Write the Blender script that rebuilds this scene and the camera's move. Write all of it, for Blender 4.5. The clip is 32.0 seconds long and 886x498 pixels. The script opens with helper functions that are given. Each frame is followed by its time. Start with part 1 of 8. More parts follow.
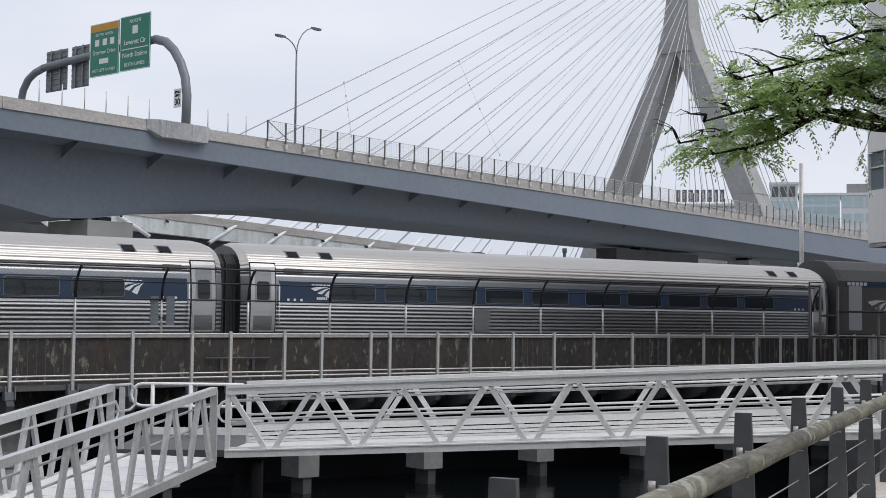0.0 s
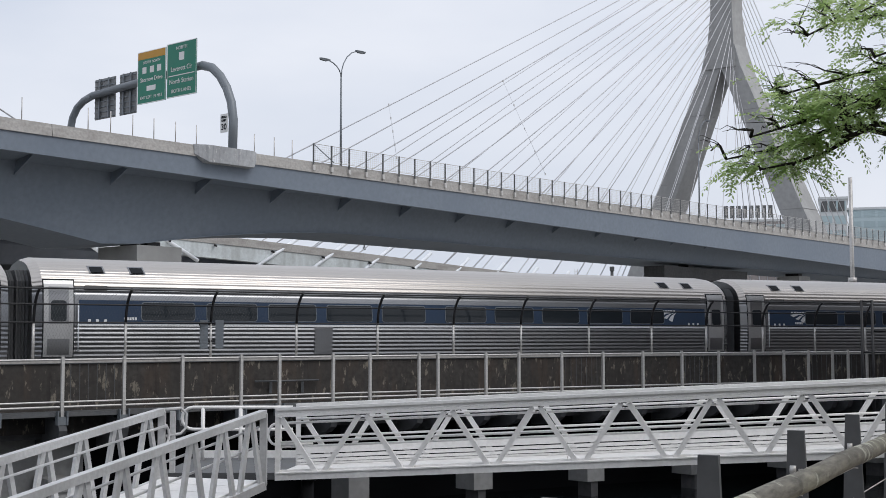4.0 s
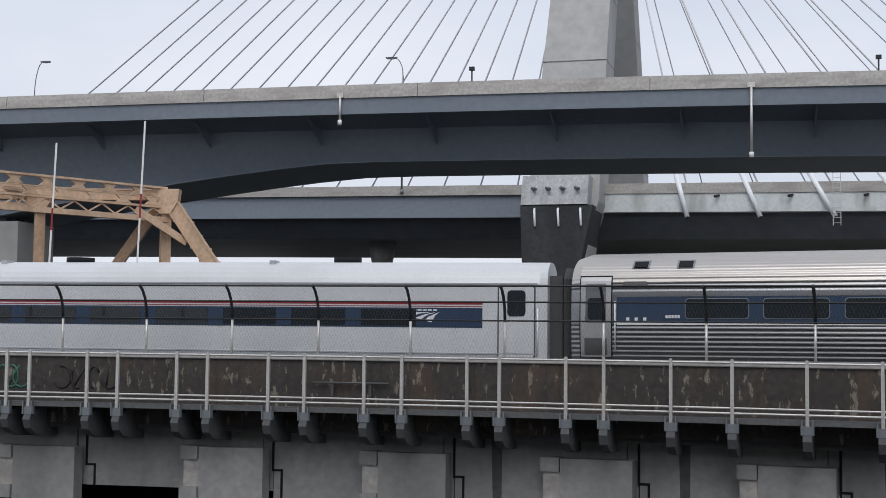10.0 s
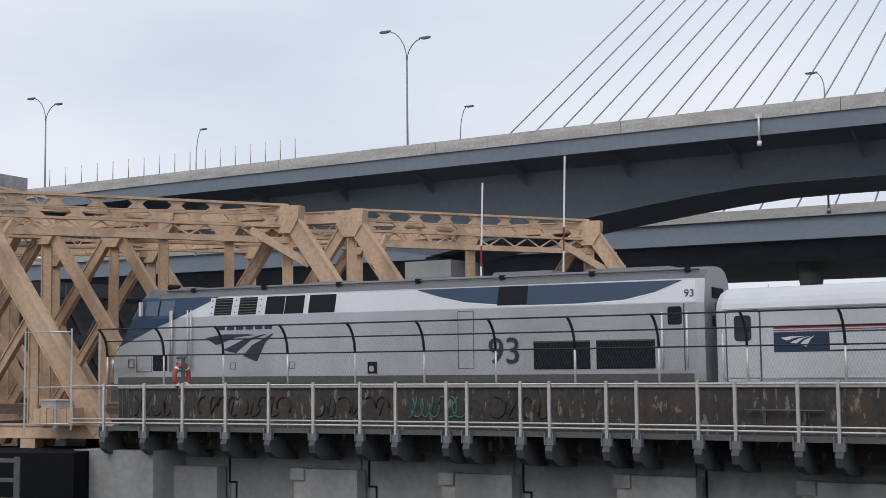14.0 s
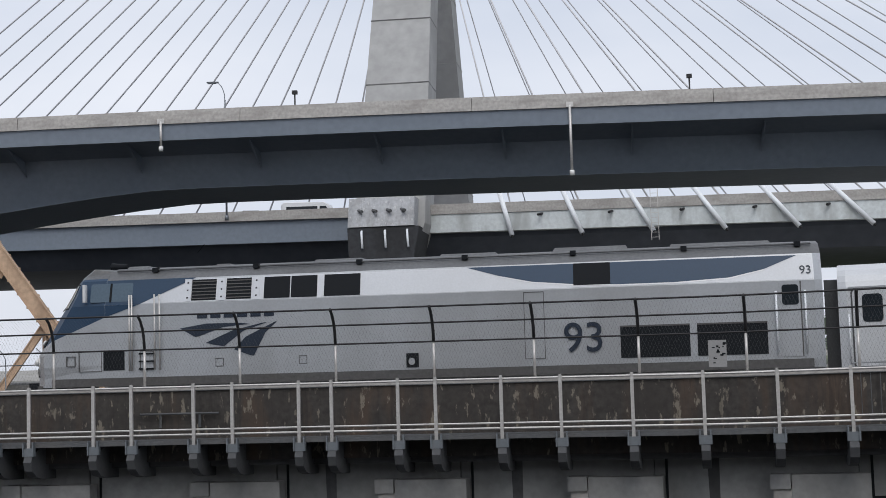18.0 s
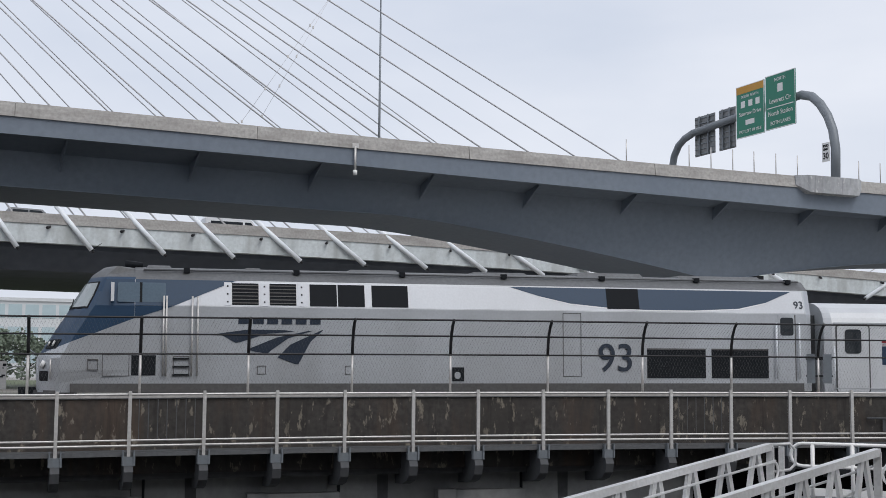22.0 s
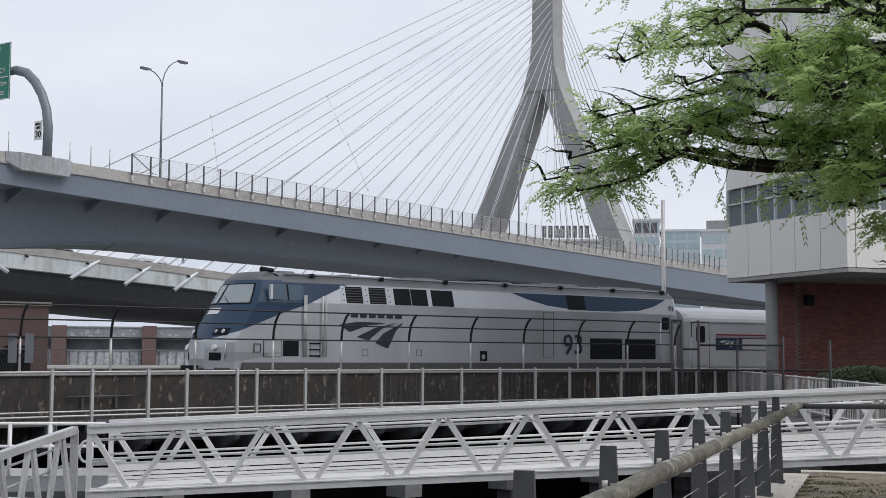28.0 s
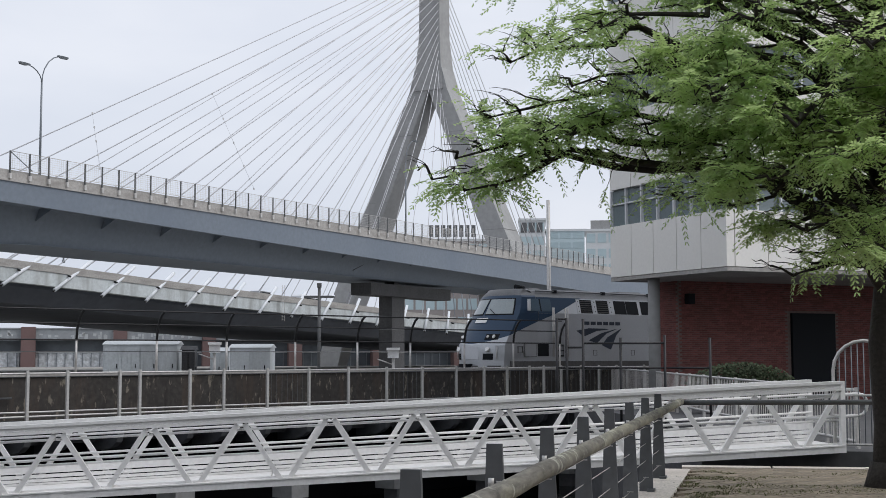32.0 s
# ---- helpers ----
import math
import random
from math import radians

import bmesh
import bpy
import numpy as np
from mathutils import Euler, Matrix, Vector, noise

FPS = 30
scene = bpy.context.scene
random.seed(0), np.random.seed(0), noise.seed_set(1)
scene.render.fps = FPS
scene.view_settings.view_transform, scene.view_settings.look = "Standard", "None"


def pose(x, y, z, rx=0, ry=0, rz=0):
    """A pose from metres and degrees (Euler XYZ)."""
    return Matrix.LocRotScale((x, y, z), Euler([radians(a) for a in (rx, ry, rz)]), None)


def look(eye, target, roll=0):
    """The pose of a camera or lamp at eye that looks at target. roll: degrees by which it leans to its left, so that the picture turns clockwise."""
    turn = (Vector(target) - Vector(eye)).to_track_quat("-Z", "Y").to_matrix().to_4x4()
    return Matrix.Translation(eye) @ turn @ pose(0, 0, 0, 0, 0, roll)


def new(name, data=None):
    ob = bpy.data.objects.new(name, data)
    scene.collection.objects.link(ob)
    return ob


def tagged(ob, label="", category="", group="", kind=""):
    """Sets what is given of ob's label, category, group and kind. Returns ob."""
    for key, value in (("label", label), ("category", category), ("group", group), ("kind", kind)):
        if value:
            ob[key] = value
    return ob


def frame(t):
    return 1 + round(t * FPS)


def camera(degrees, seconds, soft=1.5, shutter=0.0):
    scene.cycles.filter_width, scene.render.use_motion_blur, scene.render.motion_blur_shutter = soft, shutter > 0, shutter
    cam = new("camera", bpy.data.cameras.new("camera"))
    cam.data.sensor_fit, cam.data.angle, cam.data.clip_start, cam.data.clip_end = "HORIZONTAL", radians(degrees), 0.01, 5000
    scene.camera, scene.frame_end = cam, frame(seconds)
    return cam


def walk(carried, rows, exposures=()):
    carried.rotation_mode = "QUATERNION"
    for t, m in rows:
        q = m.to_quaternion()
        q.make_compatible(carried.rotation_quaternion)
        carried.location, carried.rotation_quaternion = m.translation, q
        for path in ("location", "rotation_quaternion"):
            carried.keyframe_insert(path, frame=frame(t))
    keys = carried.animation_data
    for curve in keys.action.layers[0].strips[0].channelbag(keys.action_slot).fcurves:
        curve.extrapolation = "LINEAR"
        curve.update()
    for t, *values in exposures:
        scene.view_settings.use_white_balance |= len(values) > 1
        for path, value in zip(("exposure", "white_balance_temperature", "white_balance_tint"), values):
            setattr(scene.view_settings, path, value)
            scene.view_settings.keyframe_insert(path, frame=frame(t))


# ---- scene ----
EYE = 1.65


def aim(turn, tilt, roll):
    """The camera at its stand, turned clockwise from north, tilted up, leaning."""
    return pose(0, 0, EYE, 90 + tilt, 0, -turn) @ pose(0, 0, 0, 0, 0, roll)


cam = camera(36.9, 32.0, 0.85)
walk(cam, [
    (0.0, aim(2.02, 3.14, 0.65)),
    (0.5, aim(1.91, 3.45, 0.51)),
    (1.0, aim(1.66, 3.63, 0.31)),
    (1.5, aim(1.23, 3.68, 0.10)),
    (2.0, aim(0.81, 3.72, -0.02)),
    (2.5, aim(0.47, 3.85, -0.02)),
    (3.0, aim(0.19, 4.00, -0.08)),
    (3.5, aim(0.02, 4.01, -0.07)),
    (5.5, aim(-0.02, 4.04, -0.06)),
    (6.0, aim(0.02, 4.10, -0.14)),
    (6.5, aim(0.02, 4.23, -0.25)),
    (7.0, aim(-0.07, 4.42, -0.32)),
    (7.5, aim(-0.44, 4.68, -0.24)),
    (8.0, aim(-2.67, 4.87, -0.08)),
    (8.5, aim(-9.25, 4.83, 0.38)),
    (9.0, aim(-22.14, 4.73, 0.25)),
    (9.5, aim(-40.60, 4.22, 0.40)),
    (10.0, aim(-63.08, 3.71, 0.61)),
    (10.5, aim(-79.80, 3.37, 0.85)),
    (11.0, aim(-87.07, 3.40, 0.95)),
    (11.5, aim(-89.10, 3.64, 0.94)),
    (12.0, aim(-88.85, 4.02, 0.94)),
    (12.5, aim(-87.49, 4.38, 0.58)),
    (13.0, aim(-85.58, 4.67, 0.08)),
    (13.5, aim(-83.39, 4.84, -0.34)),
    (15.5, aim(-73.39, 5.22, -1.19)),
    (16.0, aim(-69.73, 5.32, -1.36)),
    (16.5, aim(-65.66, 5.30, -1.51)),
    (17.0, aim(-61.78, 5.13, -1.53)),
    (17.5, aim(-58.48, 4.88, -1.55)),
    (18.0, aim(-55.64, 4.62, -1.63)),
    (18.5, aim(-52.73, 4.39, -1.56)),
    (19.0, aim(-49.61, 4.29, -1.41)),
    (19.5, aim(-46.38, 4.37, -1.30)),
    (20.0, aim(-42.78, 4.67, -1.20)),
    (20.5, aim(-38.61, 5.04, -0.99)),
    (21.0, aim(-34.21, 5.28, -0.57)),
    (21.5, aim(-29.92, 5.39, 0.12)),
    (22.0, aim(-25.67, 5.37, 0.50)),
    (22.5, aim(-21.44, 5.37, 0.49)),
    (23.0, aim(-17.65, 5.45, 0.38)),
    (23.5, aim(-14.41, 5.51, 0.36)),
    (24.0, aim(-11.82, 5.56, 0.11)),
    (24.5, aim(-9.68, 5.49, 0.24)),
    (26.5, aim(-0.37, 5.16, -0.10)),
    (27.0, aim(2.62, 5.03, -0.05)),
    (27.5, aim(5.42, 4.80, 0.09)),
    (28.0, aim(7.70, 4.71, 0.27)),
    (28.5, aim(9.49, 4.76, 0.30)),
    (29.0, aim(10.89, 4.83, 0.29)),
    (29.5, aim(11.86, 4.86, 0.08)),
    (30.0, aim(12.38, 4.84, -0.13)),
    (30.5, aim(12.54, 4.73, -0.14)),
    (31.0, aim(12.58, 4.66, -0.13)),
    (31.5, aim(12.58, 4.66, -0.12)),
    (32.0, aim(12.59, 4.69, -0.11)),
])

# ---- light: bright overcast sky ----
SUN_EL, SUN_AZ = radians(50), radians(120)
world = bpy.data.worlds.new("overcast_sky")
scene.world = world
world.use_nodes = True
wn, wl = world.node_tree.nodes, world.node_tree.links
sky = wn.new("ShaderNodeTexSky")
sky.sky_type, sky.sun_disc = "NISHITA", False
sky.sun_elevation, sky.sun_rotation = SUN_EL, SUN_AZ
sky.air_density, sky.dust_density, sky.ozone_density = 1.0, 4.0, 1.0
geo_in = wn.new("ShaderNodeTexCoord")
cloud = wn.new("ShaderNodeTexNoise")
cloud.inputs["Scale"].default_value, cloud.inputs["Detail"].default_value = 2.2, 5
stretch = wn.new("ShaderNodeMapping")
stretch.inputs["Scale"].default_value = (1, 1, 3.0)
wl.new(geo_in.outputs["Generated"], stretch.inputs["Vector"])
wl.new(stretch.outputs["Vector"], cloud.inputs["Vector"])
tone = wn.new("ShaderNodeValToRGB")
tone.color_ramp.elements[0].position, tone.color_ramp.elements[1].position = 0.35, 0.7
tone.color_ramp.elements[0].color = (5.5, 5.93, 6.85, 1)
tone.color_ramp.elements[1].color = (7.25, 7.45, 8.05, 1)
wl.new(cloud.outputs["Fac"], tone.inputs["Fac"])
veil = wn.new("ShaderNodeMix")
veil.data_type = "RGBA"
veil.inputs[0].default_value = 0.88
wl.new(sky.outputs["Color"], veil.inputs[6])
wl.new(tone.outputs["Color"], veil.inputs[7])
wl.new(veil.outputs[2], wn["Background"].inputs["Color"])
wn["Background"].inputs["Strength"].default_value = 0.126
sun = new("sun", bpy.data.lights.new("sun", "SUN"))
sun.data.energy, sun.data.angle, sun.data.color = 1.15, radians(36), (1.0, 0.985, 0.965)
sun.matrix_world = look((0, 0, 60), (-math.sin(SUN_AZ) * math.cos(SUN_EL) * 10, -math.cos(SUN_AZ) * math.cos(SUN_EL) * 10, 60 - 10 * math.sin(SUN_EL)))


# ---- materials ----
def material(name, color, rough=0.6, metal=0.0, grain=8.0, vary=0.25, bump=0.15, stain=None, stain_scale=0.6, streak=1.0, stain_amount=0.5, each=0.0):
    """A surface with fine grain, large stains and relief; streak stretches the stains downwards; each varies the tone from piece to piece."""
    m = bpy.data.materials.new(name)
    m.use_nodes = True
    n, l = m.node_tree.nodes, m.node_tree.links
    b = n["Principled BSDF"]
    b.inputs["Roughness"].default_value, b.inputs["Metallic"].default_value = rough, metal
    tc = n.new("ShaderNodeTexCoord")
    fine = n.new("ShaderNodeTexNoise")
    fine.inputs["Scale"].default_value, fine.inputs["Detail"].default_value = grain, 6
    l.new(tc.outputs["Object"], fine.inputs["Vector"])
    mp = n.new("ShaderNodeMapping")
    mp.inputs["Scale"].default_value = (1, 1, 1 / streak)
    l.new(tc.outputs["Object"], mp.inputs["Vector"])
    large = n.new("ShaderNodeTexNoise")
    large.inputs["Scale"].default_value, large.inputs["Detail"].default_value = stain_scale, 4
    l.new(mp.outputs["Vector"], large.inputs["Vector"])
    ramp = n.new("ShaderNodeValToRGB")
    ramp.color_ramp.elements[0].position, ramp.color_ramp.elements[1].position = 0.3, 0.7
    lo, hi = [c * (1 - vary) for c in color], [min(1, c * (1 + vary)) for c in color]
    ramp.color_ramp.elements[0].color, ramp.color_ramp.elements[1].color = (*lo, 1), (*hi, 1)
    l.new(fine.outputs["Fac"], ramp.inputs["Fac"])
    mix = n.new("ShaderNodeMix")
    mix.data_type = "RGBA"
    band = n.new("ShaderNodeMapRange")
    band.inputs[1].default_value, band.inputs[2].default_value = 0.45, 0.7
    band.inputs[4].default_value = stain_amount
    l.new(large.outputs["Fac"], band.inputs[0])
    l.new(band.outputs[0], mix.inputs[0])
    l.new(ramp.outputs["Color"], mix.inputs[6])
    mix.inputs[7].default_value = (*(stain or [c * 0.6 for c in color]), 1)
    last = mix.outputs[2]
    if each:
        info = n.new("ShaderNodeObjectInfo" if each > 0 else "ShaderNodeNewGeometry")
        rnd = n.new("ShaderNodeMapRange")
        rnd.inputs[3].default_value, rnd.inputs[4].default_value = 1 - abs(each), 1 + abs(each)
        l.new(info.outputs["Random" if each > 0 else "Random Per Island"], rnd.inputs[0])
        mul = n.new("ShaderNodeMix")
        mul.data_type, mul.blend_type = "RGBA", "MULTIPLY"
        mul.inputs[0].default_value = 1
        l.new(last, mul.inputs[6])
        l.new(rnd.outputs[0], mul.inputs[7])
        last = mul.outputs[2]
    l.new(last, b.inputs["Base Color"])
    if bump:
        bp = n.new("ShaderNodeBump")
        bp.inputs["Strength"].default_value, bp.inputs["Distance"].default_value = bump, 0.02
        l.new(fine.outputs["Fac"], bp.inputs["Height"])
        l.new(bp.outputs["Normal"], b.inputs["Normal"])
    return m


def plain(name, color, rough=0.5, metal=0.0):
    return material(name, color, rough, metal, 20.0, 0.06, 0.03, stain_amount=0.12)


def glass(name, color=(0.02, 0.025, 0.03), rough=0.08):
    m = plain(name, color, rough)
    m.node_tree.nodes["Principled BSDF"].inputs["Specular IOR Level"].default_value = 0.3
    return m


GIRDER = material("grey_blue_steel", (0.185, 0.218, 0.262), 0.6, 0, 3, 0.08, 0.03, (0.152, 0.186, 0.235), 0.15, 2, 0.5)
PARAPET = material("weathered_concrete", (0.4, 0.385, 0.365), 0.9, 0, 6, 0.18, 0.25, (0.25, 0.235, 0.22), 0.5, 0.3, 0.7)
CONCRETE = material("pier_concrete", (0.3, 0.3, 0.295), 0.9, 0, 5, 0.12, 0.2, (0.13, 0.13, 0.13), 0.35, 3, 0.7)
# dark concrete for piles, streaks and quay; also holds one pier's shade
DARK_CONCRETE = material("dark_concrete", (0.085, 0.085, 0.088), 0.85, 0, 5, 0.2, 0.2, (0.05, 0.05, 0.05), 0.5, 3, 0.7)
WALL = material("rust_stained_concrete", (0.052, 0.047, 0.043), 0.9, 0, 7, 0.3, 0.3, (0.045, 0.04, 0.036), 0.9, 6, 0.85)


def spalled(m, pale, rust, dark=(0.02, 0.018, 0.016)):
    """Adds streaked pale scrapes and rusty runs to a wall's own colour."""
    n, l = m.node_tree.nodes, m.node_tree.links
    b = n["Principled BSDF"]
    base = b.inputs["Base Color"].links[0].from_socket
    tc = n.new("ShaderNodeTexCoord")
    for color, scale, lo, hi, most in ((rust, (1.1, 1.1, 0.22), 0.5, 0.68, 0.6), (pale, (5.2, 5.2, 2.0), 0.58, 0.63, 0.7), (dark, (3.4, 3.4, 0.3), 0.56, 0.7, 0.6)):
        mp = n.new("ShaderNodeMapping")
        mp.inputs["Scale"].default_value = scale
        mp.inputs["Location"].default_value = (scale[0] * 3.3, 1.7, 0.4)
        l.new(tc.outputs["Object"], mp.inputs["Vector"])
        tx = n.new("ShaderNodeTexNoise")
        tx.inputs["Scale"].default_value, tx.inputs["Detail"].default_value, tx.inputs["Roughness"].default_value = 1.0, 7, 0.65
        l.new(mp.outputs["Vector"], tx.inputs["Vector"])
        rg = n.new("ShaderNodeMapRange")
        rg.inputs[1].default_value, rg.inputs[2].default_value, rg.inputs[4].default_value = lo, hi, most
        l.new(tx.outputs["Fac"], rg.inputs[0])
        mx = n.new("ShaderNodeMix")
        mx.data_type = "RGBA"
        l.new(rg.outputs[0], mx.inputs[0])
        l.new(base, mx.inputs[6])
        mx.inputs[7].default_value = (*color, 1)
        base = mx.outputs[2]
    l.new(base, b.inputs["Base Color"])


spalled(WALL, (0.27, 0.24, 0.19), (0.1, 0.066, 0.046))
PEELED = material("peeling_grey_concrete", (0.42, 0.43, 0.445), 0.9, 0, 4, 0.15, 0.2, (0.17, 0.175, 0.18), 0.25, 3, 0.8)
spalled(PEELED, (0.62, 0.62, 0.61), (0.26, 0.25, 0.24), (0.2, 0.2, 0.21))
# dark timber; near-black also stands in for shade under the decks
SHADE_BLACK = plain("timber_and_shade_black", (0.011, 0.0115, 0.013), 0.95)
SHADE_BLACK.node_tree.nodes["Principled BSDF"].inputs["Specular IOR Level"].default_value = 0.1
ROOF_GREY = material("sooty_roof_grey", (0.14, 0.145, 0.15), 0.5, 0.2, 12, 0.15, 0.03, (0.08, 0.08, 0.08), 0.6, 1, 0.5)
PRINT = plain("printed_grey_panel", (0.3, 0.3, 0.3), 0.6)
DARK_STEEL = material("sooty_dark_steel", (0.05, 0.052, 0.056), 0.75, 0.0, 4, 0.3, 0.2, (0.025, 0.025, 0.027), 0.4, 2, 0.6)
PAVING_BED = material("sandy_paving_bed", (0.17, 0.135, 0.1), 0.95, 0, 9, 0.25, 0.2, (0.1, 0.09, 0.06), 0.7, 1, 0.6)
# dark tone takes in the overhead shade under the walkway
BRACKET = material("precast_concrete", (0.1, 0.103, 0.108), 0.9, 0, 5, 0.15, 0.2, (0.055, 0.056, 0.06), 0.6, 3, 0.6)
GALV = material("galvanised_steel", (0.6, 0.585, 0.565), 0.45, 0.4, 12, 0.12, 0.05, (0.33, 0.32, 0.31), 1.2, 1, 0.4)
ALU = material("mill_aluminium", (0.85, 0.84, 0.825), 0.5, 0.1, 16, 0.06, 0.04, (0.66, 0.65, 0.64), 0.8, 1, 0.4)
ALU_DULL = material("weathered_aluminium", (0.6, 0.6, 0.6), 0.45, 0.3, 16, 0.1, 0.04, (0.4, 0.4, 0.4), 0.8, 2, 0.6)
# near-black puts the overhang's shade into the concrete, with darker streaks
SHADED_FOOT = material("shaded_streaked_concrete", (0.03, 0.032, 0.036), 0.85, 0, 3, 0.3, 0.2, (0.012, 0.012, 0.013), 0.5, 5, 0.8)
# the underside's dimness is put into this colour, darker than GIRDER
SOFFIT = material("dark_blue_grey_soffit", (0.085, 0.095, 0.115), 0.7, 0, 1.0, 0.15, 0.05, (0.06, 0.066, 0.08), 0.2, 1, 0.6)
BLACK_STEEL = material("black_painted_steel", (0.022, 0.022, 0.024), 0.5, 0.2, 20, 0.2, 0.05)
OCHRE = material("ochre_painted_steel", (0.56, 0.395, 0.27), 0.6, 0, 6, 0.14, 0.1, (0.24, 0.155, 0.1), 0.8, 3, 0.6)
WATER = material("dark_harbour_water", (0.006, 0.009, 0.01), 0.06, 0, 3.5, 0.2, 0.9, stain_amount=0.1)
TOWER = material("pale_tower_concrete", (0.37, 0.37, 0.365), 0.85, 0, 1.2, 0.1, 0.05, (0.27, 0.27, 0.262), 0.16, 5, 0.75)
CABLE = plain("white_cable_sheath", (0.6, 0.6, 0.62), 0.5)
EDGE_STEEL = material("weathered_galvanised_beam", (0.6, 0.64, 0.645), 0.6, 0.1, 4, 0.1, 0.03, (0.3, 0.31, 0.3), 0.7, 5, 0.7)
STRUT = plain("white_steel_pipe", (0.8, 0.83, 0.86), 0.45)
GREEN_SIGN = plain("green_road_sign", (0.006, 0.19, 0.12), 0.4)
YELLOW_SIGN = plain("yellow_sign_sheet", (0.52, 0.26, 0.02), 0.4)
WHITE = plain("white_sign_sheet", (0.75, 0.75, 0.74), 0.5)
SIGN_BACK = plain("sign_back_aluminium", (0.2, 0.205, 0.21), 0.5, 0.2)
POLE = plain("grey_painted_pole", (0.2, 0.22, 0.24), 0.5, 0.3)
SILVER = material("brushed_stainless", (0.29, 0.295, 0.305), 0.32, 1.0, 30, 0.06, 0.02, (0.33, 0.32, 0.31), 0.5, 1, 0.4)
DOOR_STEEL = material("dull_door_steel", (0.5, 0.5, 0.5), 0.4, 0.7, 30, 0.08, 0.02, (0.28, 0.27, 0.26), 1.2, 4, 0.5)
FOLDS = plain("dark_grey_rubber_folds", (0.075, 0.077, 0.08), 0.8)
# same stainless as SILVER, paler: the roof's sky reflection is in the colour
ROOF_STEEL = material("sky_bright_stainless_roof", (0.53, 0.5, 0.47), 0.36, 0.85, 30, 0.06, 0.02, (0.5, 0.47, 0.43), 0.5, 1, 0.4)
LOCO_GREY = material("silver_loco_paint", (0.48, 0.5, 0.525), 0.4, 0.4, 20, 0.05, 0.02, (0.3, 0.3, 0.3), 0.5, 3, 0.4)
LOCO_LIGHT = material("pale_silver_loco_paint", (0.6, 0.62, 0.65), 0.4, 0.1, 20, 0.04, 0.02, (0.48, 0.49, 0.5), 0.5, 3, 0.3)
LOCO_DARK = material("dusty_underframe_grey", (0.095, 0.093, 0.092), 0.7, 0, 12, 0.2, 0.05, (0.08, 0.075, 0.07), 0.6, 2, 0.6)
COACH_BLUE = material("navy_coach_paint", (0.011, 0.033, 0.075), 0.5, 0, 20, 0.06, 0.02, (0.009, 0.027, 0.06), 0.6, 2, 0.3)
BLUE = material("deep_blue_train_paint", (0.011, 0.04, 0.086), 0.45, 0, 20, 0.06, 0.02, (0.01, 0.038, 0.085), 0.6, 2, 0.3)
DARK_BLUE = plain("navy_train_lettering", (0.016, 0.026, 0.045), 0.4)
RED_STRIPE = plain("red_train_stripe", (0.25, 0.02, 0.03), 0.4)
TRAIN_WHITE = material("satin_white_car_paint", (0.74, 0.75, 0.765), 0.4, 0.1, 20, 0.04, 0.02, (0.5, 0.51, 0.52), 0.5, 3, 0.3)
COACH_SILVER = material("satin_silver_coach_paint", (0.6, 0.615, 0.635), 0.4, 0.1, 20, 0.05, 0.02, (0.45, 0.46, 0.47), 0.5, 3, 0.4)
GLASS = glass("tinted_train_glass")
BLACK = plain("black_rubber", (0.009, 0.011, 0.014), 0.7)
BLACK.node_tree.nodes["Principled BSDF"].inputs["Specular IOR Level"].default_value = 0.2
PANEL = material("pale_metal_cladding", (0.87, 0.85, 0.8), 0.5, 0.1, 10, 0.03, 0.02, (0.74, 0.72, 0.68), 0.3, 4, 0.4)
BRICK = material("red_brick", (0.2, 0.07, 0.062), 0.9, 0, 18, 0.25, 0.3, (0.15, 0.06, 0.05), 0.8, 1, 0.5, each=0.25)
BRICKS = material("red_brickwork", (0.2, 0.07, 0.062), 0.9, 0, 18, 0.25, 0.3, (0.15, 0.06, 0.05), 0.8, 1, 0.5, each=-0.25)
MORTAR = material("brick_mortar", (0.2, 0.15, 0.135), 0.95, 0, 12, 0.2, 0.2)
PAVER = material("brown_paving_brick", (0.26, 0.215, 0.16), 0.9, 0, 16, 0.25, 0.3, (0.13, 0.11, 0.07), 0.8, 1, 0.6, each=0.2)
PAVERS = material("brown_paving", (0.26, 0.215, 0.16), 0.9, 0, 16, 0.25, 0.3, (0.13, 0.11, 0.07), 0.8, 1, 0.6, each=-0.25)
GRANITE = material("granite_coping", (0.72, 0.655, 0.59), 0.85, 0, 40, 0.25, 0.15, (0.42, 0.36, 0.31), 0.8, 1, 0.5)
RAIL_WOOD = material("lichen_covered_timber_rail", (0.17, 0.16, 0.135), 0.9, 0, 22, 0.45, 0.35, (0.36, 0.35, 0.25), 5, 1, 0.75)
for _m in RAIL_WOOD.node_tree.nodes:
    if _m.type == "MAPPING":
        _m.inputs["Scale"].default_value = (0.3, 1.6, 1.6)
        RAIL_WOOD.node_tree.links.new(_m.outputs["Vector"], next(q for q in RAIL_WOOD.node_tree.nodes if q.type == "TEX_NOISE" and abs(q.inputs["Scale"].default_value - 22) < 0.1).inputs["Vector"])
        break
spalled(RAIL_WOOD, (0.5, 0.5, 0.42), (0.1, 0.09, 0.075), (0.06, 0.055, 0.05))
POST_STEEL = material("weathered_dark_steel", (0.11, 0.115, 0.12), 0.6, 0.2, 10, 0.15, 0.1, (0.12, 0.112, 0.105), 1.5, 3, 0.5)
BARK = material("dark_bark", (0.035, 0.03, 0.026), 0.95, 0, 25, 0.35, 0.8)
GROUND = material("gravelly_ground", (0.33, 0.315, 0.295), 0.95, 0, 3, 0.25, 0.3, (0.09, 0.1, 0.06), 0.1, 1, 0.7)
BALLAST = material("track_ballast", (0.22, 0.21, 0.2), 0.95, 0, 14, 0.4, 0.8)
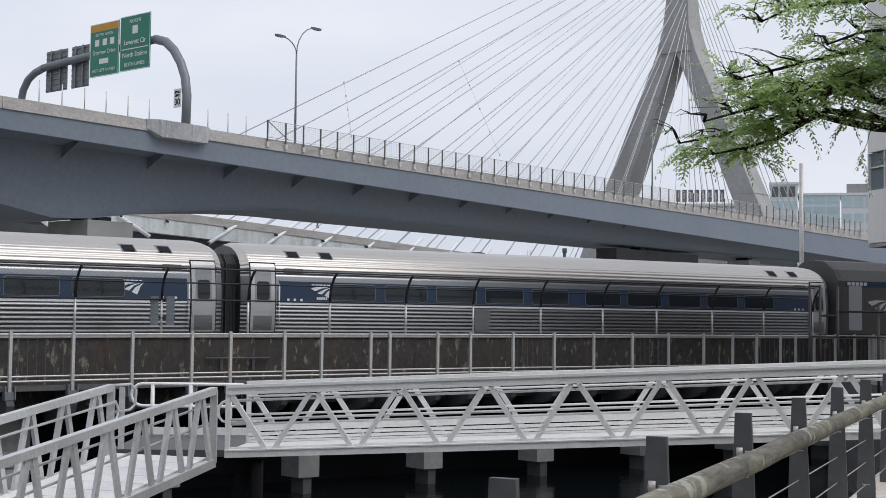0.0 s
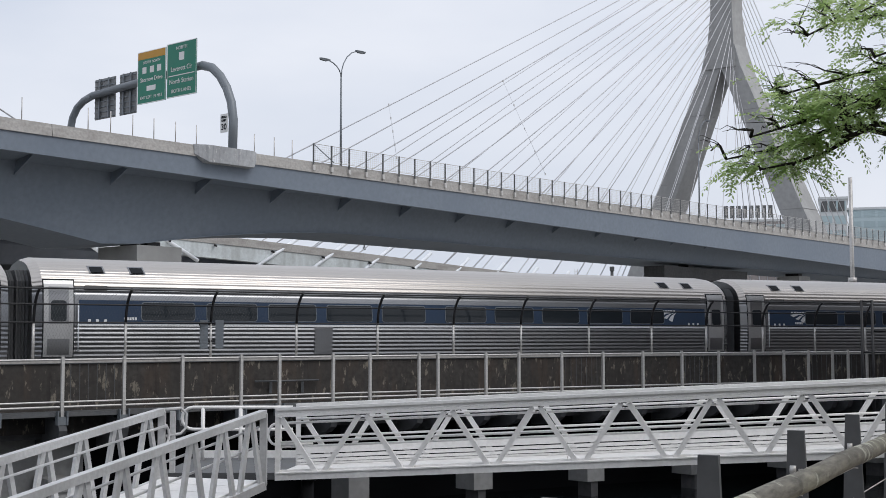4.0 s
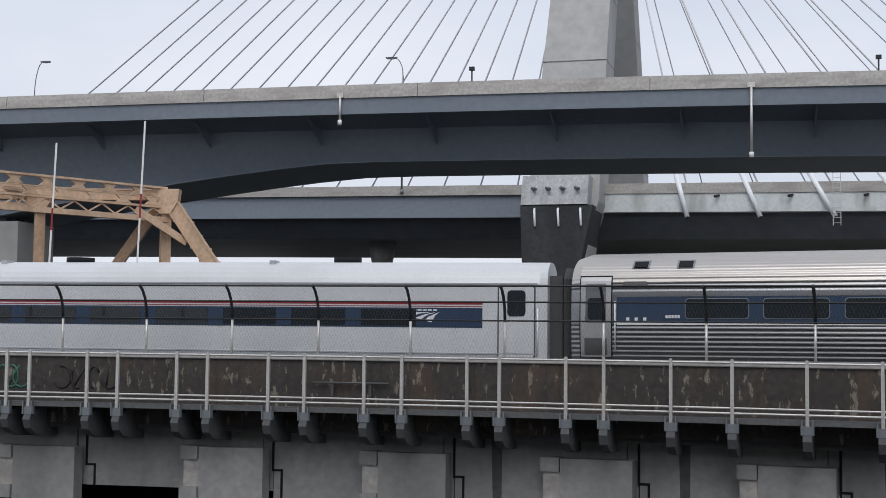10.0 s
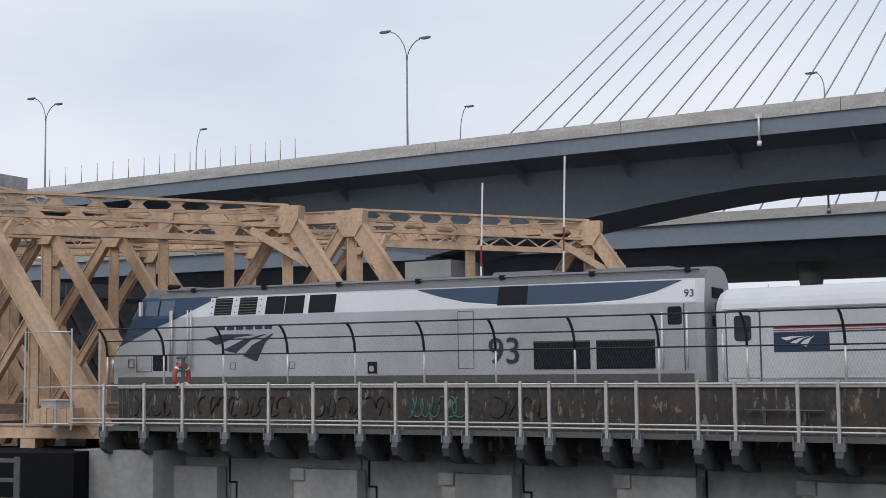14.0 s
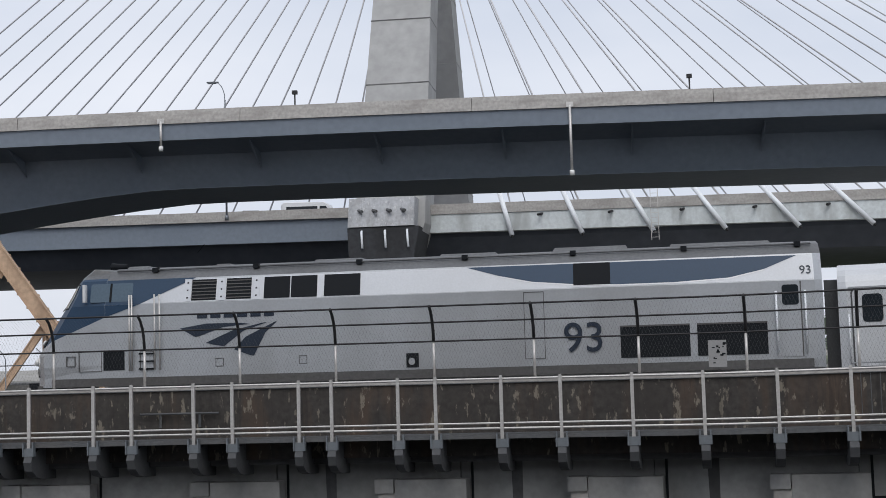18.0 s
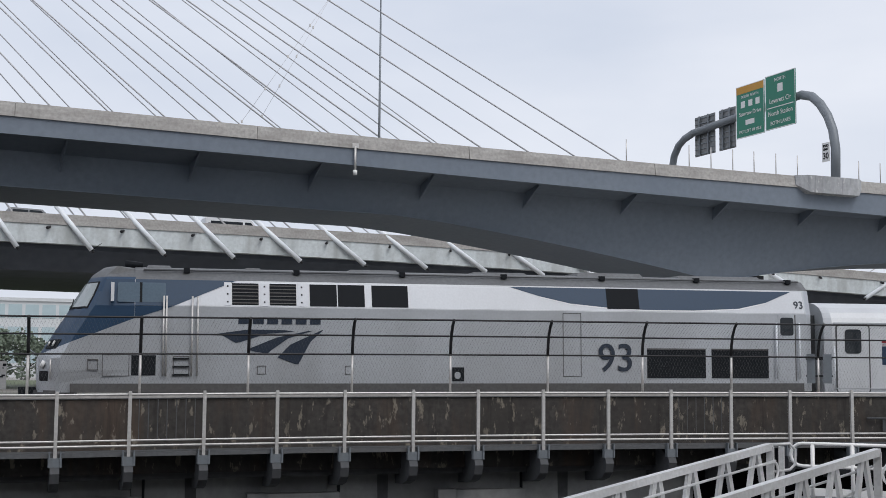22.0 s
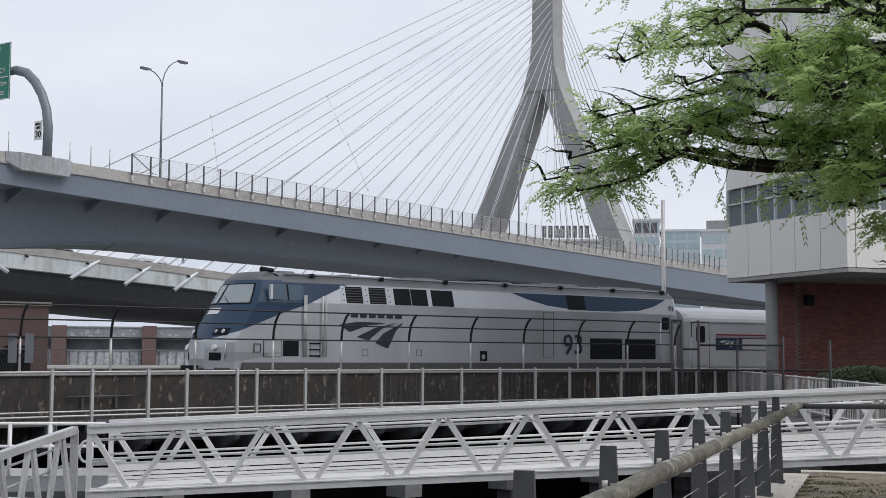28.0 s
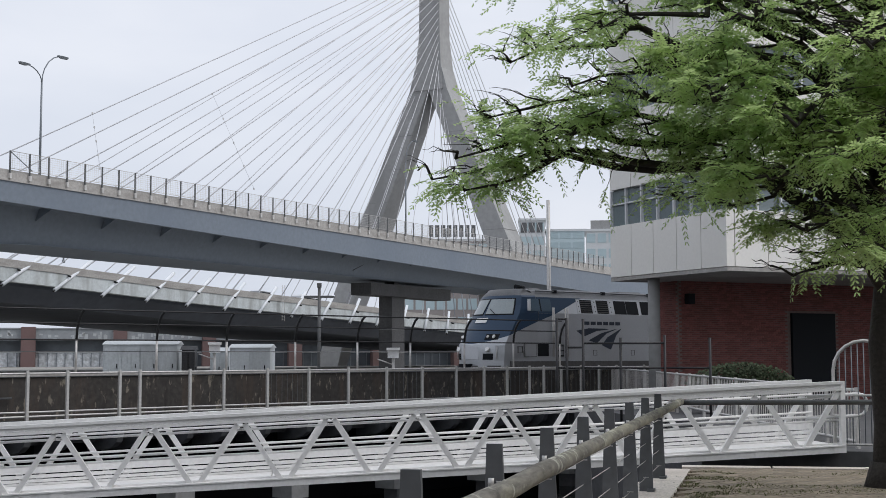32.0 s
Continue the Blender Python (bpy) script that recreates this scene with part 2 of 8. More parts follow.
RAIL = material("worn_rail_steel", (0.2, 0.16, 0.13), 0.4, 0.7, 10, 0.2, 0.1)


# ---- mesh tools ----
def part(name, bm, mat, parent=None, label=""):
    """Links a bmesh as one mesh object under a thing or a part."""
    me = bpy.data.meshes.new(name)
    bm.normal_update()
    bm.to_mesh(me)
    bm.free()
    for m in (mat if isinstance(mat, (list, tuple)) else [mat]):
        me.materials.append(m)
    ob = new(name, me)
    if parent:
        ob.parent = parent
    if label:
        ob["label"] = label
    return ob


def share(name, like, parent, m):
    """Another part with the same mesh as like, at the pose m."""
    ob = new(name, like.data)
    ob.parent = parent
    ob.matrix_basis = m
    return ob


def thing(name, label, category, m=None, group="", kind=""):
    ob = new(name)
    ob.empty_display_size = 0.2
    if m is not None:
        ob.matrix_basis = m
    return tagged(ob, label, category, group, kind)


V = Vector


def frame_of(a, b):
    """Axes along a->b, sideways and up."""
    d = (V(b) - V(a)).normalized()
    s = V((0, 0, 1)).cross(d)
    s = V((1, 0, 0)) if s.length < 1e-4 else s.normalized()
    return d, s, d.cross(s).normalized()


def beam(bm, a, b, w, h, mi=0):
    """A square bar from a to b, w wide, h high."""
    a, b = V(a), V(b)
    d, s, u = frame_of(a, b)
    vs = [bm.verts.new(p + s * (w / 2 * i) + u * (h / 2 * j)) for p in (a, b) for i, j in ((-1, -1), (1, -1), (1, 1), (-1, 1))]
    for q in ((3, 2, 1, 0), (4, 5, 6, 7), (0, 1, 5, 4), (1, 2, 6, 5), (2, 3, 7, 6), (3, 0, 4, 7)):
        bm.faces.new([vs[i] for i in q]).material_index = mi
    return bm


def built_up(bm, a, b, w, h):
    """A riveted member: two flange plates and two slightly sunk side plates."""
    a, b = V(a), V(b)
    d, s, u = frame_of(a, b)
    for k in (-1, 1):
        beam(bm, a + u * (k * (h / 2 - 0.025)), b + u * (k * (h / 2 - 0.025)), w, 0.05)
        beam(bm, a + s * (k * (w / 2 - 0.06)), b + s * (k * (w / 2 - 0.06)), 0.03, h - 0.1)
    return bm


def box(bm, x0, x1, y0, y1, z0, z1, mi=0):
    vs = [bm.verts.new(c) for c in ((x0, y0, z0), (x1, y0, z0), (x1, y1, z0), (x0, y1, z0), (x0, y0, z1), (x1, y0, z1), (x1, y1, z1), (x0, y1, z1))]
    for q in ((3, 2, 1, 0), (4, 5, 6, 7), (0, 1, 5, 4), (1, 2, 6, 5), (2, 3, 7, 6), (3, 0, 4, 7)):
        bm.faces.new([vs[i] for i in q]).material_index = mi
    return bm


def tube(bm, pts, r, seg=8, r2=None, mi=0):
    """A round bar through the points."""
    pts = [V(p) for p in pts]
    rings = []
    side = None
    for i, p in enumerate(pts):
        d = (pts[min(i + 1, len(pts) - 1)] - pts[max(i - 1, 0)]).normalized()
        if side is None:
            side = frame_of(p, p + d)[1]
        side = (side - d * side.dot(d)).normalized()
        up = d.cross(side)
        rr = r if r2 is None else r + (r2 - r) * i / (len(pts) - 1)
        rings.append([bm.verts.new(p + (side * math.cos(k * 2 * math.pi / seg) + up * math.sin(k * 2 * math.pi / seg)) * rr) for k in range(seg)])
    for a, b in zip(rings, rings[1:]):
        for k in range(seg):
            f = bm.faces.new((a[k], a[(k + 1) % seg], b[(k + 1) % seg], b[k]))
            f.smooth, f.material_index = True, mi
    bm.faces.new(rings[0][::-1]).material_index = mi
    bm.faces.new(rings[-1]).material_index = mi
    return bm


def sweep(bm, sections, closed=True, caps=True, mi=0, smooth=False):
    """Joins equal rings of points into a skin."""
    rings = [[bm.verts.new(p) for p in s] for s in sections]
    n = len(rings[0])
    for a, b in zip(rings, rings[1:]):
        for k in range(n if closed else n - 1):
            f = bm.faces.new((a[k], a[(k + 1) % n], b[(k + 1) % n], b[k]))
            f.material_index, f.smooth = mi, smooth
    if caps and closed:
        bm.faces.new(rings[0][::-1]).material_index = mi
        bm.faces.new(rings[-1]).material_index = mi
    return bm


def slab(bm, outline, y0, y1, mi=0):
    """A flat piece with an outline in x and z, from y0 to y1."""
    a = [bm.verts.new((x, y0, z)) for x, z in outline]
    b = [bm.verts.new((x, y1, z)) for x, z in outline]
    bm.faces.new(a).material_index = mi
    bm.faces.new(b[::-1]).material_index = mi
    n = len(a)
    for k in range(n):
        bm.faces.new((a[k], b[k], b[(k + 1) % n], a[(k + 1) % n])).material_index = mi
    bmesh.ops.recalc_face_normals(bm, faces=bm.faces)
    return bm


def B():
    return bmesh.new()


# ---- the line of the railway: near side of the train ----
HEAD = radians(50)
ALONG, AWAY = V((math.sin(HEAD), math.cos(HEAD), 0)), V((-math.cos(HEAD), math.sin(HEAD), 0))


def line_v(u):
    if u < -40:
        return line_v(-40) + (u + 40) * (0.0501 + 0.00704 * 40 + 2.13e-5 * 1600)
    return 33.994 + 0.05014 * u - 0.00352 * u * u + 7.1e-6 * u ** 3


def track(u, off=0.0, z=0.0):
    """A point beside the track: off metres behind the near side of the train."""
    p = ALONG * u + AWAY * line_v(u)
    q = ALONG * (u + 0.01) + AWAY * line_v(u + 0.01)
    d = (q - p).normalized()
    n = V((-d.y, d.x, 0))
    climb = 0.2 * (1 - math.exp(-max(0.0, u + 2) / 14))      # the line rises gently past the middle
    return V((p.x, p.y, z + climb)) + n * off



def polar(az, r, z):
    return V((math.sin(radians(az)) * r, math.cos(radians(az)) * r, z))


# ---- distance along the rails ----
_u, _s = -140.0, 0.0
TABLE = []
while _u < 140:
    TABLE.append((_s, _u))
    _s += math.hypot(0.25, line_v(_u + 0.25) - line_v(_u))
    _u += 0.25
_zero = min(TABLE, key=lambda q: abs(q[1]))[0]


def u_of(s):
    s += _zero
    lo, hi = 0, len(TABLE) - 1
    while hi - lo > 1:
        m = (lo + hi) // 2
        if TABLE[m][0] <= s:
            lo = m
        else:
            hi = m
    k = (s - TABLE[lo][0]) / (TABLE[hi][0] - TABLE[lo][0])
    return TABLE[lo][1] + k * (TABLE[hi][1] - TABLE[lo][1])



# ---- water and ground ----
WATER_Z = -3.3
water = tagged(part("water", box(B(), -900, 900, -400, 900, WATER_Z - 3, WATER_Z), WATER), "dark still harbour water under the bridges", "water", kind="structure")


def strip(bm, us, off0, off1, z0, z1):
    """A band that follows the railway."""
    return sweep(bm, [[track(u, off0, z0), track(u, off1, z0), track(u, off1, z1), track(u, off0, z1)] for u in us])


far_bank = B()
for ring in ([(-900, 900), (-900, 45), (-132, 32), (-95, 55), (-60, 62), (60, 60), (900, 300), (900, 900)],):
    a = [far_bank.verts.new((x, y, 0.1)) for x, y in ring]
    b = [far_bank.verts.new((x, y, -4)) for x, y in ring]
    far_bank.faces.new(a[::-1])
    for k in range(len(a)):
        far_bank.faces.new((a[k], a[(k + 1) % len(a)], b[(k + 1) % len(a)], b[k]))
bmesh.ops.recalc_face_normals(far_bank, faces=far_bank.faces)
tagged(part("ground", far_bank, GROUND), "flat gravelly yard behind the railway", "ground", kind="structure")

# ---- railway viaduct: deck, ballast wall, walkway ----
viaduct = thing("railway_viaduct", "stained concrete railway viaduct over dark water", "viaduct", kind="structure")
US = [-36.4 + 1.6 * k for k in range(0, 78)]
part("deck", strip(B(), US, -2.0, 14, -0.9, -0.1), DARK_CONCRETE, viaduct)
part("ballast_bed", strip(B(), US, -1.75, 14, -0.1, 0.05), BALLAST, viaduct, "grey crushed stone track ballast")
part("ballast_wall", strip(B(), US, -2.2, -1.9, -0.75, 1.0), WALL, viaduct, "brown rust-stained concrete ballast wall")
part("coping", strip(B(), US, -2.27, -1.83, 1.0, 1.06), PARAPET, viaduct)
part("walkway", strip(B(), US, -3.0, -2.2, -0.3, -0.2), POST_STEEL, viaduct)
# black sheet in place of the shaded void between the piles
part("back_wall", strip(B(), US, 0.4, 1.0, -6, -0.9), SHADE_BLACK, viaduct)
for off in (0.75, 2.19, 5.2, 6.64):
    part("rail", strip(B(), [-60 + 2.0 * k for k in range(0, 62)], off, off + 0.07, 0.05, 0.2), RAIL, viaduct)


def at_arc(s, off=0.0, z=0.0):
    """A point beside the rails, s metres along them as seen from the promenade."""
    u = u_of(s)
    return track(u_of(s + off * (line_v(u + 0.1) - line_v(u)) / 0.1), off, z)


# grey pier panels and pile jackets under the walkway
CAPS = (-35.2, -30.3, -25.35, -20.1, -15.25, -10.6, -5.9, -1.2, 3.5, 8.2)
for k, c in enumerate(CAPS):
    s0, s1 = c + 2.25, (CAPS[k + 1] if k < 9 else c + 4.7) + 2.25
    bot = -2.45 if k < 3 else -3.4
    if k == 0:
        part("pier_panel", sweep(B(), [[at_arc(s, -1.5, -0.92), at_arc(s, -1.1, -0.92), at_arc(s, -1.1, -2.75), at_arc(s, -1.5, -2.75)] for s in (-36.6, s0 - 0.02)]), CONCRETE, viaduct)
    part("pier_panel", sweep(B(), [[at_arc(s, -1.5, -0.92), at_arc(s, -1.1, -0.92), at_arc(s, -1.1, bot), at_arc(s, -1.5, bot)] for s in (s0 + 0.02, (s0 + s1) / 2, s1 - 0.3)]), CONCRETE, viaduct)
    part("pier_panel", sweep(B(), [[at_arc(s, -1.46, -0.92), at_arc(s, -1.1, -0.92), at_arc(s, -1.1, bot), at_arc(s, -1.46, bot)] for s in (s1 - 0.28, s1 - 0.02)]), CONCRETE, viaduct)
    zs = -1.88
    for sa, sb_, za, zb_ in ((-0.03, 0.03, -0.92, zs), (-0.03, 0.27, zs, zs - 0.06), (0.21, 0.27, zs - 0.06, bot)):
        part("stepped_joint", sweep(B(), [[at_arc(s0 + q, -1.515, za), at_arc(s0 + q, -1.45, za), at_arc(s0 + q, -1.45, zb_), at_arc(s0 + q, -1.515, zb_)] for q in (sa, sb_)]), BLACK, viaduct, "dark stepped joint")
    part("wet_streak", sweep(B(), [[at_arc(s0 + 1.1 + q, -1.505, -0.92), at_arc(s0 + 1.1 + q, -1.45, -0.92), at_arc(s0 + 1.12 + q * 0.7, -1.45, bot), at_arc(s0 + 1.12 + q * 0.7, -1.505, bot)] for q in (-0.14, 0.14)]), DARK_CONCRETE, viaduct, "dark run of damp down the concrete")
for k in range(18):
    old = k < 10
    s0 = CAPS[k] if old else 13.8 + (k - 10) * 4.35
    top, wide = (-1.4 if k < 3 else -1.3, 2.2) if old else (-1.85, 0.68)
    low = 1.55 if old else 1.15
    fr_ = -2.0 if old else -2.5
    jk = thing("pile_cap", "grey tide-marked concrete pile cap at the waterline", "pile cap", group="pile caps under the viaduct", kind="structure")
    part("cap", sweep(B(), [[at_arc(s, fr_, top), at_arc(s, -1.6, top), at_arc(s, -1.6, top - 0.34), at_arc(s, fr_, top - 0.34)] for s in (s0 - 0.04, s0 + (0.42 if old else wide + 0.04))]), CONCRETE, jk)
    part("jacket", sweep(B(), [[at_arc(s, fr_ + 0.05, top - (0.02 if old else 0.34)), at_arc(s, -1.6, top - (0.02 if old else 0.34)), at_arc(s, -1.6, top - low), at_arc(s, fr_ + 0.05, top - low)] for s in (s0 + (0.44 if old else 0), s0 + wide)]), CONCRETE, jk)
    if old:
        part("quoin", sweep(B(), [[at_arc(s, fr_ + 0.07, top - 0.34), at_arc(s, -1.6, top - 0.34), at_arc(s, -1.6, top - 1.05), at_arc(s, fr_ + 0.07, top - 1.05)] for s in (s0 + 0.02, s0 + 0.43)]), PARAPET, jk, "pale chipped corner")
        part("foot", sweep(B(), [[at_arc(s, fr_ - 0.02, top - 1.05), at_arc(s, -1.6, top - 1.05), at_arc(s, -1.6, top - 1.4), at_arc(s, fr_ - 0.02, top - 1.4)] for s in (s0 - 0.05, s0 + 0.43)]), CONCRETE, jk)
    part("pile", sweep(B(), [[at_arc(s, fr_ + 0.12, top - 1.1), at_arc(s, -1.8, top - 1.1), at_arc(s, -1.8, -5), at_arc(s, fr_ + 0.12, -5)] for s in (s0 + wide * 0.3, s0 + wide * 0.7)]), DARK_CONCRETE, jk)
end = thing("viaduct_abutment", "pale concrete abutment at the viaduct's end", "abutment", kind="structure")
part("block", sweep(B(), [[at_arc(s, -2.7, -0.92), at_arc(s, 8, -0.92), at_arc(s, 8, -2.45), at_arc(s, -2.7, -2.45)] for s in (-37.6, -34.6)]), CONCRETE, end)

# walkway railing: posts, brackets, rails, pickets
POSTS = [-36.1, -34.6, -33.2, -31.66, -30.15, -28.63, -27.08, -25.93, -24.33, -23.7, -22.1, -21.26, -19.65, -18.82, -17.2, -16.25, -14.7, -13.74, -12.1, -11.3, -9.69, -8.79, -7.23, -5.84, -4.19, -2.58, -0.94, 0.65, 2.32, 4.0, 5.6, 7.26, 8.87, 10.52, 12.2, 13.85, 15.45, 17.05, 18.75, 19.9, 21.58, 22.78, 24.44, 25.1, 26.82, 28.04, 29.68, 31.32, 32.95, 34.6, 36.2, 37.8, 39.15, 40.3, 41.45, 42.2, 43.12, 44.2, 45.2, 46.2, 47.8, 49.4, 51.0]
RAIL_SS = [-37.4 + 1.5 * k for k in range(61)]
walk_rail = thing("walkway_railing", "galvanised steel railing along the viaduct walkway", "railing")
for z, r in ((1.09, 0.03), (1.0, 0.016), (0.06, 0.025), (-0.06, 0.03)):
    part("rail", tube(B(), [at_arc(s, -3.0, z) for s in RAIL_SS], r, 6), POST_STEEL if z == 1.0 else GALV, walk_rail)
pk = B()
for a, b in zip(POSTS, POSTS[1:]):
    n = int((b - a) / 0.2)
    if any(a < m < b for m in (-35.4, 1.5, 14.6, 30.5, 35.4, 41.0, 41.9, 42.7, 43.7, 44.7, 45.7)):
        for k in range(1, n):
            s = a + (b - a) * k / n
            beam(pk, at_arc(s, -2.99, 0.06), at_arc(s, -2.99, 1.0), 0.014, 0.014)
tagged(part("infill", pk, POST_STEEL, walk_rail), kind="stuff")
for s in POSTS:
    t0 = at_arc(s, -3.04, 0)
    d = (at_arc(s + 0.1, -3.04) - at_arc(s - 0.1, -3.04)).normalized()
    m = Matrix.Translation(t0) @ pose(0, 0, 0, 0, 0, math.degrees(math.atan2(d.y, d.x)))
    if s == POSTS[0]:
        bm = B()
        box(bm, -0.038, 0.038, -0.038, 0.038, -0.32, 1.14)
        box(bm, -0.03, 0.03, -0.03, 0.03, 1.14, 1.17)
        post0 = part("post", bm, GALV, walk_rail)
        bm = B()
        for x in (-0.15, 0.09):
            box(bm, x + 0.015, x + 0.045, -0.09, 0.06, -0.5, -0.16)
        box(bm, -0.15, 0.15, -0.05, 0.05, -0.5, -0.3)
        clamp0 = part("base_clamp", bm, POLE, walk_rail)
        bm = B()
        for x0, x1 in ((-0.1, 0.1),):
            ring = [(-0.04, -0.5), (-0.12, -0.64), (-0.02, -0.86), (0.22, -1.01), (0.7, -1.11), (1.5, -1.16), (1.5, -0.3), (0.5, -0.3), (0.1, -0.46)]
            a = [bm.verts.new((x0, y, z)) for y, z in ring]
            b = [bm.verts.new((x1, y, z)) for y, z in ring]
            bm.faces.new(a), bm.faces.new(b[::-1])
            for k in range(len(a)):
                bm.faces.new((a[k], b[k], b[(k + 1) % len(a)], a[(k + 1) % len(a)]))
        bmesh.ops.recalc_face_normals(bm, faces=bm.faces)
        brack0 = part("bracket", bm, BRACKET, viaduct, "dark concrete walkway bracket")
        for o in (post0, clamp0, brack0):
            o.matrix_basis = m
    else:
        share("post", post0, walk_rail, m)
        share("base_clamp", clamp0, walk_rail, m)
        share("bracket", brack0, viaduct, m)

# curved security fence on the wall
FENCE = [-37.15, -34.99, -32.78, -30.47, -28.14, -25.85, -23.58, -21.2, -18.81, -16.45, -14.0, -11.56, -9.1, -6.64, -4.14, -1.64, 0.88, 3.42, 5.96, 8.45, 11.0, 13.55, 16.0, 18.45, 21.1, 23.8, 26.5, 29.05, 31.76, 34.4, 36.8, 39.4, 41.9, 44.4]
fence = thing("security_fence", "black chain-link railway fence with inward-curved posts", "fence")
CURVE = [(-1.95, 1.06), (-1.95, 2.0), (-1.98, 2.3), (-2.05, 2.55), (-2.17, 2.76), (-2.3, 2.88)]
for (off, z), r in (((-1.97, 2.02), 0.024), ((-2.04, 2.48), 0.024), ((-2.29, 2.87), 0.026)):
    part("rail", tube(B(), [at_arc(s, off, z) for s in [-37.1 + 1.23 * k for k in range(67)]], r, 6), BLACK_STEEL, fence)
for k, s in enumerate(FENCE):
    part("post", tube(B(), [at_arc(s, o, z) for o, z in CURVE[:2]], 0.035, 6), GALV, fence)
    part("curved_arm", tube(B(), [at_arc(s, o, z) for o, z in CURVE[1:]], 0.04, 6), BLACK_STEEL, fence)
mesh = B()
n = int((20.0 - FENCE[0]) / 0.085)
for sg in (-1, 1):
    for k in range(n):
        s = FENCE[0] + k * 0.085
        p = [at_arc(s + sg * 0.45 * (z - 1.06), o + 0.02, z) for o, z in (CURVE[0], CURVE[1], CURVE[3], CURVE[5])]
        for a, b in zip(p, p[1:]):
            v = [mesh.verts.new(q) for q in (a, b, b + V((0.0, 0.0, 0.006)), a + V((0.0, 0.0, 0.006)))]
            mesh.faces.new(v)
tagged(part("chain_link", mesh, POST_STEEL, fence), kind="stuff")

# ---- steel box-girder road bridge ----
GB = pose(*polar(-49, 66, 0), 0, 0, 49)   # local x runs along the bridge, y away, z up
girder_bridge = thing("girder_bridge", "grey-blue steel box-girder road bridge with concrete parapets", "bridge", GB)


def gb_top(x):
    return 14.42 - 0.44 * math.tanh((x - 12) / 30)


def gb_depth(x):
    """Depth of the steel box: haunched over the piers, deeper past the near one."""
    k = min(1.0, max(0.0, (x - 50) / 25))
    base = 3.58 + 0.72 * k * k * (3 - 2 * k)
    hump = max(max(0.0, 1 - abs(x - c) / 22.0) for c in (-139.0, -45.0, 49.0))
    return base + (6.4 - base) * hump ** 1.3


def gb_edge(x):
    """Depth of the steel edge beam under the parapet."""
    return 0.84 + 0.0125 * max(0.0, x - 20)


def gb_rail(x):
    """Height of the concrete parapet."""
    return 0.72 + 0.003 * max(0.0, x - 50)


xs = [-150 + 3.0 * k for k in range(127)]
W = 15.0
SEG = 12.0
for k in range(32):
    a, b = -150 + k * SEG, -150 + (k + 1) * SEG - 0.03
    part("parapet", sweep(B(), [[(x, -0.06, gb_top(x) - gb_rail(x)), (x, 0.45, gb_top(x) - gb_rail(x)), (x, 0.34, gb_top(x)), (x, 0.06, gb_top(x)), (x, 0.0, gb_top(x) - 0.25)] for x in (a, (a + b) / 2, b)]), PARAPET, girder_bridge, "weathered concrete parapet")
    part("parapet", sweep(B(), [[(x, W - 0.45, gb_top(x) - 0.8), (x, W, gb_top(x) - 0.8), (x, W - 0.1, gb_top(x)), (x, W - 0.34, gb_top(x))] for x in (a, b)]), PARAPET, girder_bridge, "weathered concrete parapet")
part("deck_edge", sweep(B(), [[(x, 0.1, gb_top(x) - gb_rail(x) - gb_edge(x)), (x, 0.5, gb_top(x) - gb_rail(x) - gb_edge(x)), (x, 0.5, gb_top(x) - gb_rail(x) - 0.004), (x, 0.04, gb_top(x) - gb_rail(x) - 0.004)] for x in xs]), GIRDER, girder_bridge, "grey-blue steel edge beam")
part("road_deck", sweep(B(), [[(x, 0.46, gb_top(x) - 1.2), (x, W - 0.46, gb_top(x) - 1.2), (x, W - 0.46, gb_top(x) - 0.76), (x, 0.46, gb_top(x) - 0.76)] for x in xs]), CONCRETE, girder_bridge)
part("box_girder", sweep(B(), [[(x, 0.5, gb_top(x) - 1.42), (x, 0.5, gb_top(x) - 1.204), (x, W - 0.5, gb_top(x) - 1.204), (x, W - 0.5, gb_top(x) - 1.42), (x, W - 3.0, gb_top(x) - 1.9), (x, W - 4.5, gb_top(x) - gb_depth(x)), (x, 3.9, gb_top(x) - gb_depth(x)), (x, 3.0, gb_top(x) - 1.9)] for x in xs]), GIRDER, girder_bridge)
part("bottom_flange", sweep(B(), [[(x, 3.75, gb_top(x) - gb_depth(x) - 0.05), (x, W - 4.4, gb_top(x) - gb_depth(x) - 0.05), (x, W - 4.4, gb_top(x) - gb_depth(x) - 0.004), (x, 3.75, gb_top(x) - gb_depth(x) - 0.004)] for x in xs]), GIRDER, girder_bridge)
for k in range(44):
    x = -130 + k * 6.6
    bm = B()
    zt = gb_top(x)
    ring = [(0.7, zt - 1.44), (2.95, zt - 1.88), (3.3, zt - 2.75)]
    a = [bm.verts.new((x - 0.05, y, z)) for y, z in ring]
    b = [bm.verts.new((x + 0.05, y, z)) for y, z in ring]
    bm.faces.new(a), bm.faces.new(b[::-1])
    for i in range(3):
        bm.faces.new((a[i], b[i], b[(i + 1) % 3], a[(i + 1) % 3]))
    bmesh.ops.recalc_face_normals(bm, faces=bm.faces)
    part("bracket", bm, GIRDER, girder_bridge)
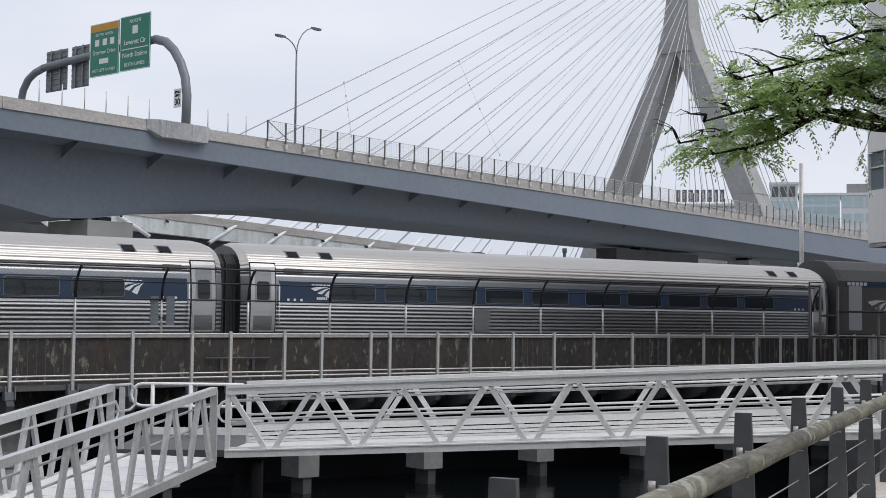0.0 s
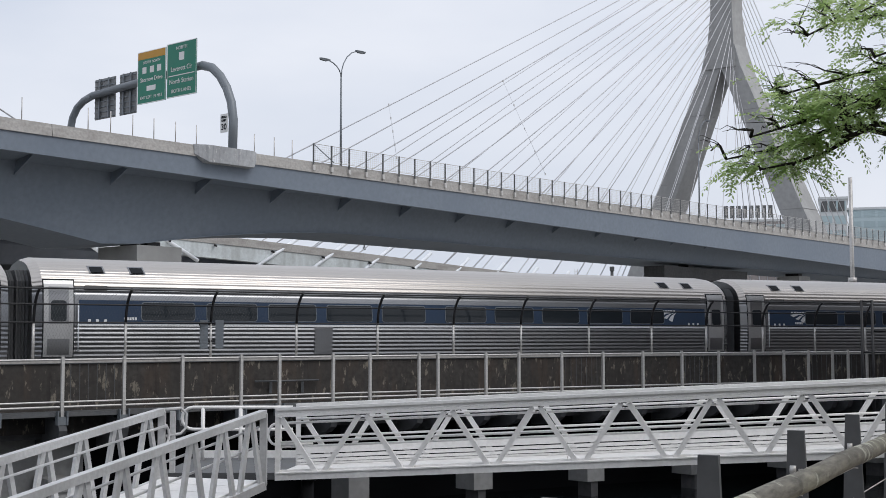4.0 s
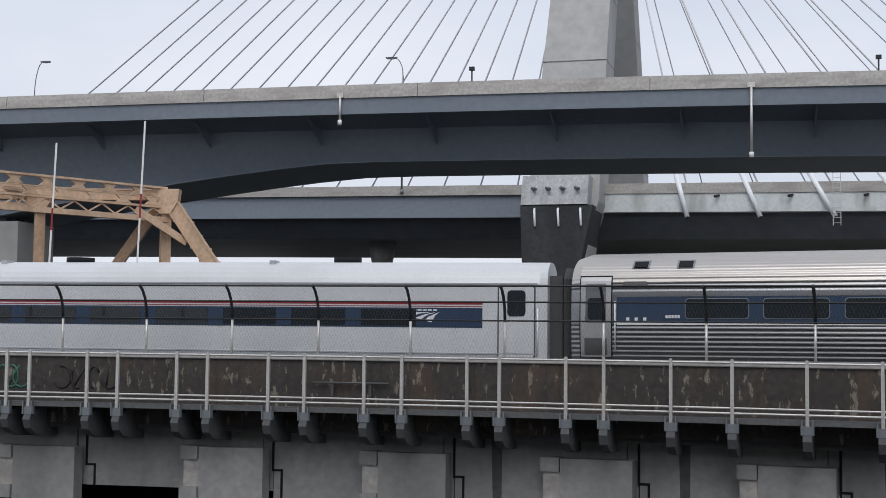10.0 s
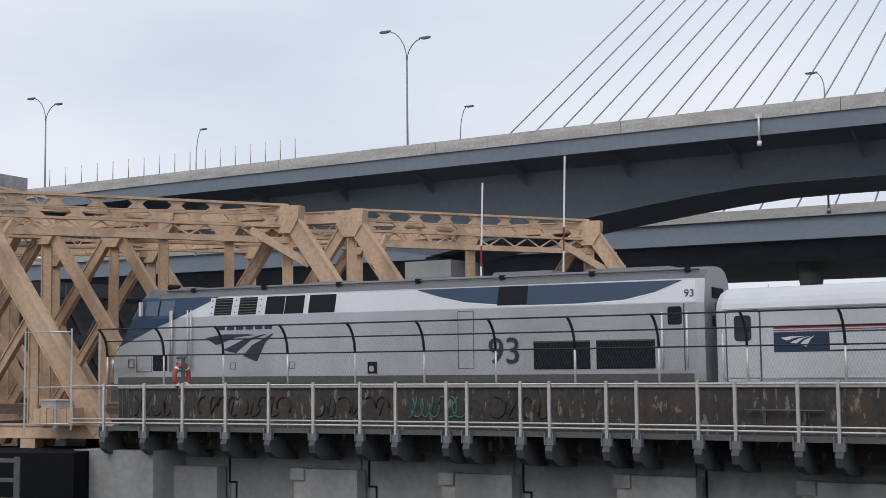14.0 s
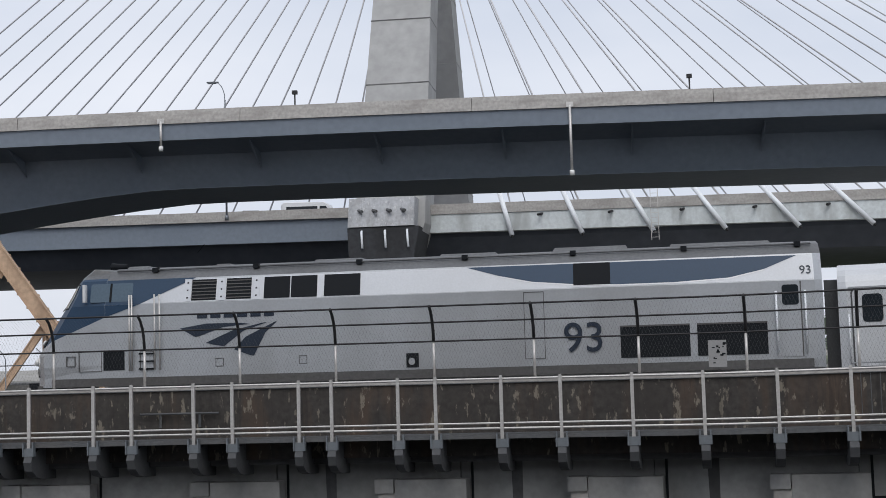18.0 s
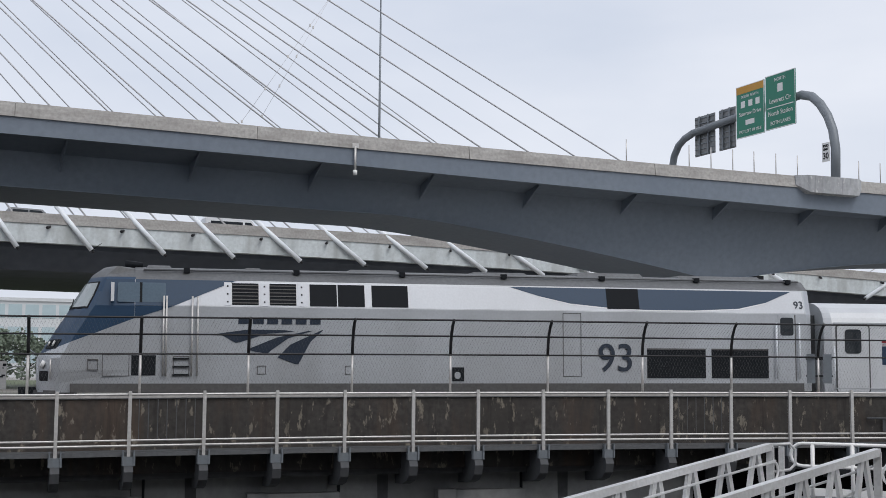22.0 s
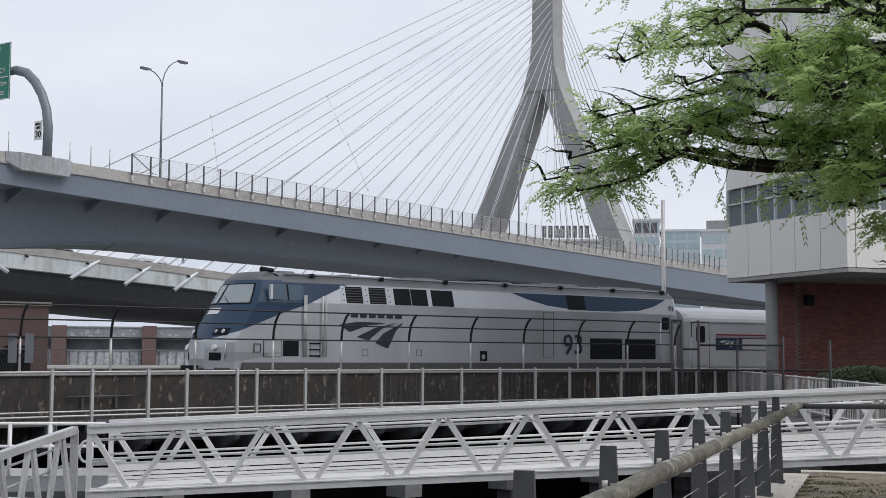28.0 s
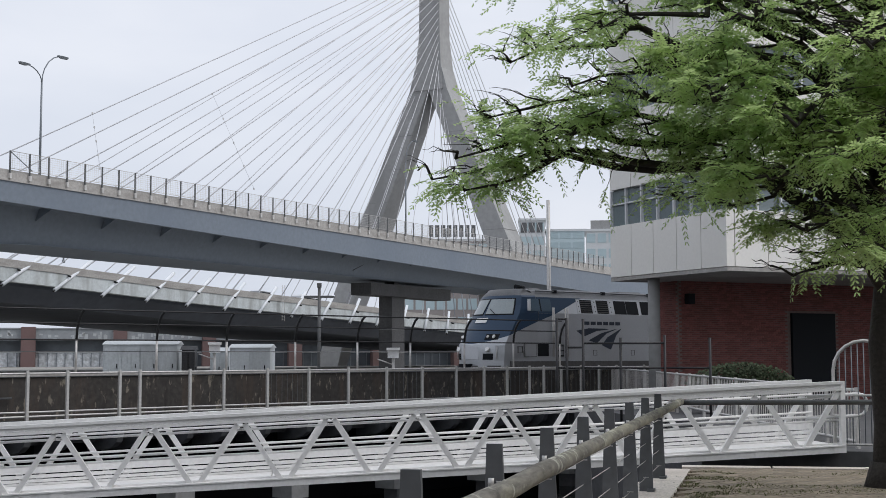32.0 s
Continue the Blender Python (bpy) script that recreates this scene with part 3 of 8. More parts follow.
for px, half, y0, y1 in ((-45.0, 1.7, 3.6, 7.6), (52.3, 1.75, 3.6, 7.8), (121.3, 1.3, 5.0, 6.6), (145.5, 1.4, 4.2, 7.0)):
    zt = gb_top(px) - gb_depth(px) - 0.05
    pr = thing("bridge_pier", "pale concrete bridge pier with a bearing shelf", "pier", GB @ pose(px, 0, 0), "piers of the girder bridge")
    # pier at 121.3 has the bridge's shade put into darker concrete
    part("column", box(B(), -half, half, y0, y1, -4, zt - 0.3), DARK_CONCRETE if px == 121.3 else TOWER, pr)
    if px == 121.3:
        part("cap_beam", box(B(), -6.2, 11.0, y0 - 0.4, y1 + 0.4, zt - 1.55, zt - 0.31), DARK_CONCRETE, pr, "concrete cap beam coloured dark for the shade under the deck")
    for z in (2.2, 4.6):
        part("pour_joint", box(B(), -half - 0.02, half + 0.02, y0 - 0.02, y1 + 0.02, z, z + 0.05), CONCRETE, pr)
    for y in (y0 + 0.6, y1 - 1.4):
        part("bearing", box(B(), -0.5, 0.5, y, y + 0.8, zt - 0.32, zt), BLACK_STEEL, pr)


def on_bridge(az, y=0.0):
    """The place along the girder bridge that is seen in the direction az, y metres behind its near face."""
    return (66 + y) * math.tan(radians(az + 49))


# block that carries the gantry foot
gx = on_bridge(-9.35)
part("gantry_block", sweep(B(), [[(x, 0.3, gb_top(x) - 0.6 - d), (x, -d - 0.06, gb_top(x) - 0.55 - d), (x, -d - 0.06, gb_top(x) + 0.02), (x, 0.3, gb_top(x) + 0.02)] for x, d in ((gx - 2.6, 0.02), (gx - 1.8, 0.5), (gx + 1.9, 0.5), (gx + 2.5, 0.02))]), PEELED, girder_bridge, "widened concrete parapet under the sign gantry")

# drain pipes down the girder
for az, h in ((-67.6, 1.3), (-49.95, 3.3), (-29.55, 1.3)):
    if h:
        x = on_bridge(az)
        dp = thing("drain_pipe", "slender pale drain pipe down the bridge's face", "pipe", GB, "drain pipes on the girder bridge")
        part("pipe", tube(B(), [(x, -0.08, gb_top(x) - 0.6), (x, -0.08, gb_top(x) - 0.6 - h)], 0.07, 8), GALV, dp)
        part("outlet", tube(B(), [(x, -0.08, gb_top(x) - 0.6 - h), (x, -0.08, gb_top(x) - 0.85 - h)], 0.12, 8), WHITE, dp)
        part("clamp", box(B(), x - 0.18, x + 0.18, -0.12, 0.02, gb_top(x) - 0.7, gb_top(x) - 0.45), GALV, dp)

# bridge fence of mesh panels, then the bare posts further along
bf = thing("bridge_fence", "pale mesh safety fence on the bridge parapet", "fence", GB)
x0, x1 = on_bridge(-5.65), on_bridge(19.5)
bx = x0
while bx < x1:
    bm = beam(B(), (bx, -0.1, gb_top(bx) - 0.45), (bx, -0.1, gb_top(bx) + 1.25), 0.085, 0.085)
    part("post", bm, POST_STEEL, bf)
    part("foot", box(B(), bx - 0.1, bx + 0.1, -0.2, 0.02, gb_top(bx) - 0.6, gb_top(bx) - 0.25), GALV, bf)
    bx += 1.72
for z in (0.08, 1.22):
    part("rail", tube(B(), [(x0 + (x1 - x0) * k / 12, -0.1, gb_top(x0 + (x1 - x0) * k / 12) + z) for k in range(13)], 0.022, 6), GALV, bf)
ml = B()
for k in range(int((x1 - x0) / 0.2)):
    xx = x0 + k * 0.2
    beam(ml, (xx, -0.1, gb_top(xx) + 0.08), (xx, -0.1, gb_top(xx) + 1.22), 0.01, 0.01)
for z in [0.16 + 0.15 * i for i in range(8)]:
    beam(ml, (x0, -0.1, gb_top(x0) + z), (x1, -0.1, gb_top(x1) + z), 0.012, 0.012)
tagged(part("mesh", ml, GALV, bf), kind="stuff")
beam_b = B()
beam(beam_b, (x0, -0.1, gb_top(x0) + 1.2), (x0 + 1.95, -0.1, gb_top(x0) + 0.1), 0.05, 0.05)
part("brace", beam_b, POLE, bf)
for az in [-17.68, -15.01, -14.09, -13.18, -12.3, -11.4, -10.52, -8.06, -7.21, -6.44] + [-97.9 + 0.64 * k for k in range(17)]:
    x = on_bridge(az)
    if abs(x - gx) > 0.8:
        pp = thing("parapet_post", "thin steel post on the bridge parapet", "post", GB, "bare posts on the parapet")
        part("post", tube(B(), [(x, 0.2, gb_top(x)), (x, 0.2, gb_top(x) + 1.3)], 0.035, 6), GALV, pp)


# twin-arm street lamps
def street_lamp(x, y, zbase, tall=8.0, arms=(-1, 1), turn=0):
    lamp = thing("street_lamp", "slender grey street lamp with curved arms", "street lamp", GB @ pose(x, y, zbase, 0, 0, turn), "street lamps on the bridge")
    part("pole", tube(B(), [(0, 0, 0), (0, 0, tall * 0.82)], 0.09, 8, 0.06), POLE, lamp)
    part("base", tube(B(), [(0, 0, 0), (0, 0, 0.35)], 0.16, 8), POLE, lamp)
    for sg in arms:
        far = 0.8 if y > 30 else 1.9 if sg > 0 else 1.5
        up = (1.15 if sg > 0 else 0.72) if turn == 180 else 1.45 if sg > 0 else 0.7
        pts = [(0, 0, tall * 0.8)] + [(sg * far * (1 - math.cos(a)), 0, tall * 0.82 + tall * 0.18 * up * math.sin(a)) for a in (0.25, 0.5, 0.8, 1.1, 1.4)]
        part("arm", tube(B(), pts, 0.04, 6), POLE, lamp)
        ex, ez = pts[-1][0], pts[-1][2]
        hd = B()
        sweep(hd, [[(ex + sg * d, w, ez + 0.06), (ex + sg * d, -w, ez + 0.06), (ex + sg * d, -w * 0.7, ez - h), (ex + sg * d, w * 0.7, ez - h)] for d, w, h in ((-0.15, 0.06, 0.02), (0.2, 0.17, 0.1), (0.75, 0.15, 0.08), (0.85, 0.06, 0.0))])
        part("luminaire", hd, POLE, lamp)
    return lamp


for az, y in ((-4.43, 0.6), (10.98, 0.7), (-28.5, W - 0.6), (-82.7, W - 0.6), (-98.0, W - 0.6), (-110, W - 0.6)):
    x = on_bridge(az, y)
    street_lamp(x, y, gb_top(x) - 0.9 if y > 1 else gb_top(x) - 0.5, 14.3 if az == -28.5 else 9.6 if az > 0 else 11.7 if az == -98.0 else 12.2 if y > 1 else 8.4, turn=68 if az == -28.5 else 180 if az < -80 else 0, arms=(1,) if az > 0 else (-1, 1))
# ---- cable-stayed bridge ----
ZB = pose(*polar(-48, 104, 0), 0, 0, 48)
cable_bridge = thing("cable_stayed_bridge", "pale concrete cable-stayed bridge with white stays", "bridge", ZB)


def zb_top(s):
    return 13.55 - 0.008 * (min(s, 120) - 5) - 0.0002 * max(0, min(s, 120) - 20) ** 2 - 0.036 * max(0, s - 120)


ss = [-220 + 6.0 * k for k in range(75)]
ZW = 32.0
for y in (0.0, ZW):
    part("parapet", sweep(B(), [[(s, y, zb_top(s) - 0.8), (s, y + 0.4, zb_top(s) - 0.8), (s, y + 0.4, zb_top(s)), (s, y, zb_top(s))] for s in ss]), PARAPET, cable_bridge)
part("edge_beam", sweep(B(), [[(s, 0.1, zb_top(s) - 2.25), (s, 1.0, zb_top(s) - 2.25), (s, 1.0, zb_top(s) - 0.804), (s, 0.1, zb_top(s) - 0.804)] for s in [-15.3] + [q for q in ss if q > -15]]), EDGE_STEEL, cable_bridge, "pale weathered galvanised edge beam")
part("edge_beam", sweep(B(), [[(s, 0.3, zb_top(s) - 2.6), (s, 1.0, zb_top(s) - 2.6), (s, 1.0, zb_top(s) - 0.804), (s, 0.3, zb_top(s) - 0.804)] for s in [q for q in ss if q < -21] + [-20.6]]), GIRDER, cable_bridge)
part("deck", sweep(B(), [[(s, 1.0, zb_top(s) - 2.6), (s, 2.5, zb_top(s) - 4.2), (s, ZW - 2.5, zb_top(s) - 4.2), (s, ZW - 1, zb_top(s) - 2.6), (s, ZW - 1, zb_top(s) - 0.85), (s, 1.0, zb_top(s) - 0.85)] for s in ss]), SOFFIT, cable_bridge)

TOW = (-17.6, 208.0)
for s0, CROTCH, TOP, ANCH, MID, LEG, thin in ((TOW[0], 46.0, 76.0, 64.0, 15.5, 16.5, 1.0), (TOW[1], 50.0, 84.0, 73.6, 15.0, 18.4, 0.76)):
    tw = thing("bridge_tower", "tall inverted Y-shaped concrete bridge tower", "bridge tower", group="bridge towers")
    tw.matrix_basis = ZB @ pose(s0, MID, 0)
    for sg in (-1, 1):
        rings = []
        for z, half, w, t in ((-5, LEG + 5.4, 2.2, 1.2), (10, LEG + 0.7, 2.3, 2.2), (12, LEG, 2.35, 2.75), (CROTCH, 2.0, 1.9, 2.3), (CROTCH + 4, 1.0, 1.8, 2.3)):
            rings.append([(-t, sg * half - w, z), (t, sg * half - w, z), (t, sg * half + w, z), (-t, sg * half + w, z)])
        leg = part("leg", sweep(B(), rings), TOWER, tw)
        for z in (18, 24, 30, 36, 42):
            kk = (z - 12) / (CROTCH - 12)
            half, w, t = LEG + (2.0 - LEG) * kk, 2.35 - 0.45 * kk + 0.03, 2.75 - 0.45 * kk + 0.03
            part("pour_joint", sweep(B(), [[(-t, sg * (half + dz) - w, z + 2 * dz), (t, sg * (half + dz) - w, z + 2 * dz), (t, sg * (half + dz) + w, z + 2 * dz), (-t, sg * (half + dz) + w, z + 2 * dz)] for dz in (0, 0.04)]), CONCRETE, leg)
    part("column", sweep(B(), [[(-2.6, -3.0, CROTCH), (2.6, -3.0, CROTCH), (2.6, 3.0, CROTCH), (-2.6, 3.0, CROTCH)], [(-2.45 * thin, -2.85 * thin, CROTCH + 10), (2.45 * thin, -2.85 * thin, CROTCH + 10), (2.45 * thin, 2.85 * thin, CROTCH + 10), (-2.45 * thin, 2.85 * thin, CROTCH + 10)], [(-2.3 * thin, -2.6 * thin, TOP), (2.3 * thin, -2.6 * thin, TOP), (2.3 * thin, 2.6 * thin, TOP), (-2.3 * thin, 2.6 * thin, TOP)]]), TOWER, tw)
    if s0 < 0:
        # saddle block at deck height on the near leg
        part("anchor_block", sweep(B(), [[(-2.9, -LEG - 3.6, 13.9), (2.2, -LEG - 3.6, 13.9), (2.2, -LEG + 1, 13.9), (-2.9, -LEG + 1, 13.9)], [(-2.9, -LEG - 4.4, 11.6), (2.2, -LEG - 4.4, 11.6), (2.2, -LEG + 1, 11.6), (-2.9, -LEG + 1, 11.6)]]), PEELED, tw, "stained concrete anchor block")
        for k in range(4):
            x = -2.1 + k * 1.1
            part("anchor_stub", tube(B(), [(x, -LEG - 3.9, 12.9), (x + 0.35, -LEG - 4.45, 12.75)], 0.13, 8), POST_STEEL, tw)
        # foot below the anchor block, its shade held by the colour
        part("shaded_block", sweep(B(), [[(-2.95, -LEG - 4.3, 11.55), (2.6, -LEG - 4.3, 11.55), (2.6, -LEG + 1, 11.55), (-2.95, -LEG + 1, 11.55)], [(-2.1, -LEG - 6.8, 2.0), (1.0, -LEG - 6.8, 2.0), (1.0, -LEG + 1, 2.0), (-2.1, -LEG + 1, 2.0)]]), SHADED_FOOT, tw, "streaked concrete foot coloured near-black for its shade")
        for x in (-1.6, 0.2, 1.9):
            part("conduit", tube(B(), [(x - 0.25, -LEG - 4.1, 11.35), (x - 0.2, -LEG - 4.6, 11.2), (x - 0.08, -LEG - 4.95, 9.9)], 0.09, 6), STRUT, tw)
    sg = 1 if s0 < 0 else -1
    for i in range(17):
        s = -8.4 + 5.5 * i if s0 < 0 else 199.0 - 7.0 * i
        za = CROTCH + 1 + (ANCH - CROTCH - 1) * i / 16
        for y in (0.1, ZW - 2.0):
            part("stay_cable", tube(B(), [(s, y, zb_top(s) - 0.6), (s0 + sg * 1.2, MID + (y - MID) * 0.12, za)], (0.075 if y < 1 else 0.06) if s0 < 0 else 0.085 if y > 1 else 0.05, 6), CABLE, cable_bridge)
        dv = (V((s0, MID, za)) - V((s, 0.0, zb_top(s) - 1))).normalized()
        a = V((s, -0.35, zb_top(s) - 2.7))
        part("anchor_pipe", tube(B(), [a, a + V((dv.x, 0.12, dv.z)) * (3.5 / dv.z)], 0.2, 10), STRUT, cable_bridge)
        part("pipe_foot", tube(B(), [a - V((dv.x, 0.12, dv.z)) * 0.22, a], 0.1, 8), BLACK_STEEL, cable_bridge)
        part("stub", tube(B(), [(s + 2.4, 0.2, zb_top(s) - 1.0), (s + 2.1, -0.5, zb_top(s) - 1.15)], 0.11, 6), BLACK_STEEL, cable_bridge)
        sb = s0 - sg * (8 + i * 3.75)
        part("stay_cable", tube(B(), [(sb, MID, zb_top(sb) - 0.6), (s0 - sg * 1.2, MID, za)], 0.08, 6), CABLE, cable_bridge)

# ---- skewed railway truss bridges ----
AX = V((math.sin(radians(-153)), math.cos(radians(-153)), 0))     # along the spans, away from the viaduct
SK = V((math.sin(radians(-18.5)), math.cos(radians(-18.5)), 0))   # along the portals
TZ, BZ, PAN = 7.45, -0.4, 5.35


def truss_bridge(hip, wide):
    tb = thing("truss_bridge", "ochre-painted riveted steel railway truss bridge", "bridge", pose(*hip, 0), "railway truss bridges")
    Z = V((0, 0, 1))
    for y in (0.0, wide):
        o = SK * y
        P = lambda k, z: o + AX * (PAN * k) + Z * z
        part("end_post", built_up(B(), P(-1, BZ), P(0, TZ), 0.55, 0.6), OCHRE, tb)
        part("top_chord", built_up(B(), P(0, TZ), P(6, TZ), 0.55, 0.48), OCHRE, tb)
        part("bottom_chord", built_up(B(), P(-1.1, BZ), P(6, BZ), 0.5, 0.46), OCHRE, tb)
        for k in range(0, 6):
            part("hanger", built_up(B(), P(k, BZ), P(k, TZ), 0.34, 0.4), OCHRE, tb)
            part("sub_hanger", built_up(B(), P(k - 0.5, BZ), P(k - 0.5, (TZ + BZ) / 2), 0.3, 0.34), OCHRE, tb)
            if k % 2 == 0:
                part("diagonal", built_up(B(), P(k, TZ), P(k + 1, BZ), 0.32, 0.42), OCHRE, tb)
                part("sub_diagonal", built_up(B(), P(k, BZ), P(k - 0.5, (TZ + BZ) / 2), 0.26, 0.3), OCHRE, tb)
                part("sub_diagonal", built_up(B(), P(k, BZ), P(k + 0.5, (TZ + BZ) / 2), 0.26, 0.3), OCHRE, tb)
            else:
                part("diagonal", built_up(B(), P(k, BZ), P(k + 1, TZ), 0.32, 0.42), OCHRE, tb)
            # gusset plates
            for z, s1 in ((TZ, 0.6), (BZ, 0.68)):
                g = B()
                c = P(k, z)
                ring = [c + AX * a + Z * b for a, b in ((-s1, 0.25), (s1, 0.25), (s1 * 0.9, -0.3 if z > 3 else 0.5), (s1 * 0.4, -0.8 if z > 3 else 0.85), (-s1 * 0.4, -0.8 if z > 3 else 0.85), (-s1 * 0.9, -0.3 if z > 3 else 0.5))]
                nn = AX.cross(Z).normalized() * 0.3
                a = [g.verts.new(q + nn) for q in ring]
                b = [g.verts.new(q - nn) for q in ring]
                g.faces.new(a), g.faces.new(b[::-1])
                for i in range(6):
                    g.faces.new((a[i], b[i], b[(i + 1) % 6], a[(i + 1) % 6]))
                bmesh.ops.recalc_face_normals(g, faces=g.faces)
                part("gusset", g, OCHRE, tb)
            for kk, a, b, low in ((k, 0.1, 0.045, 1.12), (k - 0.5, 0.052, 0.05, 0.95)):
                part("bearing_bracket", sweep(B(), [[P(kk - a, BZ - 0.24) + nn, P(kk + a, BZ - 0.24) + nn, P(kk + a, BZ - 0.42) + nn, P(kk + b, BZ - low) + nn, P(kk - b, BZ - low) + nn, P(kk - a, BZ - 0.42) + nn] for nn in (AX.cross(Z) * 0.25, AX.cross(Z) * -0.25)]), OCHRE, tb)
        # rivets along the end post and the gussets, lacing on the sub-panels
        nn = AX.cross(Z).normalized() * (-1 if AX.cross(Z).x < 0 else 1)
        rv = B()

        def rivet(c):
            q = [rv.verts.new(c + AX * (0.024 * math.cos(i * 1.257)) + Z * (0.024 * math.sin(i * 1.257))) for i in range(5)]
            t_ = rv.verts.new(c + nn * 0.03)
            for i in range(5):
                rv.faces.new((q[i], q[(i + 1) % 5], t_))
        for k in range(44):
            c = P(-1, BZ).lerp(P(0, TZ), (k + 0.5) / 44)
            for e in (-0.24, 0.24):
                rivet(c + AX * e + nn * 0.312)
        for k in range(6):
            for zz, sg_ in ((TZ, -1), (BZ, 1)):
                for i in range(6):
                    for j in range(3):
                        rivet(P(k, zz) + AX * (-0.5 + 0.2 * i) + Z * (sg_ * (0.05 + 0.16 * j)) + nn * 0.305)
        tagged(part("riveting", rv, OCHRE, tb), kind="stuff")
        for k in (range(0, 6, 2) if y > 0 else ()):
            for e0, e1 in ((P(k, TZ), P(k + 1, BZ)),):
                m_ = 26
                lc = B()
                for i in range(m_):
                    side_ = 0.13 if i % 2 else -0.13
                    q, r = e0.lerp(e1, (i + 0.5) / m_), e0.lerp(e1, (i + 1.5) / m_)
                    beam(lc, q + AX * side_ + nn * 0.22, r - AX * side_ + nn * 0.22, 0.05, 0.03)
                tagged(part("lacing", lc, OCHRE, tb), kind="stuff")
        # ribs on the end post
        for k in range(14):
            q = P(-1, BZ).lerp(P(0, TZ), (k + 0.5) / 14)
            part("batten", beam(B(), q - SK * 0.29, q + SK * 0.29, 0.09, 0.61), OCHRE, tb)
    # portal: flanges with two rows of six-sided openings, knee braces
    a, b = V((0, 0, TZ)), SK * wide + V((0, 0, TZ))
    for dz, th in ((0.3, 0.09), (-0.12, 0.05), (-0.52, 0.09)):
        part("portal_flange", beam(B(), a + Z * dz, b + Z * dz, 0.22 if th > 0.08 else 0.1, th), OCHRE, tb)
    n = 8
    pn = SK.cross(Z).normalized() * 0.05
    for row, (z0, z1) in enumerate(((-0.08, 0.25), (-0.46, -0.16))):
        for k in range(n + 1):
            c = a + SK * (wide * min(1, (k + 0.5 * row) / n))
            zm = (z0 + z1) / 2
            ring = [(-0.36, z0), (0.36, z0), (0.17, zm), (0.36, z1), (-0.36, z1), (-0.17, zm)]
            g = B()
            fa = [g.verts.new(c + SK * x + Z * z + pn) for x, z in ring]
            fb_ = [g.verts.new(c + SK * x + Z * z - pn) for x, z in ring]
            for f in (fa, fb_[::-1]):
                g.faces.new((f[0], f[1], f[2], f[5])), g.faces.new((f[5], f[2], f[3], f[4]))
            for i in range(6):
                g.faces.new((fa[i], fb_[i], fb_[(i + 1) % 6], fa[(i + 1) % 6]))
            bmesh.ops.recalc_face_normals(g, faces=g.faces)
            part("portal_web", g, OCHRE, tb)
    part("portal_strut", beam(B(), a - Z * 1.05, b - Z * 1.05, 0.3, 0.22), OCHRE, tb)
    for k in range(18):
        q, r = a.lerp(b, k / 18) - Z * (0.58 if k % 2 else 0.95), a.lerp(b, (k + 1) / 18) - Z * (0.95 if k % 2 else 0.58)
        part("lacing", beam(B(), q, r, 0.05, 0.06), OCHRE, tb)
    for p, s1 in ((a, 1), (b, -1)):
        part("knee_brace", beam(B(), p - AX * 0.9 - Z * 2.0, p + SK * s1 * 1.5 - Z * 0.7, 0.16, 0.3), OCHRE, tb)
    for k in range(1, 6):
        q = AX * (PAN * k) + Z * TZ
        for dz in (0.16, -0.5):
            part("cross_strut", beam(B(), q + Z * dz, q + SK * wide + Z * dz, 0.3, 0.1), OCHRE, tb)
        lc = B()
        for i in range(22):
            e0, e1 = q + SK * (wide * i / 22), q + SK * (wide * (i + 1) / 22)
            beam(lc, e0 + Z * (0.12 if i % 2 else -0.46), e1 + Z * (-0.46 if i % 2 else 0.12), 0.06, 0.05)
        tagged(part("strut_lacing", lc, OCHRE, tb), kind="stuff")
        part("floor_beam", beam(B(), q + Z * (BZ - TZ), q + SK * wide + Z * (BZ - TZ), 0.35, 0.8), OCHRE, tb)
        m = q + SK * wide / 2
        part("sway_brace", beam(B(), q - AX * PAN, q + SK * wide, 0.12, 0.12), OCHRE, tb)
        part("sway_brace", beam(B(), q, q - AX * PAN + SK * wide, 0.12, 0.12), OCHRE, tb)
    part("track_deck", sweep(B(), [[AX * k + SK * 0.4 + Z * (BZ + 0.15), AX * k + SK * (wide - 0.4) + Z * (BZ + 0.15), AX * k + SK * (wide - 0.4) + Z * (BZ - 0.1), AX * k + SK * 0.4 + Z * (BZ - 0.1)] for k in (-5.2, 32)]), BLACK, tb)
    return tb


truss_bridge((-47.0, -9.1), 11.55)
truss_bridge((-51.9, 4.4), 11.1)
crates = thing("timber_stack", "stack of ochre timber blocks on the truss bridge", "timber", pose(*polar(-97.3, 44.6, -0.16), 0, 0, 62))
for k in range(6):
    part("block", box(B(), -0.75 + k * 0.25, -0.52 + k * 0.25, -0.3, 0.3, 0.0, 0.52 + 0.03 * (k % 2)), OCHRE, crates)
cw = thing("counterweight", "peeling grey concrete counterweight of the bascule bridge", "counterweight")
c1, c2, c0 = V((-63.81, -16.88, 0)), V((-74.14, -11.33, 0)), V((-64.36, -19.34, 0))
c3 = c2 + (c0 - c1) * 1.5
c0 = c1 + (c0 - c1) * 1.0
part("block", sweep(B(), [[q + V((0, 0, z + dz)) for q, dz in ((c0, 0), (c1, 0.1), (c2, 0.3 if z > 10 else 0), (c3, 0.3 if z > 10 else 0))] for z in (8.2, 11.65)]), PEELED, cw)
part("support_beam", beam(B(), (-62.89, -16.6, 10.75), (-62.7, -11.8, 9.4), 0.5, 0.75), OCHRE, cw)
for dz in (0.0, 0.55):
    part("laced_flange", beam(B(), (-63.6, -15.45, 10.5 + dz), (-65.4, -8.6, 9.3 + dz * 0.7), 0.14, 0.1), OCHRE, cw)
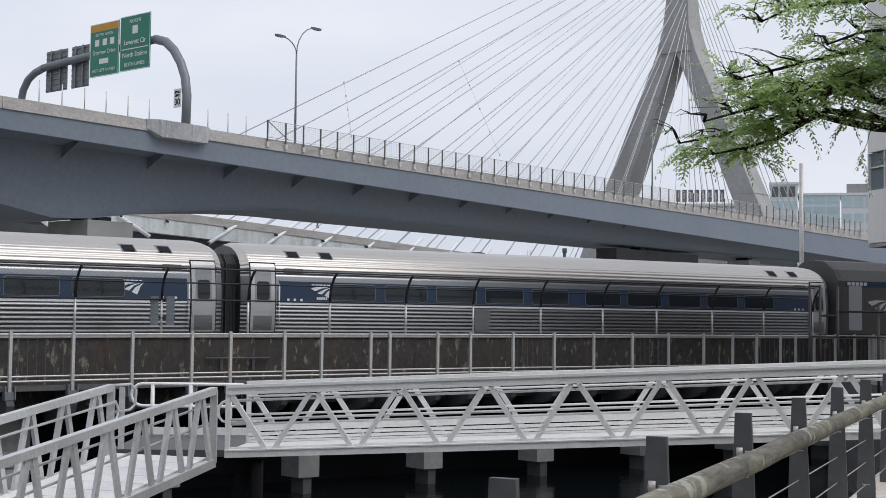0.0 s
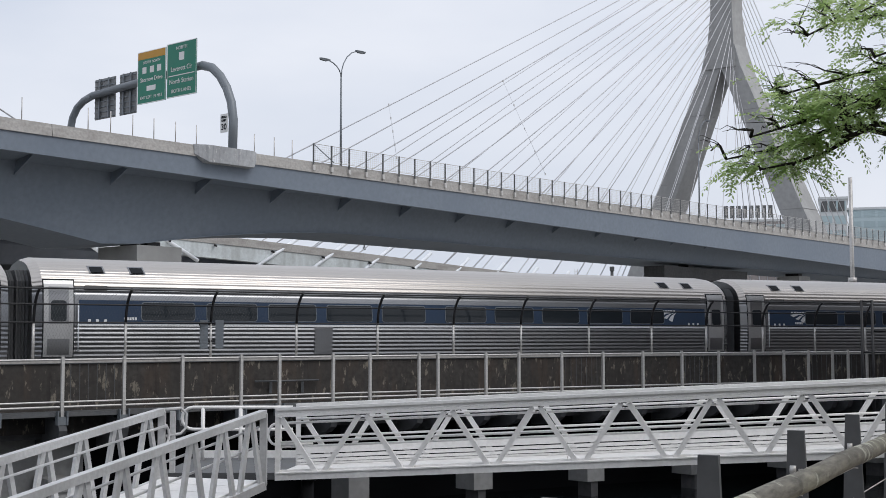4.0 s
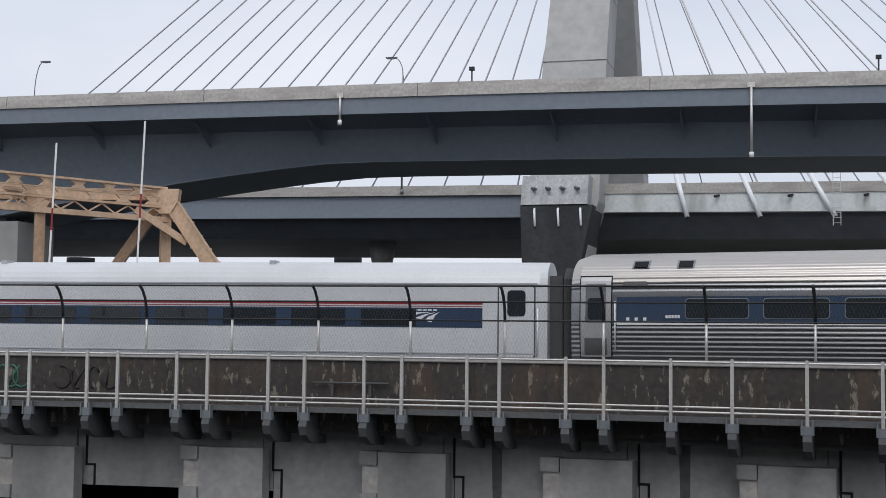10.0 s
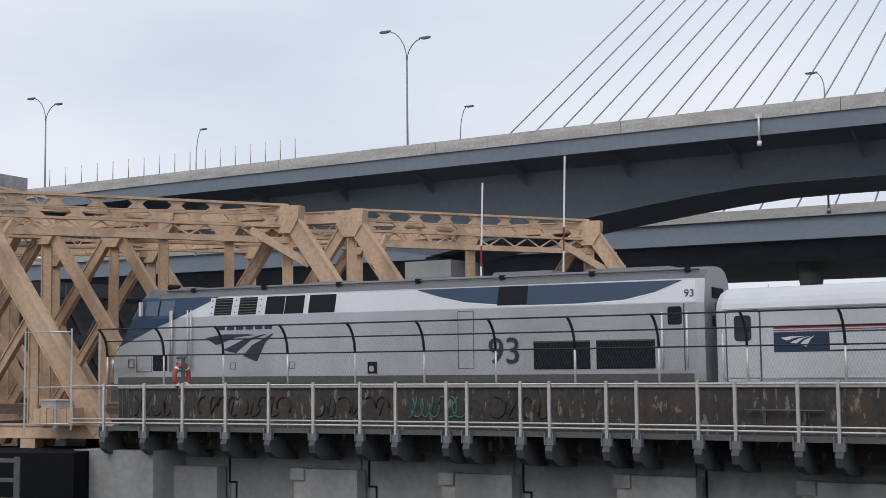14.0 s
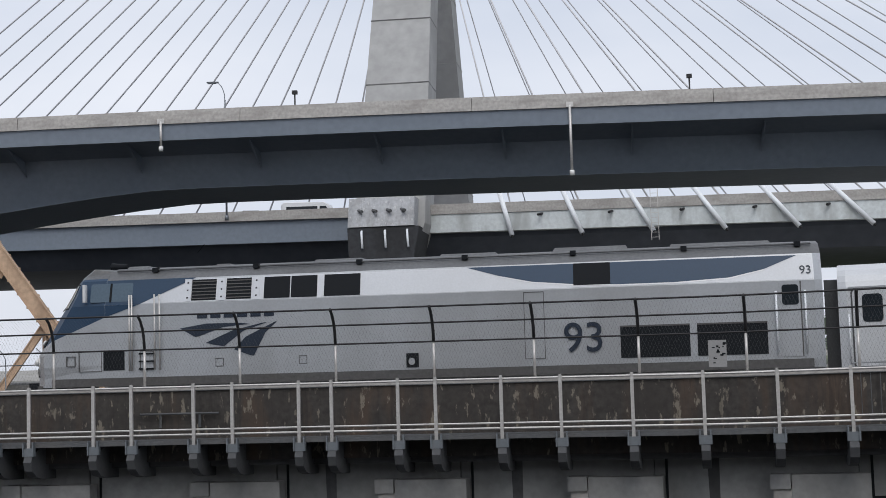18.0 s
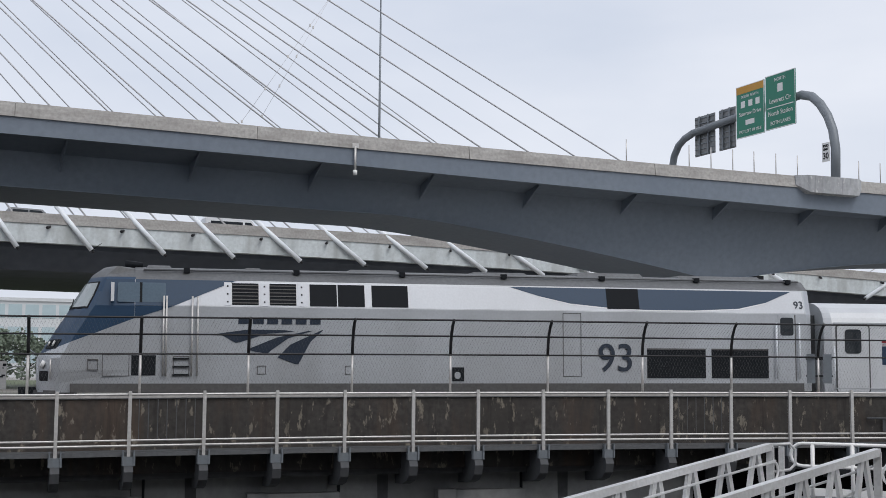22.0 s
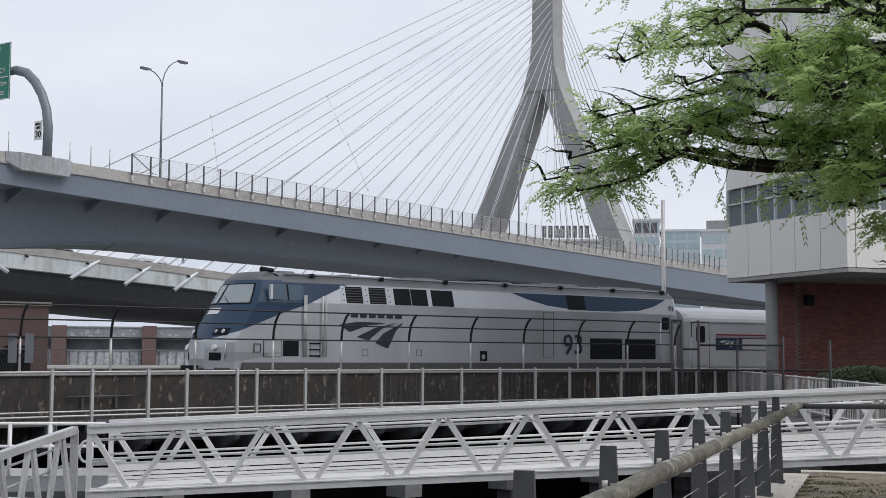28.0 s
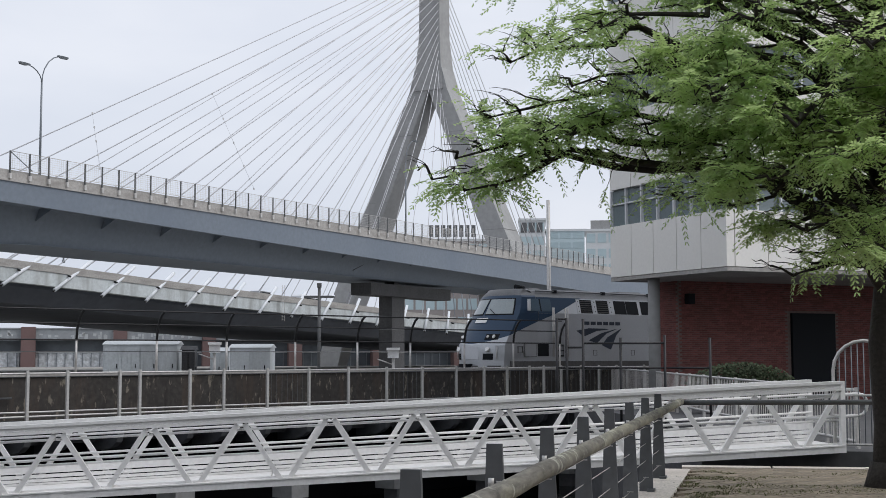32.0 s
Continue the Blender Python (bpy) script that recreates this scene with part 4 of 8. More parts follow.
for k in range(18):
    q, r = V((-63.6, -15.45, 10.5)).lerp(V((-65.4, -8.6, 9.3)), k / 18), V((-63.6, -15.45, 10.5)).lerp(V((-65.4, -8.6, 9.3)), (k + 1) / 18)
    part("lacing", beam(B(), q + V((0, 0, 0.5 * (k % 2))), r + V((0, 0, 0.5 * ((k + 1) % 2))), 0.06, 0.05), OCHRE, cw)
for q in (c0.lerp(c3, 0.2), c1.lerp(c2, 0.5), c1.lerp(c2, 0.9)):
    part("support_leg", beam(B(), q + V((0, 0, -4)), q + V((0, 0, 8.3)), 0.7, 0.7), OCHRE, cw)
# dark machinery trestle behind the truss bridges
trestle = thing("bascule_trestle", "dark sooty steel trestle of the bascule bridge", "trestle")
TR0, TR1 = polar(-118, 76, 0), polar(-93.5, 92, 0)
for z, h in ((6.6, 0.9), (3.4, 0.7), (0.2, 1.0)):
    part("girder", beam(B(), TR0 + V((0, 0, z)), TR1 + V((0, 0, z)), 0.8, h), DARK_STEEL, trestle)
# dark sheet added to fill the darkness seen through the steelwork
part("back_sheeting", beam(B(), TR0.lerp(TR1, 0.0) * 1.06 + V((0, 0, 1.3)), TR1 * 1.06 + V((0, 0, 1.3)), 0.3, 9.6), DARK_STEEL, trestle)
for k in range(12):
    q, r = TR0.lerp(TR1, k / 11), TR0.lerp(TR1, min(1, (k + 1) / 11))
    part("column", beam(B(), q - V((0, 0, 4)), q + V((0, 0, 7)), 0.7, 0.7), DARK_STEEL, trestle)
    part("brace", beam(B(), q + V((0, 0, 0.3)), r + V((0, 0, 6.4)), 0.25, 0.3), DARK_STEEL, trestle)
    part("brace", beam(B(), q + V((0, 0, 6.4)), r + V((0, 0, 0.3)), 0.25, 0.3), DARK_STEEL, trestle)


rp = thing("bridge_pier", "grey round concrete pier with a flared head", "bridge pier", pose(*polar(-65.7, 116, 0)), kind="structure")
part("shaft", tube(B(), [(0, 0, -1), (0, 0, 7.4)], 0.78, 18), CONCRETE, rp)
part("flared_head", tube(B(), [(0, 0, 7.35), (0, 0, 9.7)], 0.8, 18, 1.3), CONCRETE, rp)
for (sa, za), (sb, zb_) in (((25.6, 22.2), (33.6, 34.2)), ((27.3, 22.8), (33.4, 33.8)), ((108.6, 29.0), (111.4, 23.2)), ((129.4, 34.8), (139.9, 24.0))):
    a, b = V((sa, 2.2, za)), V((sb, 3.6, zb_))
    part("cross_tie", tube(B(), [a, b], 0.018, 5), CABLE, cable_bridge)
    for k in range(5):
        q = a.lerp(b, k / 4)
        part("tie_clamp", box(B(), q.x - 0.06, q.x + 0.06, q.y - 0.06, q.y + 0.06, q.z - 0.12, q.z + 0.12), GALV, cable_bridge)


for sl in (2.7, 141.0):
    zt = zb_top(sl)
    for dx in (-0.28, 0.28):
        part("ladder_rail", beam(B(), (sl + dx, -0.55, zt - 3.4), (sl + dx, -0.55, zt + 1.3), 0.05, 0.05), GALV, cable_bridge)
    for k in range(12):
        part("ladder_rung", beam(B(), (sl - 0.28, -0.55, zt - 3.2 + k * 0.38), (sl + 0.28, -0.55, zt - 3.2 + k * 0.38), 0.03, 0.03), GALV, cable_bridge)


def words(name, text, size, mat, parent, m, bold=0.0, align="CENTER"):
    """Flat lettering with a little thickness."""
    cu = bpy.data.curves.new(name, "FONT")
    cu.body, cu.size, cu.align_x, cu.align_y, cu.extrude, cu.offset = text, size, align, "CENTER", 0.006, bold
    tmp = new(name, cu)
    me = bpy.data.meshes.new_from_object(tmp.evaluated_get(bpy.context.evaluated_depsgraph_get()))
    bpy.data.objects.remove(tmp)
    me.materials.clear()
    me.materials.append(mat)
    ob = new(name, me)
    ob.parent, ob.matrix_basis = parent, m
    return ob


# ---- road sign gantry on the girder bridge ----
GX = 55.4
gantry = thing("sign_gantry", "grey tubular road sign gantry arching over the bridge", "sign gantry", GB @ pose(GX, 0, 0))
part("post", tube(B(), [(0, 0.2, 13.6), (0, 0.14, 16.0), (0, 0.36, 17.2), (0, 0.83, 18.2), (0, 1.53, 19.1), (0, 2.35, 19.75), (0, 3.4, 20.05)], 0.3, 12), POLE, gantry)
part("crossbeam", tube(B(), [(0, 3.4, 20.05), (0, 10.3, 19.8), (0, 15.9, 19.55)], 0.27, 12), POLE, gantry)
part("post", tube(B(), [(0, 15.9, 19.55), (0, 17.0, 19.3), (0, 17.8, 18.9), (0, 18.4, 18.2), (0, 18.7, 17.2), (0, 18.7, 12.6)], 0.27, 12), POLE, gantry)
SIGN_TURN = pose(0, 0, 0, 90, 0, -90)      # lettering upright, read from along the bridge


def sign_panel(y0, y1, z0, z1, yellow):
    sp = thing("road_sign", "green highway guide sign with white lettering", "road sign", GB @ pose(GX, 0, 0), "guide signs on the gantry")
    part("panel", box(B(), -0.4, -0.34, y0, y1, z0, z1), GREEN_SIGN, sp)
    for a, b, c, d in ((y0, y1, z1 - 0.05, z1), (y0, y1, z0, z0 + 0.05), (y0, y0 + 0.05, z0, z1), (y1 - 0.05, y1, z0, z1)):
        part("border", box(B(), -0.406, -0.4, a, b, c, d), WHITE, sp)
    if yellow:
        part("yellow_header", box(B(), -0.41, -0.402, y0 + 0.05, y1 - 0.05, z1 - 0.55, z1 - 0.05), YELLOW_SIGN, sp, "yellow header strip")
    part("bracket", box(B(), -0.36, -0.1, (y0 + y1) / 2 - 0.1, (y0 + y1) / 2 + 0.1, z0 + 0.2, z1 - 0.2), SIGN_BACK, sp)
    return sp


def put_words(sp, text, y, z, size, mat=None):
    words("lettering", text, size, mat or WHITE, sp, pose(-0.412, y, z) @ SIGN_TURN)


right = sign_panel(3.5, 6.65, 18.15, 21.85, False)
for text, z, size in (("NORTH", 21.45, 0.34), ("Leverett Cir", 20.05, 0.46), ("North Station", 19.2, 0.46), ("BOTH LANES", 18.55, 0.36)):
    put_words(right, text, 5.07, z, size)
part("rule", box(B(), -0.408, -0.4, 3.7, 6.45, 19.58, 19.64), WHITE, right)
part("route_shield", box(B(), -0.408, -0.4, 4.8, 5.35, 20.6, 21.15), WHITE, right)
left = sign_panel(6.8, 9.95, 18.1, 21.75, True)
for text, z, size in (("SOUTH  NORTH", 20.95, 0.26), ("Storrow Drive", 19.75, 0.42), ("EXIT LEFT 1/4 MILE", 18.5, 0.3)):
    put_words(left, text, 8.37, z, size)
for y in (7.3, 8.1, 8.95):
    part("route_shield", box(B(), -0.408, -0.4, y, y + 0.45, 20.2, 20.65), WHITE, left)
part("exit_plate", box(B(), -0.408, -0.4, 7.9, 8.9, 18.95, 19.3), WHITE, left)
for y0, y1 in ((11.1, 13.05), (13.6, 16.1)):
    sb = thing("road_sign", "dark ribbed back of a highway sign", "road sign", GB @ pose(GX, 0, 0), "guide signs on the gantry")
    part("panel", box(B(), 0.34, 0.4, y0, y1, 17.8, 20.75), SIGN_BACK, sb)
    for k in range(8):
        z = 17.9 + k * 0.38
        part("stiffener", box(B(), 0.28, 0.34, y0 + 0.04, y1 - 0.04, z, z + 0.08), POLE, sb)
    for f in (0.28, 0.72):
        part("upright", box(B(), 0.2, 0.28, y0 + (y1 - y0) * f - 0.06, y0 + (y1 - y0) * f + 0.06, 17.8, 20.75), POLE, sb)
sl = thing("speed_limit_sign", "white speed limit sign on the gantry post", "road sign", GB @ pose(GX, 0, 0))
part("plate", box(B(), -0.39, -0.36, 0.25, 0.97, 15.2, 16.42), WHITE, sl)
for text, z, size in (("SPEED", 16.2, 0.2), ("LIMIT", 15.98, 0.2), ("30", 15.55, 0.55)):
    words("lettering", text, size, BLACK, sl, pose(-0.396, 0.61, z) @ SIGN_TURN, 0.01)

# small lamps that look over the far parapet, and clutter on the bridges
for az, y, tall in ((-80.4, 38.5, 11.4), (-91.8, 38.5, 12.6), (-64.9, 38.5, 12.0), (-27.0, 38.5, 8.4), (-3.4, 38.5, 9.0)):
    x = on_bridge(az, y)
    street_lamp(x, y, 13.2 if az < -10 else 12.0, tall, (1,) if az < -70 else (-1,))
for az in (-61.9, -44.8):
    x = on_bridge(az, W - 0.3)
    mk = thing("roadside_marker", "short dark post with a lamp head on the parapet", "post", GB @ pose(x, W - 0.3, gb_top(x)), "parapet markers")
    part("post", tube(B(), [(0, 0, -0.1), (0, 0, 3.6)], 0.05, 6), BLACK_STEEL, mk)
    part("head", box(B(), -0.16, 0.16, -0.12, 0.12, 3.55, 3.78), BLACK_STEEL, mk)

# ---- landing, gangway and ramp ----
def rail_loop(bm, a, b, zlo, zhi, r=0.03):
    """A rounded handrail loop between two places."""
    a, b = V(a), V(b)
    d = (b - a).normalized()
    q = (zhi - zlo) / 2
    up = V((0, 0, 1))
    mid = up * ((zhi + zlo) / 2)
    pts = []
    for k in range(7):
        t = math.pi / 2 + math.pi * k / 6
        pts.append(a + mid + d * (q * math.cos(t)) * 0.8 + up * (q * math.sin(t)))
    pts = [b + up * zhi] + pts + [b + up * zlo]
    return tube(bm, pts, r, 8)


GA, GZ = polar(-7.05, 23.3, -0.725), polar(29.2, 24.4, -0.01)
gang = thing("gangway", "mill-finish aluminium truss gangway over the water", "gangway")
gd = (GZ - GA).normalized()
gn = V((-gd.y, gd.x, 0)).normalized()
UPZ = V((0, 0, 1))
GH, GW, GN = 1.225, 1.55, 10
for off, far in ((0.0, False), (GW, True)):
    o = gn * off
    part("bottom_chord", beam(B(), GA + o + UPZ * 0.055, GZ + o + UPZ * 0.055, 0.1, 0.11), ALU, gang)
    part("chord_lip", beam(B(), GA + o + UPZ * 0.122, GZ + o + UPZ * 0.122, 0.14, 0.022), ALU, gang)
    part("top_rail", beam(B(), GA + o + UPZ * (GH - 0.005), GZ + o + UPZ * (GH - 0.005), 0.15, 0.05), ALU, gang)
    part("rail_web", beam(B(), GA + o + UPZ * (GH - 0.06), GZ + o + UPZ * (GH - 0.06), 0.07, 0.06), ALU, gang)
    part("rail_cap", beam(B(), GA + o + UPZ * (GH - 0.12), GZ + o + UPZ * (GH - 0.12), 0.13, 0.05), ALU, gang)
    for e in (GA, GZ):
        part("end_post", beam(B(), e + o + UPZ * 0.0, e + o + UPZ * (GH + 0.02), 0.085, 0.085), ALU, gang)
    inn = gn * (0.1 if not far else -0.1)
    for z in (0.97, 0.64, 0.56):
        part("handrail", tube(B(), [GA + o + inn + UPZ * z, GZ + o + inn + UPZ * z], 0.021, 8), ALU, gang)
    for k in range(GN):
        a, b, c = GA.lerp(GZ, (k + 0.04) / GN), GA.lerp(GZ, (k + 0.46) / GN), GA.lerp(GZ, (k + 0.54) / GN)
        d = GA.lerp(GZ, (k + 0.96) / GN)
        part("diagonal", beam(B(), a + o + UPZ * (GH - 0.16), b + o + UPZ * 0.1, 0.07, 0.085), ALU, gang)
        part("diagonal", beam(B(), c + o + UPZ * 0.1, d + o + UPZ * (GH - 0.16), 0.07, 0.085), ALU, gang)
    kp = gn * (0.075 if not far else -0.075)
    for zc, hh, tt in ((0.15, 0.04, 0.04),) if not far else ((0.15, 0.035, 0.03), (0.205, 0.05, 0.05), (0.28, 0.06, 0.04), (0.395, 0.125, 0.03)):
        part("kick_plate", beam(B(), GA + o + kp + UPZ * zc, GZ + o + kp + UPZ * zc, tt, hh), ALU, gang)
    # rail stanchions that carry the handrails, and weld plates at the nodes
    for k in range(GN + 1):
        e = GA.lerp(GZ, min(0.995, max(0.005, k / GN)))
        part("node_plate", beam(B(), e + o - gd * 0.11 + UPZ * 0.066, e + o + gd * 0.11 + UPZ * 0.066, 0.115, 0.13), ALU, gang)
        part("rail_bracket", beam(B(), e + o + UPZ * 0.985, e + o + inn + UPZ * 0.965, 0.04, 0.03), GALV, gang)
for k in range(9):
    y0, y1 = 0.06 + k * 0.16, 0.06 + k * 0.16 + 0.142
    for i in range(3):
        a, b = GA.lerp(GZ, i / 3 + 0.0005), GA.lerp(GZ, (i + 1) / 3 - 0.0005)
        part("deck_plank", sweep(B(), [[p + gn * y0 + UPZ * 0.09, p + gn * y1 + UPZ * 0.09, p + gn * y1 + UPZ * 0.125, p + gn * y0 + UPZ * 0.125] for p in (a, b)]), ALU, gang)
for k in range(31):
    e = GA.lerp(GZ, 0.004 + 0.992 * k / 30)
    part("floor_beam", beam(B(), e + gn * 0.05 + UPZ * 0.04, e + gn * (GW - 0.05) + UPZ * 0.04, 0.05, 0.09), ALU, gang)
part("end_loop", rail_loop(B(), GZ + gd * 0.35 + gn * 0.1, GZ + gn * 0.1 - gd * 0.6, 0.62, 1.0), ALU, gang)
part("end_loop", rail_loop(B(), GA - gd * 0.05 + gn * 0.1, GA + gn * 0.1 + gd * 0.6, 0.6, 0.97, 0.024), ALU, gang)

# landing where gangway and ramp meet
rd = V((math.sin(radians(-160)), math.cos(radians(-160)), 0))
rn = V((-rd.y, rd.x, 0)).normalized()
if rn.dot(V((-1, 0, 0))) < 0:
    rn = -rn
RA = polar(-7.65, 23.0, -0.78)
landing = thing("landing_platform", "small dark timber landing on piles", "landing", pose(*(RA + rn * 1.0 - rd * 1.0)), kind="structure")
part("deck", box(B(), -1.3, 1.2, -0.5, 2.6, 0.02, 0.14), POST_STEEL, landing)
part("beam", box(B(), -1.25, 1.15, -0.45, -0.2, -0.28, 0.02), SHADE_BLACK, landing)
part("beam", box(B(), -1.25, 1.15, 2.1, 2.35, -0.28, 0.02), SHADE_BLACK, landing)
for x in (-1.0, 0.95):
    for y in (-0.3, 2.3):
        part("pile", tube(B(), [(x, y, -0.28), (x, y, -4)], 0.16, 10), SHADE_BLACK, landing)
lr = thing("landing_rail", "rounded galvanised pipe rail round the landing", "railing")
LY = 26.2
corner = [(-4.9 - 0.22 * math.sin(k * math.pi / 8), LY, 0.165 - 0.215 * math.cos(k * math.pi / 8)) for k in range(9)]
part("rail_loop", tube(B(), [(-2.95, LY, -0.05)] + corner + [(-2.95, LY, 0.38)], 0.032, 8), ALU, lr)
for x in (-4.71, -3.97, -3.2):
    part("upright", tube(B(), [(x, LY, -0.7), (x, LY, 0.37)], 0.04, 8), ALU, lr)
part("toe_board", box(B(), -4.88, -2.6, LY - 0.02, LY + 0.03, -0.6, -0.46), ALU, lr)

# ramp to the float, falling towards the shore
RL, RS, RW, RH = 15.0, 0.115, 2.0, 1.22
ramp = thing("boat_ramp", "sloping aluminium truss ramp to a float", "ramp")
RE = RA + rd * RL - UPZ * (RS * RL)
for off, inn in ((0.0, 0.1), (RW, -0.1)):
    o = rn * off
    part("top_rail", beam(B(), RA + o + UPZ * RH, RE + o + UPZ * RH, 0.13, 0.12), ALU_DULL, ramp)
    part("bottom_chord", beam(B(), RA + o, RE + o, 0.12, 0.14), ALU_DULL, ramp)
    part("end_post", beam(B(), RA + o, RA + o + UPZ * RH, 0.12, 0.12), ALU_DULL, ramp)
    if off:
        far_end = RA + o
        part("end_rail", tube(B(), [far_end + UPZ * (RH + 0.03), far_end - rd * 0.3 - rn * 0.2 + UPZ * (RH + 0.05), far_end - rd * 0.38 - rn * 0.26 + UPZ * (RH - 0.05), far_end - rd * 0.38 - rn * 0.26 + UPZ * (RH - 0.3), far_end - rd * 0.3 - rn * 0.2 + UPZ * (RH - 0.4), far_end + UPZ * (RH - 0.44)], 0.026, 8), ALU_DULL, ramp)
        part("end_post", beam(B(), far_end - rd * 0.2 - rn * 0.1, far_end - rd * 0.2 - rn * 0.1 + UPZ * RH, 0.09, 0.09), ALU_DULL, ramp)
        part("end_loop", rail_loop(B(), RA + o + rn * inn + rd * 0.05 - UPZ * 0.02, RA + o + rn * inn + rd * 0.6 - UPZ * 0.07, 0.66, 0.98, 0.024), ALU_DULL, ramp)
    for z in (0.66, 0.98):
        part("handrail", tube(B(), [RA + o + rn * inn + UPZ * z, RE + o + rn * inn + UPZ * z], 0.022, 8), ALU_DULL, ramp)
    n = 16
    for k in range(n):
        a, b, c = RA.lerp(RE, (k + 0.12) / n), RA.lerp(RE, (k + 0.5) / n), RA.lerp(RE, (k + 0.88) / n)
        part("brace", beam(B(), a + o + UPZ * 0.05, b + o - rd * 0.06 + UPZ * (RH - 0.05), 0.06, 0.1), ALU_DULL, ramp)
        part("brace", beam(B(), c + o + UPZ * 0.05, b + o + rd * 0.06 + UPZ * (RH - 0.05), 0.06, 0.1), ALU_DULL, ramp)
for k in range(30):
    a, b = RA.lerp(RE, (k + 0.02) / 30), RA.lerp(RE, (k + 0.98) / 30)
    part("deck_plate", sweep(B(), [[p + rn * 0.1 + UPZ * 0.05, p + rn * (RW - 0.1) + UPZ * 0.05, p + rn * (RW - 0.1) + UPZ * 0.09, p + rn * 0.1 + UPZ * 0.09] for p in (a, b)]), ALU, ramp)
fl = thing("float", "low timber float at the foot of the ramp", "float", pose(*(RE + rd * 1.5 + rn * 0.7 - UPZ * 0.15), 0, 0, -70))
part("pontoon", box(B(), -2.5, 2.5, -3, 3, -1.1, -0.1), POST_STEEL, fl)
for k in range(17):
    part("plank", box(B(), -2.48 + k * 0.295, -2.22 + k * 0.295, -3, 3, -0.1, -0.04), RAIL_WOOD, fl)

# ---- promenade, coping and railing ----
PZ = 0.2
HR0, HR1, HR2 = V((-0.18, 2.2, 1.07)), V((6.85, 16.41, 1.07)), V((12.5, 14.7, 1.07))
hd1 = (HR1 - HR0).normalized()
ho = V((-hd1.y, hd1.x, 0))
edge = lambda p, d: V((p.x, p.y, 0)) + ho * d
pr = B()
q1 = V((6.93, 16.63, 0))
ring = [edge(HR0, 0.3) - hd1 * 6, q1, V((9.09, 15.73, 0)), V((13.5, 15.4, 0)), V((30, 24, 0)), V((60, 20, 0)), V((60, -40, 0)), V((-3, -40, 0)), V((-3.2, -4, 0))]
a = [pr.verts.new((p.x, p.y, PZ - 0.02)) for p in ring]
b = [pr.verts.new((p.x, p.y, -5)) for p in ring]
pr.faces.new(a)
for k in range(len(a)):
    pr.faces.new((a[k], b[k], b[(k + 1) % len(a)], a[(k + 1) % len(a)]))
bmesh.ops.recalc_face_normals(pr, faces=pr.faces)
promenade = tagged(part("promenade", pr, PAVING_BED), "brown brick-paved waterside promenade", "pavement", kind="structure")
for k in range(9):
    a, b = edge(HR0, 0.3) + hd1 * (k * 1.75) + UPZ * PZ, edge(HR0, 0.3) + hd1 * (k * 1.75 + 1.735) + UPZ * PZ
    part("coping_stone", sweep(B(), [[p + ho * 0.06 - UPZ * 0.3, p - ho * 0.42 - UPZ * 0.3, p - ho * 0.42 + UPZ * 0.012, p + ho * 0.06 + UPZ * 0.012] for p in (a, b)]), GRANITE, promenade, "rough granite coping stone")
for p, q in ((q1 + V((0.02, 0.0, 0)), V((8.0, 16.185, 0))), (V((8.03, 16.172, 0)), V((9.09, 15.73, 0))), (V((9.12, 15.727, 0)), V((13.4, 15.4, 0)))):
    part("coping_stone", beam(B(), p + UPZ * (PZ - 0.12), q + UPZ * (PZ - 0.12), 0.3, 0.28), GRANITE, promenade, "rough granite coping stone")
rail = thing("promenade_railing", "lichen-covered round timber handrail on steel posts", "railing")
RAIL_L = (HR1 - HR0).length
hp = [V((RAIL_L * k / 60, noise.noise(V((k * 0.3, 0, 0))) * 0.006, noise.noise(V((0, k * 0.3, 0))) * 0.006)) for k in range(61)]
hrail = part("handrail", tube(B(), hp, 0.047, 16), RAIL_WOOD, rail, "lichen-covered timber handrail")
hrail.matrix_basis = Matrix.Translation(HR0) @ pose(0, 0, 0, 0, 0, math.degrees(math.atan2(hd1.y, hd1.x)))
part("handrail", tube(B(), [HR1 - UPZ * 0.01, HR1.lerp(HR2, 0.5), HR2], 0.035, 10), POST_STEEL, rail, "slim dark steel rail")
for k in range(9):
    c = V((0.31, 3.74, 0)) + V((0.713, 1.42, 0)) * ( k)
    ang = math.degrees(math.atan2(hd1.y, hd1.x))
    m = Matrix.Translation(c) @ pose(0, 0, 0, 0, 0, ang)
    if k == 0:
        bm = B()
        sweep(bm, [[(-0.014, -w, z), (0.014, -w, z), (0.014, w, z), (-0.014, w, z)] for z, w in ((-0.1, 0.075), (0.35, 0.073), (1.215, 0.04))])
        sweep(bm, [[(-0.09, -0.09, z), (0.09, -0.09, z), (0.09, -0.012, z), (-0.09, -0.012, z)] for z in (0.1, 0.24)])
        p0 = part("post", bm, POST_STEEL, rail)
        bm = B()
        tube(bm, [(0, -0.01, 1.02), (0, -0.2, 1.02)], 0.018, 8)
        tube(bm, [(0, 0.0, 1.02), (0, 0.03, 1.02)], 0.03, 8)
        s0 = part("rail_bracket", bm, GALV, rail)
        p0.matrix_basis = s0.matrix_basis = m
        p0b = m
    else:
        share("post", p0, rail, m)
        share("rail_bracket", s0, rail, m)
        if k > 0:
            for z in (0.36, 0.54, 0.72, 0.9):
                u = V((0.31, 3.74, z)) + V((0.713, 1.42, 0)) * ( (k - 1))
                v = V((0.31, 3.74, z)) + V((0.713, 1.42, 0)) * ( k)
                part("wire", tube(B(), [u, v], 0.004, 5), GALV, rail)
                if z in (0.36, 0.9):
                    part("bolt", tube(B(), [v - ho * 0.03, v + ho * 0.03], 0.016, 6), GALV, rail)
